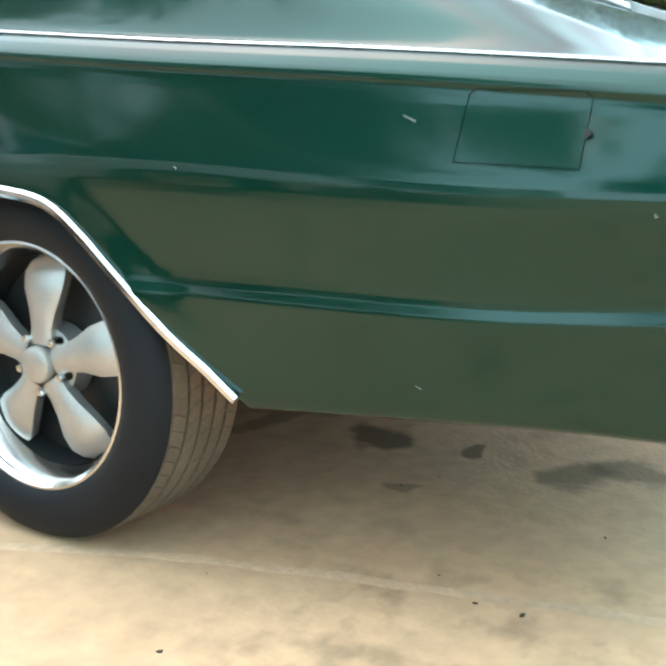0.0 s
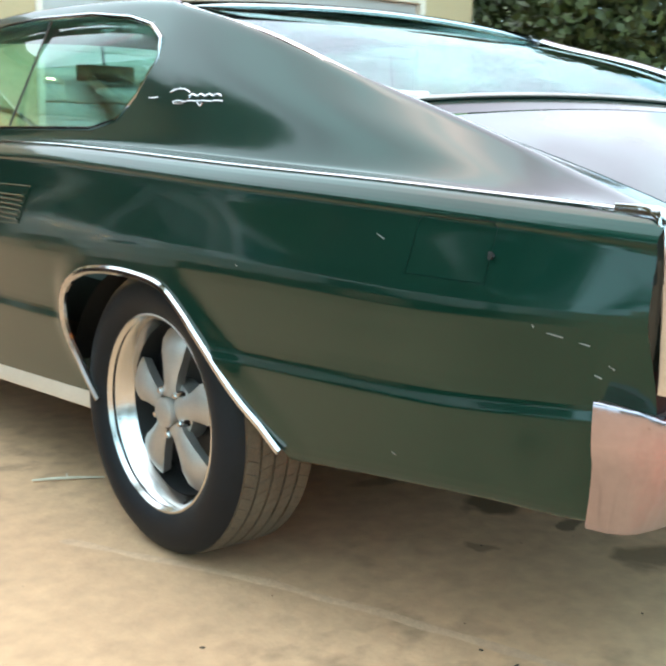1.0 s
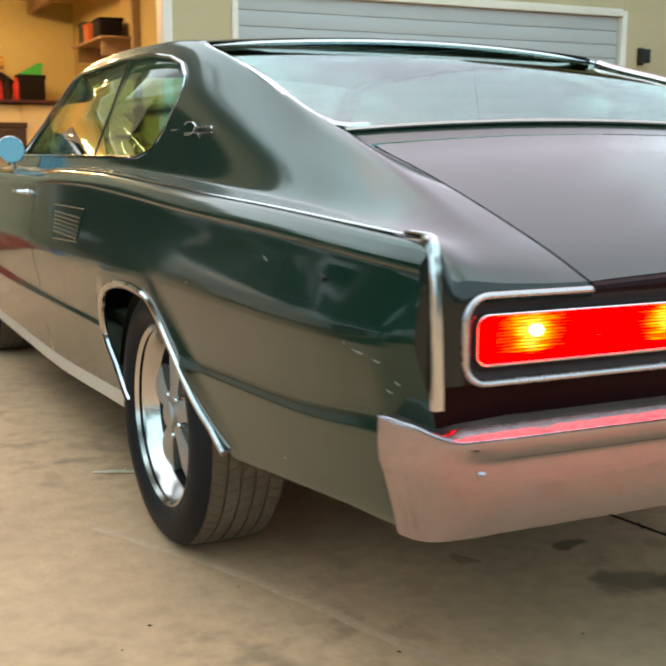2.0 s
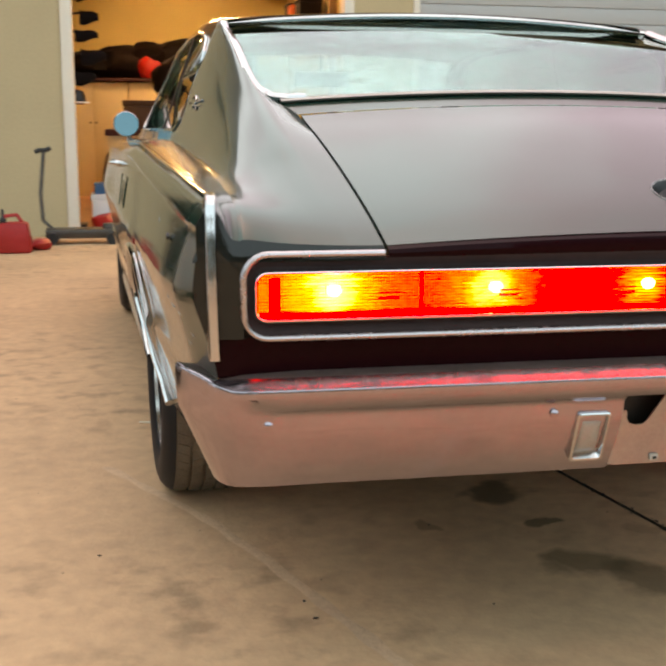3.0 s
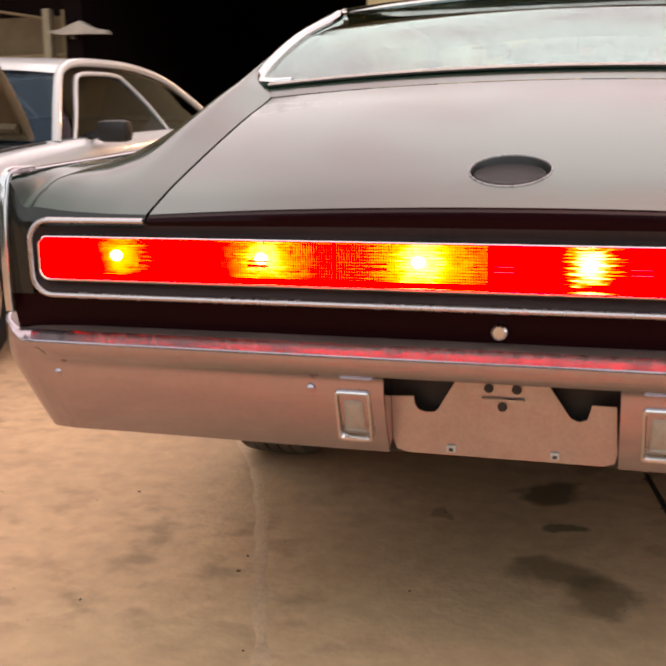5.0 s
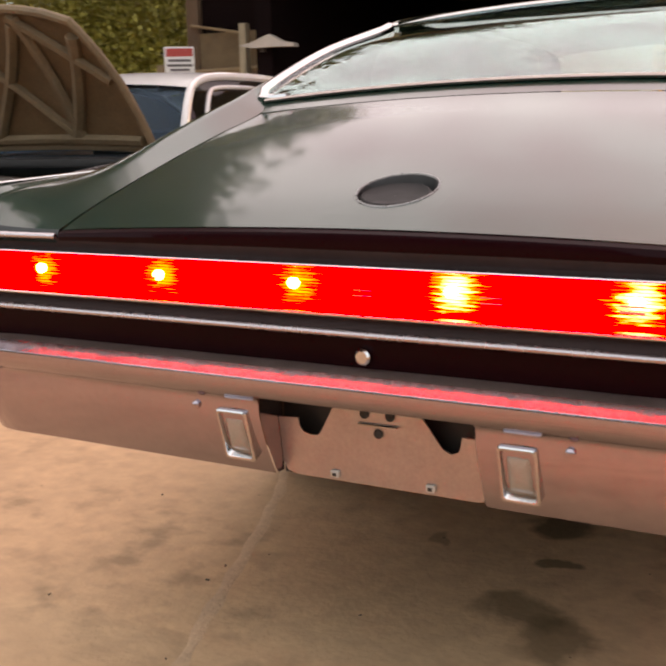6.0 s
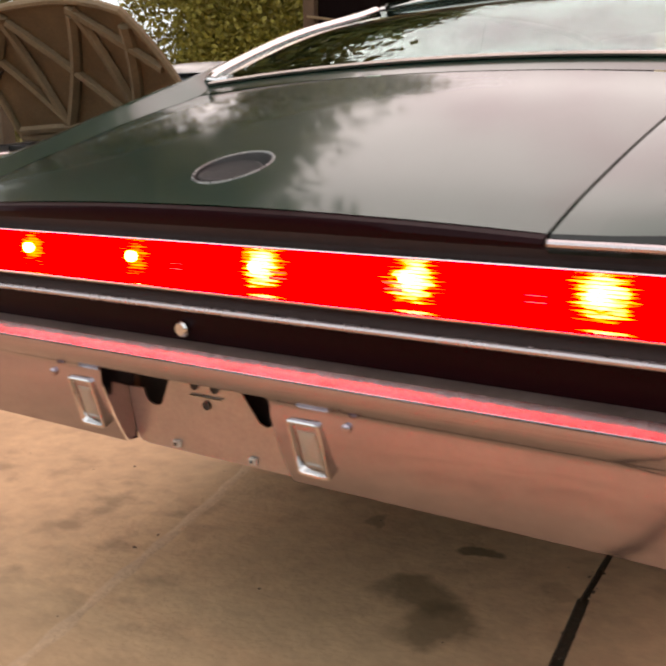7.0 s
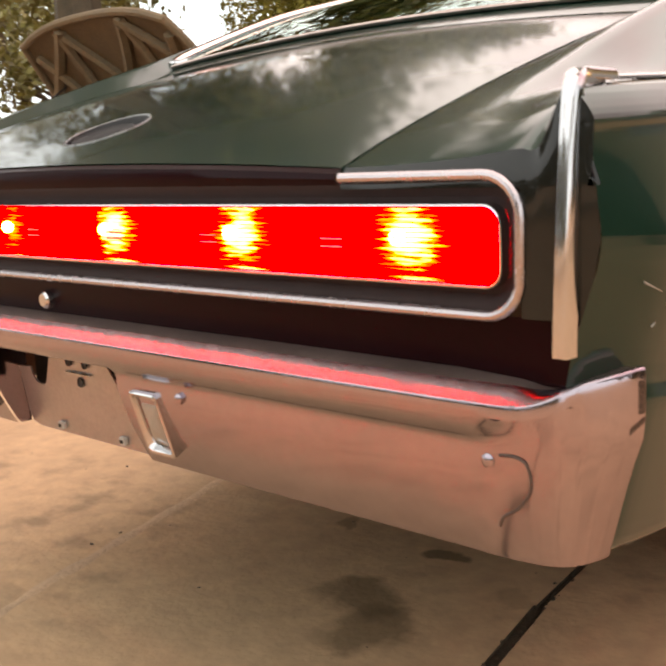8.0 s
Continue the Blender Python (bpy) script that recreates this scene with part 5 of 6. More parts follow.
        lathe(bn, [(0.0, s * -0.030), (0.007, s * -0.031), (0.010, s * -0.036), (0.011, s * -0.07)], (cx, cy + 0.058 * math.cos(b2), cz + 0.058 * math.sin(b2)), "x", 8)
        part("lug_nut", bn, CHROME, wh)
    part("centre_cap", lathe(bmesh.new(), [(0.0, s * -0.018), (0.030, s * -0.019), (0.036, s * -0.023), (0.038, s * -0.03), (0.040, s * -0.05), (0.072, s * -0.062), (0.075, s * -0.105)], (cx, cy, cz), "x", 32), SATIN, wh)
    return wh


for s in (-1, 1):
    wheel(s * 0.916, 1.36, s, "rear wheel with a petal-spoked alloy rim")
    wheel(s * 0.910, 4.36, s, "front wheel with a petal-spoked alloy rim")

# underside, floor, tank and tail pipe
bm = bmesh.new()
box(bm, -0.62, 0.62, 0.9, 4.9, 0.34, 0.40, 0.02)
box(bm, -0.86, 0.86, 1.95, 3.85, 0.27, 0.34, 0.02)
part("floor_pan", bm, UNDER, car)
part("fuel_tank", boxed(-0.42, 0.38, 0.45, 0.95, 0.40, 0.50, 0.03), UNDER, car)
bm = bmesh.new()
lathe(bm, [(0.055, -0.62), (0.085, -0.55), (0.13, -0.1), (0.15, 0.0), (0.13, 0.1), (0.085, 0.55), (0.055, 0.62)], (0, 1.36, 0.353), "x", 20)
part("rear_axle", bm, UNDER, car)
bm = bmesh.new()
prism(bm, [(0.09, 0.52), (0.9, 0.50), (1.9, 0.40), (3.8, 0.36), (5.0, 0.40), (5.0, 0.60), (3.9, 0.62), (0.09, 0.66)], -0.56, 0.56, "x")
part("inner_body", bm, UNDER, car)
# front end: grille and front bumper
bm = bmesh.new()
lattice(bm, [[(0.78 * k / 8, 5.06 - 0.05 * (k / 8) ** 2, z) for k in range(-8, 9)] for z in (0.50, 0.60, 0.78, 0.92)])
part("grille", bm, BLACK, car, "dark full-width grille")
bm = bmesh.new()
tube(bm, [(0.90 * k / 10, 5.10 - 0.10 * (k / 10) ** 2, 0.47) for k in range(-10, 11)], 0.055, 10, wide=0.6)
part("front_bumper", bm, BUMPER, car)

# cabin: bulkhead shelf, seats, dash, steering wheel, mirror
part("parcel_floor", boxed(-0.70, 0.70, 0.85, 1.9, 0.80, 0.84, 0.01), VINYL, car, "dark cargo floor under the rear window")
part("headlining", crown_sheet(1.66, 3.2, lambda y: (Ew(y) - 0.05, Ez(y) - 0.03), lambda y: 0.03), surface("pale_headlining", (0.35, 0.36, 0.33), 0.8), car)
for x in (-0.40, 0.40):
    for y, h in ((2.05, 0.98), (2.95, 1.02)):
        bm = bmesh.new()
        box(bm, x - 0.26, x + 0.26, y, y + 0.52, 0.40, 0.58, 0.05)
        box(bm, x - 0.25, x + 0.25, y - 0.10, y + 0.08, 0.50, h, 0.05)
        part("seat", bm, VINYL, car, "dark vinyl bucket seat")
part("dashboard", boxed(-0.80, 0.80, 3.62, 3.92, 0.72, 0.97, 0.05), VINYL, car)
bm = bmesh.new()
sw = Matrix.Translation((-0.40, 3.42, 0.93)) @ Matrix.Rotation(radians(-28), 4, "X")
tube(bm, [sw @ Vector((0.19 * math.cos(a), 0, 0.19 * math.sin(a))) for a in [2 * math.pi * k / 32 for k in range(32)]], 0.011, 8, closed=True)
for a in (0, 180, 270):
    tube(bm, [sw @ Vector((0, 0.03, 0)), sw @ Vector((0.185 * math.cos(radians(a)), 0, 0.185 * math.sin(radians(a))))], 0.009, 6)
tube(bm, [sw @ Vector((0, 0.0, 0)), (-0.40, 3.72, 0.84)], 0.025, 8)
part("steering_wheel", bm, BLACK, car, "thin dark steering wheel")
bm = bmesh.new()
box(bm, -0.13, 0.13, 3.30, 3.33, 1.215, 1.285, 0.012)
tube(bm, [(0, 3.32, 1.28), (0, 3.34, 1.37)], 0.006, 6)
part("rear_view_mirror", bm, BLACK, car, "dark rear-view mirror")


# ---- the garage building behind the car ----
FY, BACK, H = 8.30, 14.2, 3.4


def wall(name, x0, x1, y0, y1, z0, z1, material, label):
    return tagged(part(name, boxed(x0, x1, y0, y1, z0, z1, 0.004), material, flat=True), label, "wall", kind="structure")


wall("wall_pier_west", -2.42, -1.51, FY, FY + 0.22, 0, H, BEIGE, "beige stucco pier between two garage bays")
wall("wall_pier_middle", 1.08, 1.70, FY, FY + 0.22, 0, H, BEIGE, "beige stucco pier beside the white garage door")
wall("wall_east_front", 6.20, 7.00, FY, FY + 0.22, 0, H, BEIGE, "beige stucco wall at the building's corner")
wall("wall_header_lit", -1.51, 1.08, FY, FY + 0.22, 2.72, H, BEIGE, "beige stucco header over the open bay")
wall("wall_header_door", 1.70, 6.20, FY, FY + 0.22, 2.47, H, BEIGE, "beige stucco header over the white door")
wall("wall_header_dark", -5.75, -2.42, FY, FY + 0.22, 2.75, H, BEIGE, "beige stucco header over the dark bay")
wall("wall_east", 6.78, 7.00, FY + 0.22, BACK, 0, H, BEIGE, "beige stucco end wall of the garage")
wall("wall_back", -5.75, 7.00, BACK, BACK + 0.2, 0, H, PLASTER, "ochre plaster back wall of the garage")
wall("wall_between", -2.42, -2.22, FY + 0.22, BACK, 0, H, PLASTER, "plaster wall between the bays")
wall("wall_inner_east", 1.36, 1.56, FY + 0.22, BACK, 0, H, PLASTER, "ochre plaster wall inside the lit bay")
wall("wall_dark_lining", -5.70, -2.43, 13.9, 14.15, 0, 2.9, DARKWALL, "near-black board lining of the unlit bay, shade put into its colour")
wall("wall_dark_west", -5.75, -5.55, FY + 0.22, BACK, 0, H, DARKWALL, "near-black side wall of the unlit bay, shade put into its colour")
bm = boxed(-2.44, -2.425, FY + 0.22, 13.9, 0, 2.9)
tagged(part("wall_dark_east", bm, DARKWALL, flat=True), "near-black boards on the unlit bay's inner side, shade in their colour", "wall", kind="structure")
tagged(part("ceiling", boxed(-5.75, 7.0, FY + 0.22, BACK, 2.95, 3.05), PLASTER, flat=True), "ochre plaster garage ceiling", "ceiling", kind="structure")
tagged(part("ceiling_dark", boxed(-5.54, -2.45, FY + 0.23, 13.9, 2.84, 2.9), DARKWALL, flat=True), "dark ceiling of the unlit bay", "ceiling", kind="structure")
tagged(part("roof", boxed(-6.1, 7.3, FY - 0.45, BACK + 0.4, H, H + 0.18), BROWNWOOD, flat=True), "brown flat roof of the garage", "roof", kind="structure")
for nm, x0, x1, z0, z1 in (("trim_lit_west", -1.56, -1.46, 0.0, 2.76), ("trim_lit_east", 1.00, 1.09, 0.0, 2.76), ("trim_lit_top", -1.46, 1.00, 2.67, 2.76), ("trim_door_west", 1.66, 1.72, 0.0, 2.50), ("trim_door_east", 6.17, 6.24, 0.0, 2.50), ("trim_door_top", 1.72, 6.17, 2.44, 2.52)):
    tagged(part(nm, boxed(x0, x1, FY - 0.022, FY + 0.19, z0, z1, 0.006), TRIMWHITE), "white painted opening trim", "trim", kind="structure")

# white sectional garage door, each panel with pressed boards
door = thing("garage_door", (3.95, FY + 0.06, 0), "closed white sectional garage door", "garage door", kind="structure")
for k in range(4):
    z0 = 0.015 + k * 0.608
    pn = part("panel", boxed(1.724, 6.166, FY + 0.05, FY + 0.10, z0, z0 + 0.598, 0.006), DOORWHITE, door)
    for q in range(4):
        part("board", boxed(1.735, 6.155, FY + 0.038, FY + 0.052, z0 + 0.012 + q * 0.146, z0 + 0.012 + q * 0.146 + 0.138, 0.006), DOORWHITE, pn)
# wall lantern on the corner wall
lan = thing("wall_lantern", (6.45, FY, 2.0), "small dark wall lantern beside the garage door", "lamp")
part("back_plate", boxed(6.41, 6.49, FY - 0.02, FY, 1.93, 2.12, 0.006), BLACK, lan)
part("lantern_cage", boxed(6.405, 6.495, FY - 0.13, FY - 0.03, 1.95, 2.10, 0.012), BLACK, lan)

# lit bay: warm tubes on the ceiling, beams, storage
for y in (9.9, 12.2):
    cl = thing("ceiling_light", (-0.2, y, 2.9), "lit warm ceiling tube in the garage bay", "lamp", "garage ceiling lights")
    part("lamp_tray", boxed(-0.85, 0.45, y - 0.07, y + 0.07, 2.90, 2.95, 0.01), TRIMWHITE, cl)
    bm = bmesh.new()
    tube(bm, [(-0.80, y, 2.885), (0.40, y, 2.885)], 0.018, 10)
    part("lamp_tube", bm, glow("warm_tube", (1.0, 0.76, 0.34), 300.0), cl)
for x in (-1.0, -0.1, 0.8):
    tagged(part("ceiling_beam", boxed(x - 0.05, x + 0.05, FY + 0.4, BACK - 0.05, 2.78, 2.95, 0.005), WOOD), "bare timber beam under the garage ceiling", "beam", kind="structure")


def carton(x, y, z, w, d, h, mat, label, cat="box", turn=0.0):
    t = thing("storage_box", (x, y, z), label, cat)
    m = Matrix.Translation((x, y, z)) @ Matrix.Rotation(turn, 4, "Z")
    part("box_body", boxed(-w / 2, w / 2, -d / 2, d / 2, 0, h * 0.82, 0.008, m), mat, t)
    part("box_lid", boxed(-w / 2 - 0.008, w / 2 + 0.008, -d / 2 - 0.008, d / 2 + 0.008, h * 0.82, h, 0.008, m), mat, t)
    return t


def heap(name, x, y, z, r, h, mat, label, cat, seed, squash=1.0):
    """A slumped, lumpy bag or bundle."""
    bm = bmesh.new()
    vs = bmesh.ops.create_icosphere(bm, subdivisions=3, radius=1.0)["verts"]
    for v in vs:
        n = 1 + 0.22 * noise.noise(v.co * 1.9 + Vector((seed, seed, 0))) + 0.08 * noise.noise(v.co * 5 + Vector((0, seed, 0)))
        p = v.co * n
        v.co = Vector((x + p.x * r, y + p.y * r * squash, z + max(0.0, (p.z + 0.82) / 1.75) * h))
    return tagged(part(name, bm, mat), label, cat)


PALECAB = surface("pale_cabinet", (0.62, 0.52, 0.33), 0.6, 0, var=0.06, scale=3)
for x in (-1.90, -0.95, 0.0):
    cab = thing("cabinet", (x + 0.47, 13.7, 0.9), "cream painted cabinet against the garage back wall", "cabinet", "garage cabinets")
    part("body", boxed(x + 0.004, x + 0.936, 13.42, 14.19, 0.0, 1.545, 0.006), PALECAB, cab)
    for q in (0, 1):
        dr = part("door", boxed(x + 0.012 + q * 0.463, x + 0.465 + q * 0.463, 13.395, 13.419, 0.08, 1.53, 0.005), PALECAB, cab)
        part("knob", lathe(bmesh.new(), [(0.0, -0.03), (0.014, -0.028), (0.016, -0.018), (0.007, -0.01), (0.007, 0.004)], (x + 0.43 + q * 0.075, 13.39, 1.0), "y", 12), STEEL, dr)
sf = thing("storage_shelf", (-0.47, 13.7, 1.55), "dark shelf board on top of the cream cabinets", "shelf")
part("board", boxed(-1.92, 0.96, 13.30, 14.18, 1.552, 1.592, 0.004), MAROON, sf)
# dark bundles and bright odds and ends along the shelf
for k, (x, r, h, mt) in enumerate(((-1.45, 0.42, 0.36, SOOT), (-1.0, 0.44, 0.44, DARK), (-0.62, 0.42, 0.48, SOOT), (-0.22, 0.44, 0.54, SOOT), (0.12, 0.34, 0.40, DARK))):
    heap("dark_tarpaulin", x, 13.72, 1.592, r, h, mt, "dark tarpaulin slumped on the garage shelf", "tarpaulin", 40.0 + 3 * k, 0.75)
heap("red_bag", -0.66, 13.44, 1.592, 0.15, 0.30, RED, "red cloth bag on the garage shelf", "bag", 61.0, 0.6)
heap("orange_bag", -0.50, 13.42, 1.592, 0.09, 0.17, ORANGE, "small orange bag on the garage shelf", "bag", 64.0, 0.7)
for k, (x, mt) in enumerate(((0.22, RED), (0.33, DARK), (0.44, RED))):
    bm = bmesh.new()
    lathe(bm, [(0, 0), (0.045, 0.0), (0.05, 0.02), (0.05, 0.20), (0.02, 0.25), (0.018, 0.29), (0.0, 0.292)], (x, 13.45, 1.592), "z", 16)
    tagged(part("oil_bottle", bm, mt), "red plastic bottle on the garage shelf" if mt is RED else "dark plastic bottle on the garage shelf", "bottle", "bottles on the shelf")
bm = bmesh.new()
tube(bm, [(-0.08, 13.38, 2.02), (0.32, 13.38, 2.03)], 0.085, 14)
bmesh.ops.transform(bm, matrix=Matrix.Translation((0, 0.34, 0.06)), verts=bm.verts)
tagged(part("rolled_mat", bm, YELLOW), "ochre rolled mat lying on the dark bundles", "mat")
bm = bmesh.new()
prism(bm, [(0.46, 1.925), (0.78, 1.925), (0.79, 2.08), (0.74, 2.085), (0.60, 2.0)], 13.45, 13.70, "y")
tagged(part("green_tarp", bm, GREENPL), "bright green folded tarp on a dark box", "tarp")
carton(0.64, 13.58, 1.592, 0.34, 0.36, 0.333, DARK, "dark box on the garage shelf", "box")
# boxes on a bracket shelf high on the bay's east wall, beside a bare stud
ws = thing("wall_shelf", (1.2, 11.5, 2.2), "timber bracket shelf high on the garage side wall", "shelf")
part("shelf_board", boxed(0.98, 1.358, 10.7, 12.4, 2.19, 2.22, 0.004), WOOD, ws)
for y in (10.9, 12.2):
    part("shelf_bracket", boxed(1.02, 1.358, y, y + 0.03, 2.02, 2.19), WOOD, ws)
carton(1.15, 11.15, 2.22, 0.26, 0.40, 0.22, DARK, "dark box on the high bracket shelf", "box")
carton(1.12, 11.62, 2.22, 0.24, 0.30, 0.20, ORANGE, "orange box on the high bracket shelf", "box")
carton(1.16, 12.05, 2.22, 0.26, 0.34, 0.26, BLACK, "black box on the high bracket shelf", "box")
tagged(part("wall_stud", boxed(1.27, 1.358, 10.45, 10.55, 0, 2.95, 0.004), WOOD), "bare timber stud on the garage side wall", "stud", kind="structure")
# rack of dark tools just inside the opening
rk = thing("tool_rack", (-1.62, 9.2, 0), "upright steel rack hung with dark hand tools", "tool rack")
part("rack_post", boxed(-1.66, -1.62, 9.18, 9.22, 0.0, 2.35, 0.004), STEEL, rk)
part("rack_foot", boxed(-1.85, -1.42, 9.05, 9.35, 0.0, 0.03, 0.006), STEEL, rk)
for z, reach, hw, hh in ((2.20, -1.40, 0.05, 0.03), (2.03, -1.33, 0.09, 0.07), (1.86, -1.36, 0.11, 0.06), (1.66, -1.30, 0.12, 0.08), (1.46, -1.38, 0.10, 0.07)):
    bm = bmesh.new()
    tube(bm, [(-1.63, 9.17, z), (reach - 0.08, 9.15, z + 0.02), (reach, 9.14, z - 0.01)], 0.012, 6)
    arm = part("arm", bm, BLACK, rk)
    bm = bmesh.new()
    lattice(bm, [[(reach - hw + 2 * hw * i / 6, 9.13 + 0.03 * math.cos(a), z - 0.02 + (hh * (1 - 0.55 * (i / 6) ** 2)) * math.sin(a) - 0.10 * hw * math.sin(i)) for a in [2 * math.pi * q / 10 for q in range(10)]] for i in range(7)], True)
    part("tool_head", bm, DARK, arm)
cap = bmesh.new()
lathe(cap, [(0.085, 0.0), (0.083, 0.05), (0.06, 0.10), (0.0, 0.115)], (-1.47, 9.12, 1.22), "z", 18)
hat = part("cap", cap, BLACK, rk, "black cap with a white brim")
part("brim", lathe(bmesh.new(), [(0.0, 0.012), (0.105, 0.012), (0.11, 0.0), (0.0, -0.002)], (-1.46, 9.12, 1.205), "z", 20), SIGNWHITE, hat)
part("cap_hook", boxed(-1.63, -1.40, 9.14, 9.155, 1.19, 1.203), STEEL, rk)
wb = thing("workbench", (-0.3, 11.6, 0), "pale workbench crowded with dark bags and tools", "workbench")
part("bench_top", boxed(-1.25, 0.55, 11.2, 11.95, 0.86, 0.93, 0.008), MAROON, wb)
part("front_panel", boxed(-1.22, 0.52, 11.23, 11.27, 0.1, 0.86), surface("pale_bench_panel", (0.55, 0.46, 0.30), 0.7), wb)
for x in (-1.2, 0.45):
    for y in (11.28, 11.86):
        part("leg", boxed(x, x + 0.07, y, y + 0.07, 0, 0.86, 0.004), WOOD, wb)
CHEST = surface("dark_stained_wood", (0.05, 0.024, 0.015), 0.7, 0, var=0.25, scale=5)
chest = thing("tool_chest", (-0.42, 11.55, 0.93), "dark brown wooden chest on the workbench", "chest")
part("body", boxed(-1.03, 0.22, 11.28, 11.85, 0.932, 1.20, 0.01), CHEST, chest)
part("chest_lid", boxed(-1.04, 0.23, 11.27, 11.86, 1.202, 1.27, 0.012), CHEST, chest)
heap("duffel_bag", -0.40, 11.55, 1.27, 0.28, 0.50, SOOT, "bulging black bag on the brown chest", "bag", 1.0)
# covered machines and a storage tub on the floor
mower = heap("covered_mower", -0.88, 9.6, 0.0, 0.38, 0.86, MAROON, "maroon cloth-covered mower standing in the garage", "mower", 11.0)
for x in (-1.25, -0.65):
    bw = bmesh.new()
    lathe(bw, [(0.0, -0.03), (0.07, -0.03), (0.11, -0.025), (0.12, 0.0), (0.11, 0.025), (0.07, 0.03), (0.0, 0.03)], (x, 9.28, 0.12), "x", 20)
    part("wheel", bw, BLACK, mower, "small black rubber wheel")
heap("covered_bike", -0.55, 10.2, 0.0, 0.42, 0.88, MAROON, "maroon cloth-covered bike on the garage floor", "bike", 15.0)
carton(-1.15, 9.05, 0.0, 0.42, 0.36, 0.34, SIGNWHITE, "white storage tub with lid on the garage floor", "tub")
carton(-1.15, 9.05, 0.34, 0.36, 0.30, 0.10, BLUE, "flat blue box on the white tub", "box")
heap("red_bag", -1.22, 8.75, 0.0, 0.14, 0.16, RED, "small red bag on the garage floor", "bag", 21.0)
# tools hung on the bay's side wall
for k, (y, z, h, mt) in enumerate([(8.9, 1.35, 0.42, BLACK), (9.15, 1.75, 0.30, DARK), (9.4, 1.25, 0.55, STEEL), (9.7, 1.8, 0.35, BLACK), (9.0, 0.75, 0.5, DARK), (9.3, 2.15, 0.25, STEEL), (10.1, 1.4, 0.6, DARK)]):
    t = thing("hanging_tool", (-2.15, y, z), "dark tool hanging on the garage side wall", "tool", "wall tools")
    bm = bmesh.new()
    tube(bm, [(-2.16, y, z + h), (-2.14, y, z + 0.1)], 0.014, 6)
    part("tool_shaft", bm, WOOD if k % 2 else mt, t)
    part("tool_head", boxed(-2.20, -2.10, y - 0.11, y + 0.11, z - 0.05, z + 0.10, 0.02), mt, t)
part_shelf = thing("wall_shelf", (-1.9, 9.3, 1.1), "narrow shelf with dark jars on the side wall", "shelf")
part("shelf_board", boxed(-2.22, -1.78, 8.75, 10.4, 1.08, 1.11), SIGNWHITE, part_shelf)
part("shelf_bracket", boxed(-2.22, -1.85, 8.9, 8.93, 0.95, 1.08), STEEL, part_shelf)
for k in range(5):
    bm = bmesh.new()
    lathe(bm, [(0, 0), (0.09, 0.0), (0.10, 0.03), (0.10, 0.17), (0.06, 0.22), (0.0, 0.23)], (-1.95, 8.95 + 0.3 * k, 1.11), "z", 18)
    tagged(part("paint_tin", bm, [DARK, MAROON, BLACK, STEEL, CARD][k]), "dark tin standing on the wall shelf", "tin", "tins on the shelf")

# beside the pier: fuel can, floor jack, timber offcuts, blue tarp
can = thing("fuel_can", (-1.93, 7.15, 0), "red plastic fuel can with a dark spout on the concrete", "fuel can")
bm = boxed(-2.07, -1.79, 7.03, 7.27, 0.0, 0.24, 0.03)
for v in bm.verts:
    if v.co.z > 0.15:
        v.co.x = -1.93 + (v.co.x + 1.93) * 0.82
        v.co.y = 7.15 + (v.co.y - 7.15) * 0.8
part("can_body", bm, RED, can)
bm = bmesh.new()
tube(bm, [(-2.00, 7.15, 0.235), (-1.99, 7.15, 0.29), (-1.90, 7.15, 0.30), (-1.86, 7.15, 0.235)], 0.016, 8)
part("grip", bm, RED, can)
bm = bmesh.new()
lathe(bm, [(0.03, 0.0), (0.03, 0.03), (0.014, 0.05), (0.010, 0.11), (0.0, 0.112)], (-2.01, 7.15, 0.235), "z", 14)
part("spout", bm, BLACK, can, "dark screw spout")
heap("red_funnel_bag", -1.74, 7.30, 0.0, 0.09, 0.09, RED, "small red rag beside the fuel can", "rag", 31.0)
jack = thing("floor_jack", (-1.5, 7.8, 0), "dark steel floor jack with an upright handle", "jack")
part("jack_frame", boxed(-1.72, -1.10, 7.62, 7.84, 0.05, 0.13, 0.02), STEEL, jack)
part("jack_pad", lathe(bmesh.new(), [(0, 0.04), (0.06, 0.04), (0.065, 0.0)], (-1.18, 7.73, 0.13), "z", 16), STEEL, jack)
for x in (-1.66, -1.16):
    for y in (7.60, 7.86):
        part("castor", lathe(bmesh.new(), [(0, -0.02), (0.05, -0.02), (0.05, 0.02), (0, 0.02)], (x, y, 0.05), "y", 14), BLACK, jack)
bm = bmesh.new()
tube(bm, [(-1.66, 7.73, 0.12), (-1.74, 7.74, 0.20), (-1.755, 7.78, 0.42), (-1.72, 7.84, 0.78)], 0.017, 8)
part("handle", bm, STEEL, jack, "upright steel jack handle")
bm = bmesh.new()
tube(bm, [(-1.79, 7.84, 0.77), (-1.76, 7.84, 0.79), (-1.70, 7.84, 0.79), (-1.66, 7.84, 0.81)], 0.020, 8)
part("grip", bm, BLACK, jack)
for k in range(7):
    x = -2.50 - 0.055 * k
    ln = 1.30 - 0.08 * k + 0.18 * (k % 2)
    m = Matrix.Translation((x, 8.18 + 0.04 * (k % 3), 0.0)) @ Matrix.Rotation(radians(7 + 3.0 * k * 0.5), 4, "Y") @ Matrix.Rotation(radians(-6), 4, "X") 
    bm = boxed(-0.045 - 0.012 * (k % 2), 0.04, -0.015, 0.015, 0.003, ln, 0.004, m)
    tagged(part("timber_plank", bm, WOOD if k != 5 else SIGNWHITE), "weathered plank leaning beside the pier" if k != 5 else "pale painted board leaning beside the pier", "plank", "leaning planks")
bm = bmesh.new()
rows = []
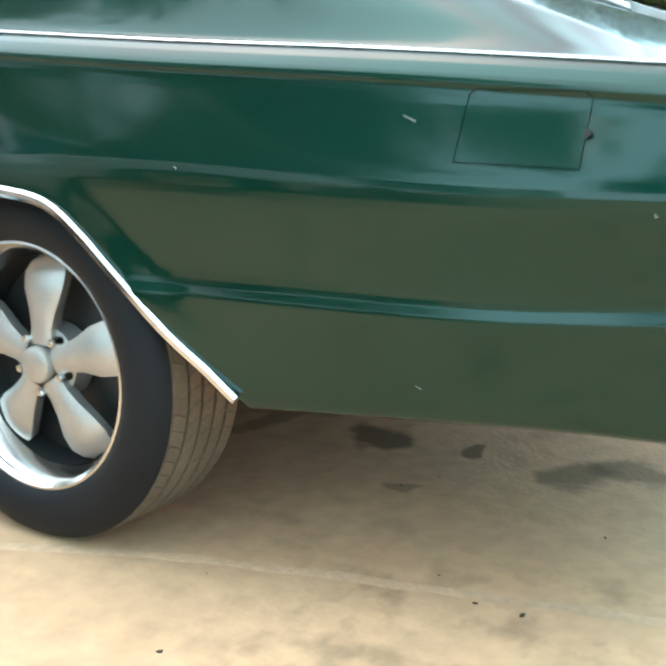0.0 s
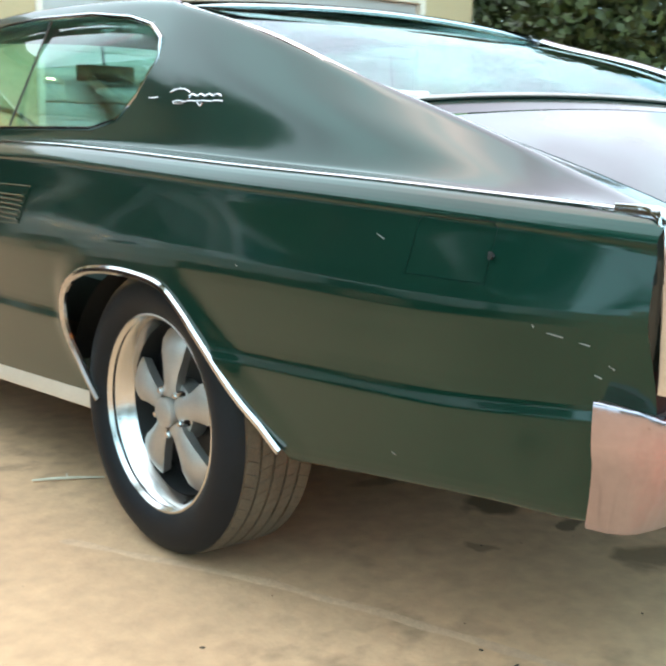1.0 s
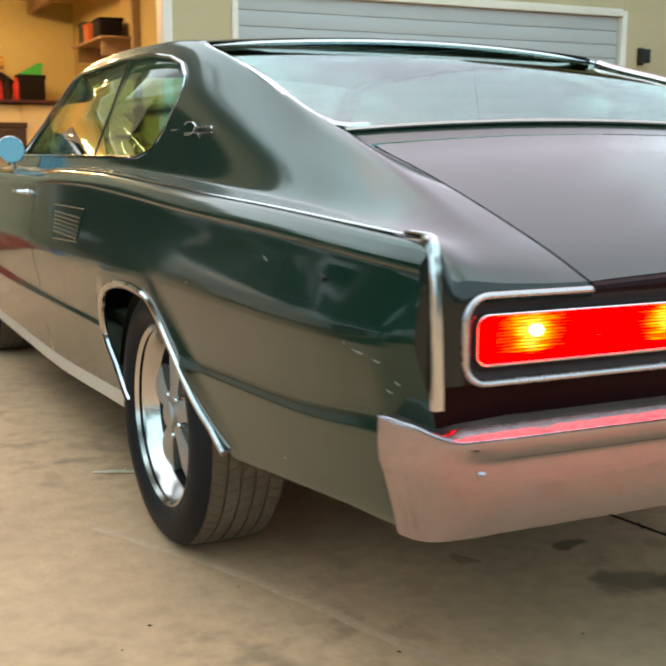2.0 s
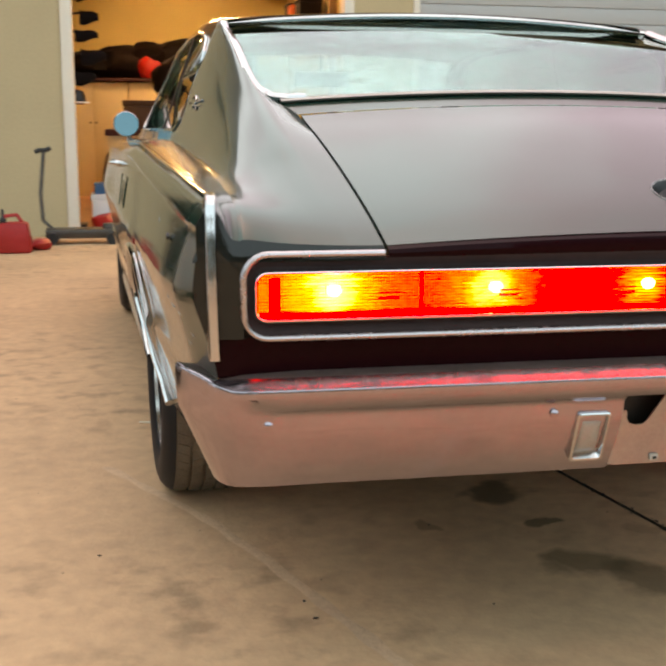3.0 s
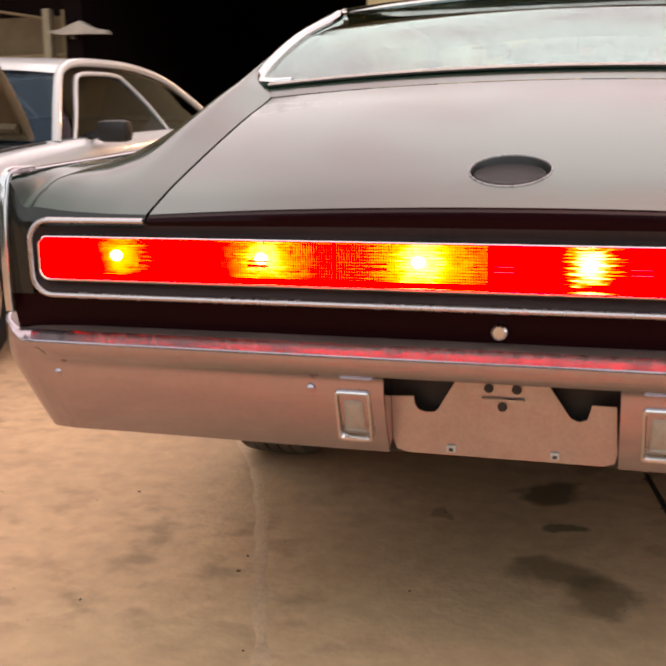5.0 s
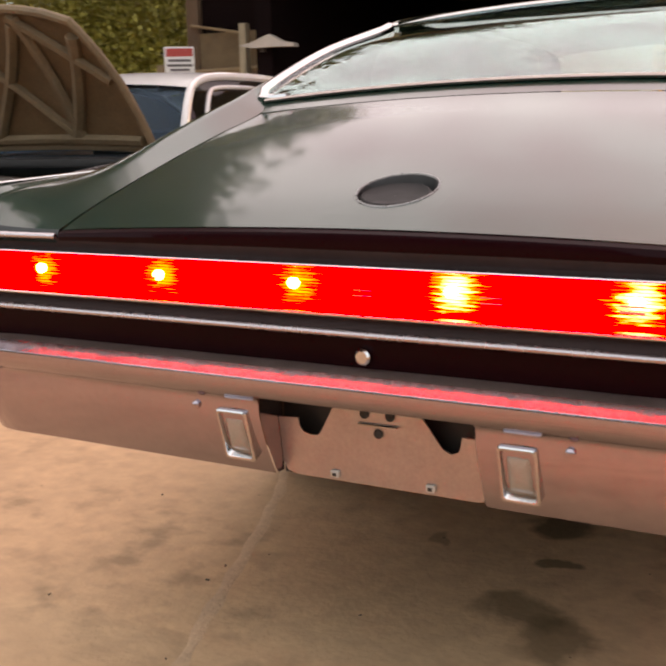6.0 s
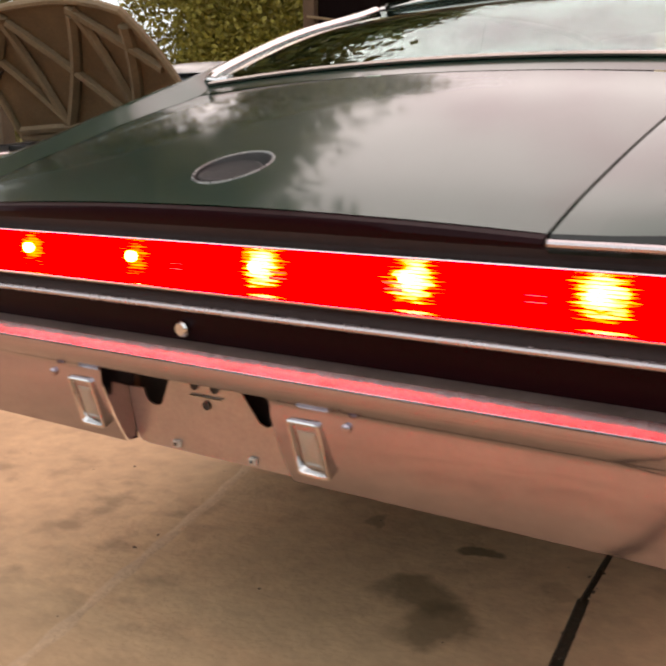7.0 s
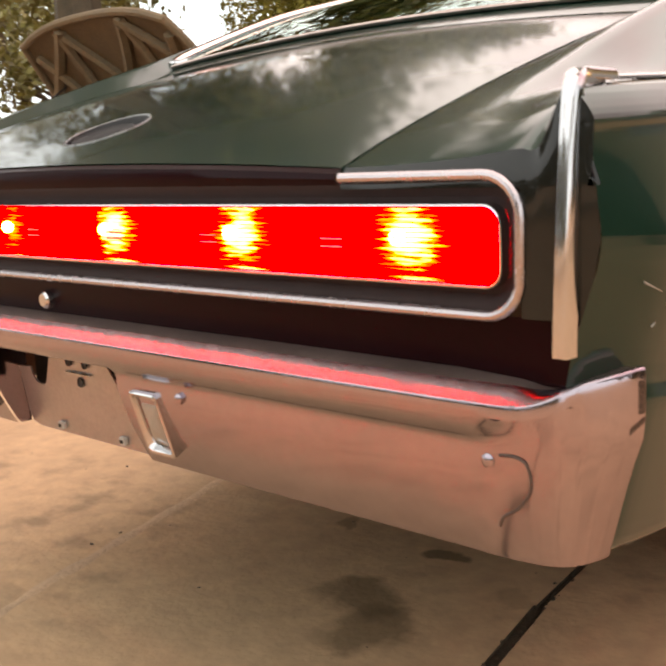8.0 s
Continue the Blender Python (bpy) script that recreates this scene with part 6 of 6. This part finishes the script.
for i in range(19):
    row = []
    for j in range(9):
        u, v = i / 18, j / 8
        h = 0.085 * math.sin(math.pi * v) ** 0.7 * (0.6 + 0.5 * noise.noise((u * 7, v * 3, 2))) * min(1, 4 * u, 4 * (1 - u))
        row.append((-2.85 + 0.75 * u + 0.03 * noise.noise((v * 5, u, 0)), 7.42 + 0.30 * v + 0.05 * noise.noise((u * 5, v, 4)), 0.004 + h))
    rows.append(row)
lattice(bm, rows)
tagged(part("blue_tarp", bm, BLUE), "crumpled blue tarp lying on the concrete", "tarp")
# things in the dark bay
carton(-2.95, 8.95, 0.0, 0.45, 0.4, 0.62, DARK, "dark crate standing in the unlit bay", "crate")
carton(-2.95, 8.95, 0.62, 0.42, 0.36, 0.10, surface("dim_grey_box", (0.30, 0.28, 0.26), 0.7), "grey flat box on the dark crate", "box")
bm = bmesh.new()
prism(bm, [(-5.90, 1.93), (-5.75, 1.955), (-5.52, 2.03), (-5.36, 1.95), (-5.22, 1.93), (-5.20, 1.89), (-5.50, 1.90), (-5.75, 1.90)], 8.40, 8.50, "y")
pl = tagged(part("bent_sheet", bm, surface("pale_sheet_metal", (0.5, 0.42, 0.36), 0.5)), "pale bent sheet on a bracket at the dark bay's jamb", "sheet")
part("bracket", boxed(-5.68, -5.62, 8.48, 8.53, 1.86, 1.97), STEEL, pl)

# ---- white compact coupe with its hood up ----
SX = -3.33
sed = thing("white_coupe", (SX, 3.4, 0), "white compact coupe parked with its hood raised", "car")
sBz = crv((1.45, 0.34), (2.0, 0.24), (4.8, 0.24), (5.35, 0.36))
sTw = crv((1.45, 0.66), (1.7, 0.78), (2.4, 0.845), (3.5, 0.855), (4.7, 0.84), (5.1, 0.79), (5.38, 0.62))
sTz = crv((1.45, 0.70), (1.8, 0.79), (2.75, 0.90), (3.5, 0.93), (4.6, 0.95), (5.1, 0.93), (5.38, 0.84))


def sed_side(y):
    w, z, b = sTw(y), sTz(y), sBz(y)
    return rounded([(w - 0.06, b, 0), (w + 0.0, b + 0.06, 0.4), (w + 0.02, 0.55, 0.3), (w + 0.012, z - 0.10, 0.3), (w - 0.02, z, 0.4), (w - 0.10, z + 0.03, 0)])


for s in (-1, 1):
    bm = bmesh.new()
    lattice(bm, [[(SX + s * w, y, z) for w, z in sed_side(y)] for y in span(1.45, 5.38, 0.08)])
    for c in (2.05, 4.55):
        cut(bm, [(c + 0.34 * math.cos(radians(a)), 0.32 + 0.34 * math.sin(radians(a))) for a in range(-20, 201, 20)] + [(c - 0.33, 0.0), (c + 0.33, 0.0)], keep=lambda p: p.z < 0.75)
    part("body_side", bm, WHITE_PAINT, sed)
    # pillars and roof edge
    bm = bmesh.new()
    A = [(2.90, 0.77, 0.925), (3.0, 0.725, 1.08), (3.1, 0.68, 1.21), (3.2, 0.64, 1.28), (3.4, 0.60, 1.325), (3.7, 0.585, 1.335), (4.1, 0.58, 1.325), (4.5, 0.59, 1.265), (4.85, 0.63, 1.13), (5.12, 0.67, 1.00), (5.22, 0.69, 0.95)]
    tube(bm, [(SX + s * w, y, z) for y, w, z in eased(A, 3)], 0.023, 8)
    part("roof_rail", bm, WHITE_PAINT, sed)
    bm = bmesh.new()
    tube(bm, eased([(SX + s * 0.775, 3.06, 0.93), (SX + s * 0.72, 3.19, 1.08), (SX + s * 0.66, 3.31, 1.22), (SX + s * 0.635, 3.40, 1.265), (SX + s * 0.625, 3.60, 1.275), (SX + s * 0.625, 3.82, 1.270), (SX + s * 0.64, 3.90, 1.235), (SX + s * 0.70, 4.05, 1.11), (SX + s * 0.775, 4.17, 0.95)], 3), 0.012, 8)
    part("window_frame", bm, WHITE_PAINT, sed, "white door window frame")
    bm = bmesh.new()
    rows = []
    for y, w, z in [(2.96, 0.755, 0.95), (3.02, 0.715, 1.09), (3.12, 0.67, 1.21), (3.22, 0.635, 1.27), (3.4, 0.60, 1.315), (3.7, 0.585, 1.325), (4.1, 0.58, 1.315), (4.5, 0.59, 1.255), (4.85, 0.63, 1.12), (5.10, 0.67, 1.0)]:
        rows.append([(SX + s * (w + (0.775 - w) * k), y, z + (0.945 + (y - 2.8) * 0.01 - z) * k) for k in (0, 0.5, 1)])
    lattice(bm, rows)
    g = part("side_glass", bm, pane("dark_glass", (0.14, 0.15, 0.15), 1.4), sed, "dark side window glass")
    bm = boxed(min(SX + s * 0.86, SX + s * 1.03), max(SX + s * 0.86, SX + s * 1.03), 3.12, 3.22, 0.92, 1.03, 0.035)
    tube(bm, [(SX + s * 0.78, 3.20, 0.95), (SX + s * 0.88, 3.18, 0.97)], 0.022, 6)
    part("door_mirror", bm, BLACK, sed, "dark door mirror")
    bm = bmesh.new()
    tube(bm, [(SX + s * (sTw(y) - 0.075), y, sTz(y) + 0.028) for y in span(1.55, 2.80, 0.1)], 0.006, 6)
    part("hood_seal", bm, BLACK, sed, "black hood seal")
    for c in (2.05, 4.55):
        w = part("wheel", lathe(bmesh.new(), [(0.0, s * 0.0), (0.19, s * 0.005), (0.20, -s * 0.01)], (SX + s * 0.845, c, 0.30), "x", 32), ALLOY, sed)
        part("tyre", lathe(bmesh.new(), [(0.19, -s * 0.01), (0.22, s * 0.012), (0.285, s * 0.008), (0.30, -s * 0.02), (0.30, -s * 0.17), (0.2, -s * 0.19)], (SX + s * 0.845, c, 0.30), "x", 32), RUBBER, w)


def across(rows, lift=0.03):
    bm = bmesh.new()
    out = []
    for y, w, z in rows:
        out.append([(SX + w * k / 8, y, z + lift * (1 - (k / 8) ** 2)) for k in range(-8, 9)])
    lattice(bm, out)
    return bm


part("roof", across([(3.16, 0.65, 1.265), (3.24, 0.63, 1.30), (3.4, 0.605, 1.335), (3.7, 0.59, 1.348), (4.1, 0.585, 1.337), (4.5, 0.595, 1.275)], 0.035), WHITE_PAINT, sed)
# the sky's reflected blue is put into the screen's tint and gloss
part("windscreen", across([(2.88, 0.765, 0.92), (3.0, 0.72, 1.08), (3.1, 0.675, 1.205), (3.18, 0.645, 1.27)], 0.03), pane("sky_blue_windscreen", (0.16, 0.27, 0.36), 1.6, (0.25, 0.45, 0.60)), sed, "dark windscreen with the reflected sky's blue put into its colour")
part("back_window", across([(4.5, 0.59, 1.265), (4.85, 0.63, 1.13), (5.12, 0.66, 1.0)], 0.03), pane("back_glass", (0.4, 0.45, 0.45)), sed)
part("tail_deck", across([(5.10, 0.72, 0.985), (5.25, 0.70, 0.955), (5.38, 0.55, 0.87), (5.44, 0.50, 0.70), (5.42, 0.50, 0.40)], 0.03), WHITE_PAINT, sed)
part("nose", across([(1.42, 0.58, 0.34), (1.36, 0.58, 0.50), (1.38, 0.60, 0.66), (1.46, 0.62, 0.715)], 0.02), WHITE_PAINT, sed, "white front bumper")
bm = boxed(SX - 0.70, SX + 0.70, 1.5, 2.72, 0.35, 0.62, 0.03)
box(bm, SX - 0.35, SX + 0.30, 1.75, 2.45, 0.6, 0.80, 0.05)
box(bm, SX + 0.36, SX + 0.62, 1.70, 2.0, 0.6, 0.82, 0.02)
box(bm, SX - 0.65, SX - 0.42, 2.0, 2.5, 0.6, 0.78, 0.04)
tube(bm, [(SX - 0.3, 1.9, 0.80), (SX, 2.0, 0.86), (SX + 0.4, 2.3, 0.80), (SX + 0.6, 2.6, 0.83)], 0.03, 8)
part("engine_bay", bm, STEEL, sed, "dark grimy engine bay")
part("cowl", boxed(SX - 0.76, SX + 0.76, 2.62, 2.95, 0.87, 0.915, 0.01), BLACK, sed)
part("seat", boxed(SX - 0.6, SX + 0.6, 3.75, 3.95, 0.5, 1.05, 0.06), VINYL, sed)
part("dash", boxed(SX - 0.70, SX + 0.70, 3.0, 3.25, 0.7, 0.92, 0.03), VINYL, sed)
part("floor_pan", boxed(SX - 0.74, SX + 0.74, 1.5, 5.3, 0.24, 0.34, 0.02), UNDER, sed)
# raised hood: skin, folded rim, and pressed bracing on its underside
hinge, tip = Vector((0, 2.72, 0.955)), Vector((0, 2.235, 1.60))
ha = (tip - hinge).normalized()
hn = Vector((0, ha.z, -ha.y))
if hn.y > 0:
    hn = -hn
HL = (tip - hinge).length


def hood_pt(u, v, o=0.0):
    """u: across, -1 to 1; v: hinge 0 to lip 1; o: off the underside."""
    w = 0.74 - 0.10 * v ** 2 
    vv = v * (1 - 0.10 * abs(u) ** 3 * v)
    bow = 0.035 * (1 - u * u) 
    p = hinge + ha * HL * vv - hn * (bow + 0.05 * math.sin(math.pi * v) * 0.5) + hn * o
    return Vector((SX + u * w, p.y, p.z))


bm = bmesh.new()
lattice(bm, [[hood_pt(-1 + 2 * i / 16, j / 10, -0.012) for i in range(17)] for j in range(11)])
bmesh.ops.solidify(bm, geom=list(bm.faces), thickness=0.008)
hood = part("raised_hood", bm, GREY_PRIMER, sed, "raised hood with its bare brown underside")
bm = bmesh.new()
rim = [(u, 0.0) for u in span(-1, 1, 0.2)] + [(1, v) for v in span(0.1, 1.0, 0.1)] + [(u, 1.0) for u in [0.8 - 0.2 * k for k in range(9)]] + [(-1, v) for v in [1.0 - 0.1 * k for k in range(10)]]
tube(bm, [hood_pt(u, v, -0.004) for u, v in rim], 0.022, 8, closed=True)
part("hood_rim", bm, GREY_PRIMER, hood)
for line in ([(-0.95, 0.06), (0.95, 0.06)], [(-0.9, 0.85), (-0.35, 0.05)], [(-0.45, 0.95), (-0.4, 0.05)], [(0.45, 0.95), (0.4, 0.05)], [(0.9, 0.85), (0.35, 0.05)], [(-0.4, 0.9), (0.35, 0.1)], [(0.4, 0.9), (-0.35, 0.1)], [(-0.95, 0.5), (-0.4, 0.95)], [(0.95, 0.5), (0.4, 0.95)]):
    bm = bmesh.new()
    (u0, v0), (u1, v1) = line
    tube(bm, [hood_pt(u0 + (u1 - u0) * k / 8, v0 + (v1 - v0) * k / 8, 0.004) for k in range(9)], 0.026, 6, wide=1.3)
    part("brace", bm, GREY_PRIMER, hood, "pressed bracing rib")
bm = bmesh.new()
tube(bm, [(SX - 0.68, 1.75, 0.80), hood_pt(-0.80, 0.55, 0.0)], 0.006, 6)
part("prop_rod", bm, STEEL, sed)

# ---- yard beyond: sign on a rail fence, posts, hillside and trees ----
sg = thing("notice_sign", (-6.9, 8.68, 1.0), "white notice sign with a red band on a post", "sign")
part("sign_post", boxed(-6.94, -6.88, 8.69, 8.74, 0, 1.96, 0.004), BROWNWOOD, sg)
m = Matrix.Translation((-6.9, 8.66, 1.83)) @ Matrix.Rotation(radians(38), 4, "Z")
part("sign_board", boxed(-0.17, 0.17, -0.008, 0.0, -0.15, 0.16, 0.004, m), SIGNWHITE, sg)
part("sign_band", boxed(-0.152, 0.152, -0.012, -0.009, 0.05, 0.14, 0.0, m), SIGNRED, sg)
for k, (w, z) in enumerate(((0.13, 0.005), (0.145, -0.05), (0.11, -0.10))):
    part("sign_bar", boxed(-w, w, -0.012, -0.009, z - 0.014, z + 0.014, 0.0, m), SIGNINK, sg)
fence = thing("rail_fence", (-8, 9.4, 0), "weathered timber rail fence", "fence")
for k in range(8):
    x = -6.2 - 1.5 * k
    part("post", boxed(x - 0.06, x + 0.06, 9.32, 9.44, 0, 1.85 if k else 2.25, 0.008), WOOD, fence)
for z in (0.75, 1.75):
    bm = bmesh.new()
    tube(bm, [(-6.1, 9.31, z), (-9, 9.31, z - 0.05), (-12, 9.31, z + 0.03), (-16.8, 9.31, z)], 0.035, 6)
    part("rail", bm, WOOD, fence)
sh = thing("timber_shed", (-7.2, 12.6, 0), "dark timber lean-to beside the garage", "shed")
part("corner_post", boxed(-7.39, -7.21, 9.48, 9.66, 0, 3.6, 0.01), BROWNWOOD, sh)
part("corner_post", boxed(-6.40, -6.31, 9.15, 9.25, 0, 2.25, 0.01), surface("pale_post", (0.42, 0.33, 0.22), 0.8, var=0.2, scale=6), sh, "pale weathered post")
bm = bmesh.new()
tube(bm, [(-7.3, 9.46, 2.30), (-6.4, 9.20, 2.15)], 0.018, 6)
part("brace", bm, WOOD, sh)
part("siding", boxed(-7.25, -6.35, 9.50, 9.54, 0, 2.2), surface("brown_boards", (0.17, 0.105, 0.055), 0.85, var=0.3, scale=5), sh, "brown board siding")
# black panel in place of the lean-to's shaded inside
part("shed_shade_panel", boxed(-7.25, -5.78, 9.56, 9.60, 2.2, 3.6), DARKWALL, sh)
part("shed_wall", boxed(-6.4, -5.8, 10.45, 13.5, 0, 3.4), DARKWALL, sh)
part("shed_roof", boxed(-6.7, -5.5, 9.9, 13.8, 3.4, 3.55, 0.01), BROWNWOOD, sh)


def hillside():
    bm = bmesh.new()
    rows = []
    for i in range(41):
        row = []
        for j in range(25):
            x, y = -95 + 4.5 * i, 15.5 + 3.2 * j
            h = 9.0 * (1 - math.exp(-((j / 24) * 2.2) ** 1.4)) * (0.75 + 0.35 * noise.noise((x * 0.03, y * 0.03, 0)))
            k = min(1, max(0, (-x - 4 + 0.18 * (y - 17)) / 22))
            row.append((x, y, -0.3 + h * (0.30 + 0.7 * k) + 0.5 * noise.noise((x * 0.15, y * 0.15, 3)) * j / 24))
        rows.append(row)
    lattice(bm, rows)
    return tagged(part("hillside", bm, HILL), "dry grassy hillside beyond the yard", "hill", kind="structure")


hillside()


def tree(x, y, z, h, r, leaf, seed, label, n=3200, leafsize=0.16, trunk=0.35):
    """A tapered trunk with forking limbs and a crown of small leaf blades in clumps."""
    rnd = random.Random(seed)
    t = thing("tree", (x, y, z), label, "tree", "yard trees")
    bt = bmesh.new()
    base = Vector((x, y, z - 0.2))
    top = Vector((x + rnd.uniform(-0.5, 0.5), y + rnd.uniform(-0.5, 0.5), z + h * trunk))
    tube(bt, [base, base.lerp(top, 0.5) + Vector((rnd.uniform(-0.1, 0.1), 0, 0)), top], [0.045 * h, 0.035 * h, 0.028 * h], 8)
    ends = []
    for k in range(9):
        a = 2 * math.pi * k / 9 + rnd.uniform(-0.3, 0.3)
        e = top + Vector((math.cos(a) * r * rnd.uniform(0.45, 0.8), math.sin(a) * r * rnd.uniform(0.45, 0.8), h * (1 - trunk) * rnd.uniform(0.25, 0.85)))
        tube(bt, [top, top.lerp(e, 0.5) + Vector((0, 0, 0.06 * h)), e], [0.02 * h, 0.012 * h, 0.004 * h], 6)
        ends.append(e)
        for _ in range(2):
            f = e + Vector((rnd.uniform(-1, 1), rnd.uniform(-1, 1), rnd.uniform(-0.5, 1))) * r * 0.35
            tube(bt, [top.lerp(e, 0.6), f], [0.008 * h, 0.002 * h], 5)
            ends.append(f)
    part("trunk", bt, BARK, t)
    vs, fs = [], []
    for k in range(n):
        c = ends[rnd.randrange(len(ends))] + Vector((rnd.gauss(0, 1), rnd.gauss(0, 1), rnd.gauss(0, 0.8))) * r * 0.20
        d = Vector((rnd.uniform(-1, 1), rnd.uniform(-1, 1), rnd.uniform(-1, 0.6))).normalized()
        sd = d.cross(Vector((rnd.uniform(-1, 1), rnd.uniform(-1, 1), rnd.uniform(-1, 1)))).normalized()
        L = leafsize * rnd.uniform(0.6, 1.5)
        b = len(vs)
        vs += [c, c + d * L * 0.5 + sd * L * 0.28, c + d * L, c + d * L * 0.5 - sd * L * 0.28]
        fs.append((b, b + 1, b + 2, b + 3))
    me = bpy.data.meshes.new("crown")
    me.from_pydata(vs, [], fs)
    me.materials.append(leaf)
    ob = new("crown", me)
    ob.parent, ob.matrix_parent_inverse = t, base_of(t).inverted()
    return t


tree(-13.0, 8.6, 0, 7.0, 2.6, LEAFDRY, 1, "olive-leaved oak with a high crown", 7000, 0.17, 0.5)
tree(-10.6, 13.6, 0, 8.0, 2.3, LEAFDRY, 9, "tall slender olive-leaved oak behind the scrub", 14000, 0.26, 0.5)
tree(-9.9, 6.5, 0, 8.6, 2.8, LEAFDRY, 21, "large olive-leaved oak with a high spreading crown", 20000, 0.24, 0.55)
tree(-15.5, 1.0, 0, 6.0, 3.0, LEAF, 15, "broad green oak on the west side of the yard", 12000, 0.22, 0.3)
tree(-15.5, -3.5, 0, 8.0, 3.4, LEAF, 16, "broad green oak on the west side of the yard", 9000, 0.24, 0.3)
tree(-14.2, 16.2, 0, 3.6, 2.0, LEAFDRY, 2, "low olive-leaved tree beyond the fence", 7000, 0.2, 0.25)
tree(-7.4, 20.5, 0.4, 7.5, 3.2, LEAF, 3, "tall green oak on the hillside", 9500, 0.22)
tree(-21, 24, 2.0, 6.0, 3.0, LEAFDRY, 4, "thin olive oak on the hillside", 4200, 0.24)
tree(-16, 30, 4.0, 7.5, 3.6, LEAFDRY, 5, "olive-leaved oak on the hillside", 7500, 0.28)
tree(-32, 18, 1.0, 7.0, 3.6, LEAFDRY, 6, "thin olive oak on the hillside", 4500, 0.26)
tree(-20.5, 13, 0.0, 5.0, 2.6, LEAFDRY, 8, "thin olive-leaved tree beyond the yard", 3200, 0.2, 0.3)


def shrubs(name, places, leaf, label, n, size, seed):
    rnd = random.Random(seed)
    vs, fs = [], []
    for x, y, z, r, h in places:
        for _ in range(n):
            a, q = rnd.uniform(0, 2 * math.pi), rnd.random() ** 0.4
            e = rnd.uniform(-0.2, 1.0)
            rr = r * q * math.sqrt(max(0.05, 1 - max(0, e) ** 2)) * (0.8 + 0.3 * noise.noise((a * 1.5, e * 3, x)))
            c = Vector((x + rr * math.cos(a), y + rr * math.sin(a), z + h * (0.25 + 0.72 * e * (0.85 + 0.25 * noise.noise((a * 2, x, y))))))
            if c.z < z + 0.02:
                c.z = z + rnd.uniform(0.02, 0.2)
            d = Vector((rnd.uniform(-1, 1), rnd.uniform(-1, 1), rnd.uniform(-0.6, 1))).normalized()
            sd = d.cross(Vector((rnd.uniform(-1, 1), rnd.uniform(-1, 1), rnd.uniform(-1, 1)))).normalized()
            L = size * rnd.uniform(0.6, 1.5)
            b = len(vs)
            vs += [c, c + d * L * 0.5 + sd * L * 0.3, c + d * L, c + d * L * 0.5 - sd * L * 0.3]
            fs.append((b, b + 1, b + 2, b + 3))
    me = bpy.data.meshes.new(name)
    me.from_pydata(vs, [], fs)
    me.materials.append(leaf)
    return tagged(new(name, me), label, "shrubs", kind="stuff")


shrubs("hedge", [(8.9 + 0.5 * math.sin(k), 3.0 + 0.9 * k, 0, 1.2, 4.0 + 0.6 * math.sin(k * 1.7)) for k in range(15)], LEAF, "dense green hedge beside the garage", 5200, 0.13, 11)
shrubs("yard_bushes", [(-7.5 - 1.4 * k, 11.6 + 1.2 * (k % 3), 0, 1.1, 1.5 + 0.6 * (k % 2)) for k in range(12)], LEAFDRY, "olive scrub bushes behind the fence", 1400, 0.13, 12)
shrubs("tall_scrub", [(0.75 - 17 * math.sin(radians(30.5 + 2.2 * k)), -1.46 + 17 * math.cos(radians(30.5 + 2.2 * k)), 0, 1.5, 4.4 + 0.5 * math.sin(2.1 * k)) for k in range(7)], SCRUB, "tall olive scrub behind the fence", 15000, 0.065, 14)
shrubs("hill_scrub", [(-12 - 4.2 * k, 19 + 3.5 * (k % 4), 0.3 + 0.8 * (k % 4), 2.0, 2.2) for k in range(14)], LEAFDRY, "scrub on the hillside", 800, 0.28, 13)
# out of view: added so the car's tail reflects dark foliage, not bright sky
shrubs("unseen_tree_line", [(-22 + 2.3 * k, -13.5 - 1.5 * math.sin(1.3 * k), 0, 1.9, 5.4 + 0.9 * math.sin(2.3 * k)) for k in range(17)], LEAF, "unseen green tree line south of the driveway, added to darken rear reflections", 2400, 0.24, 17)
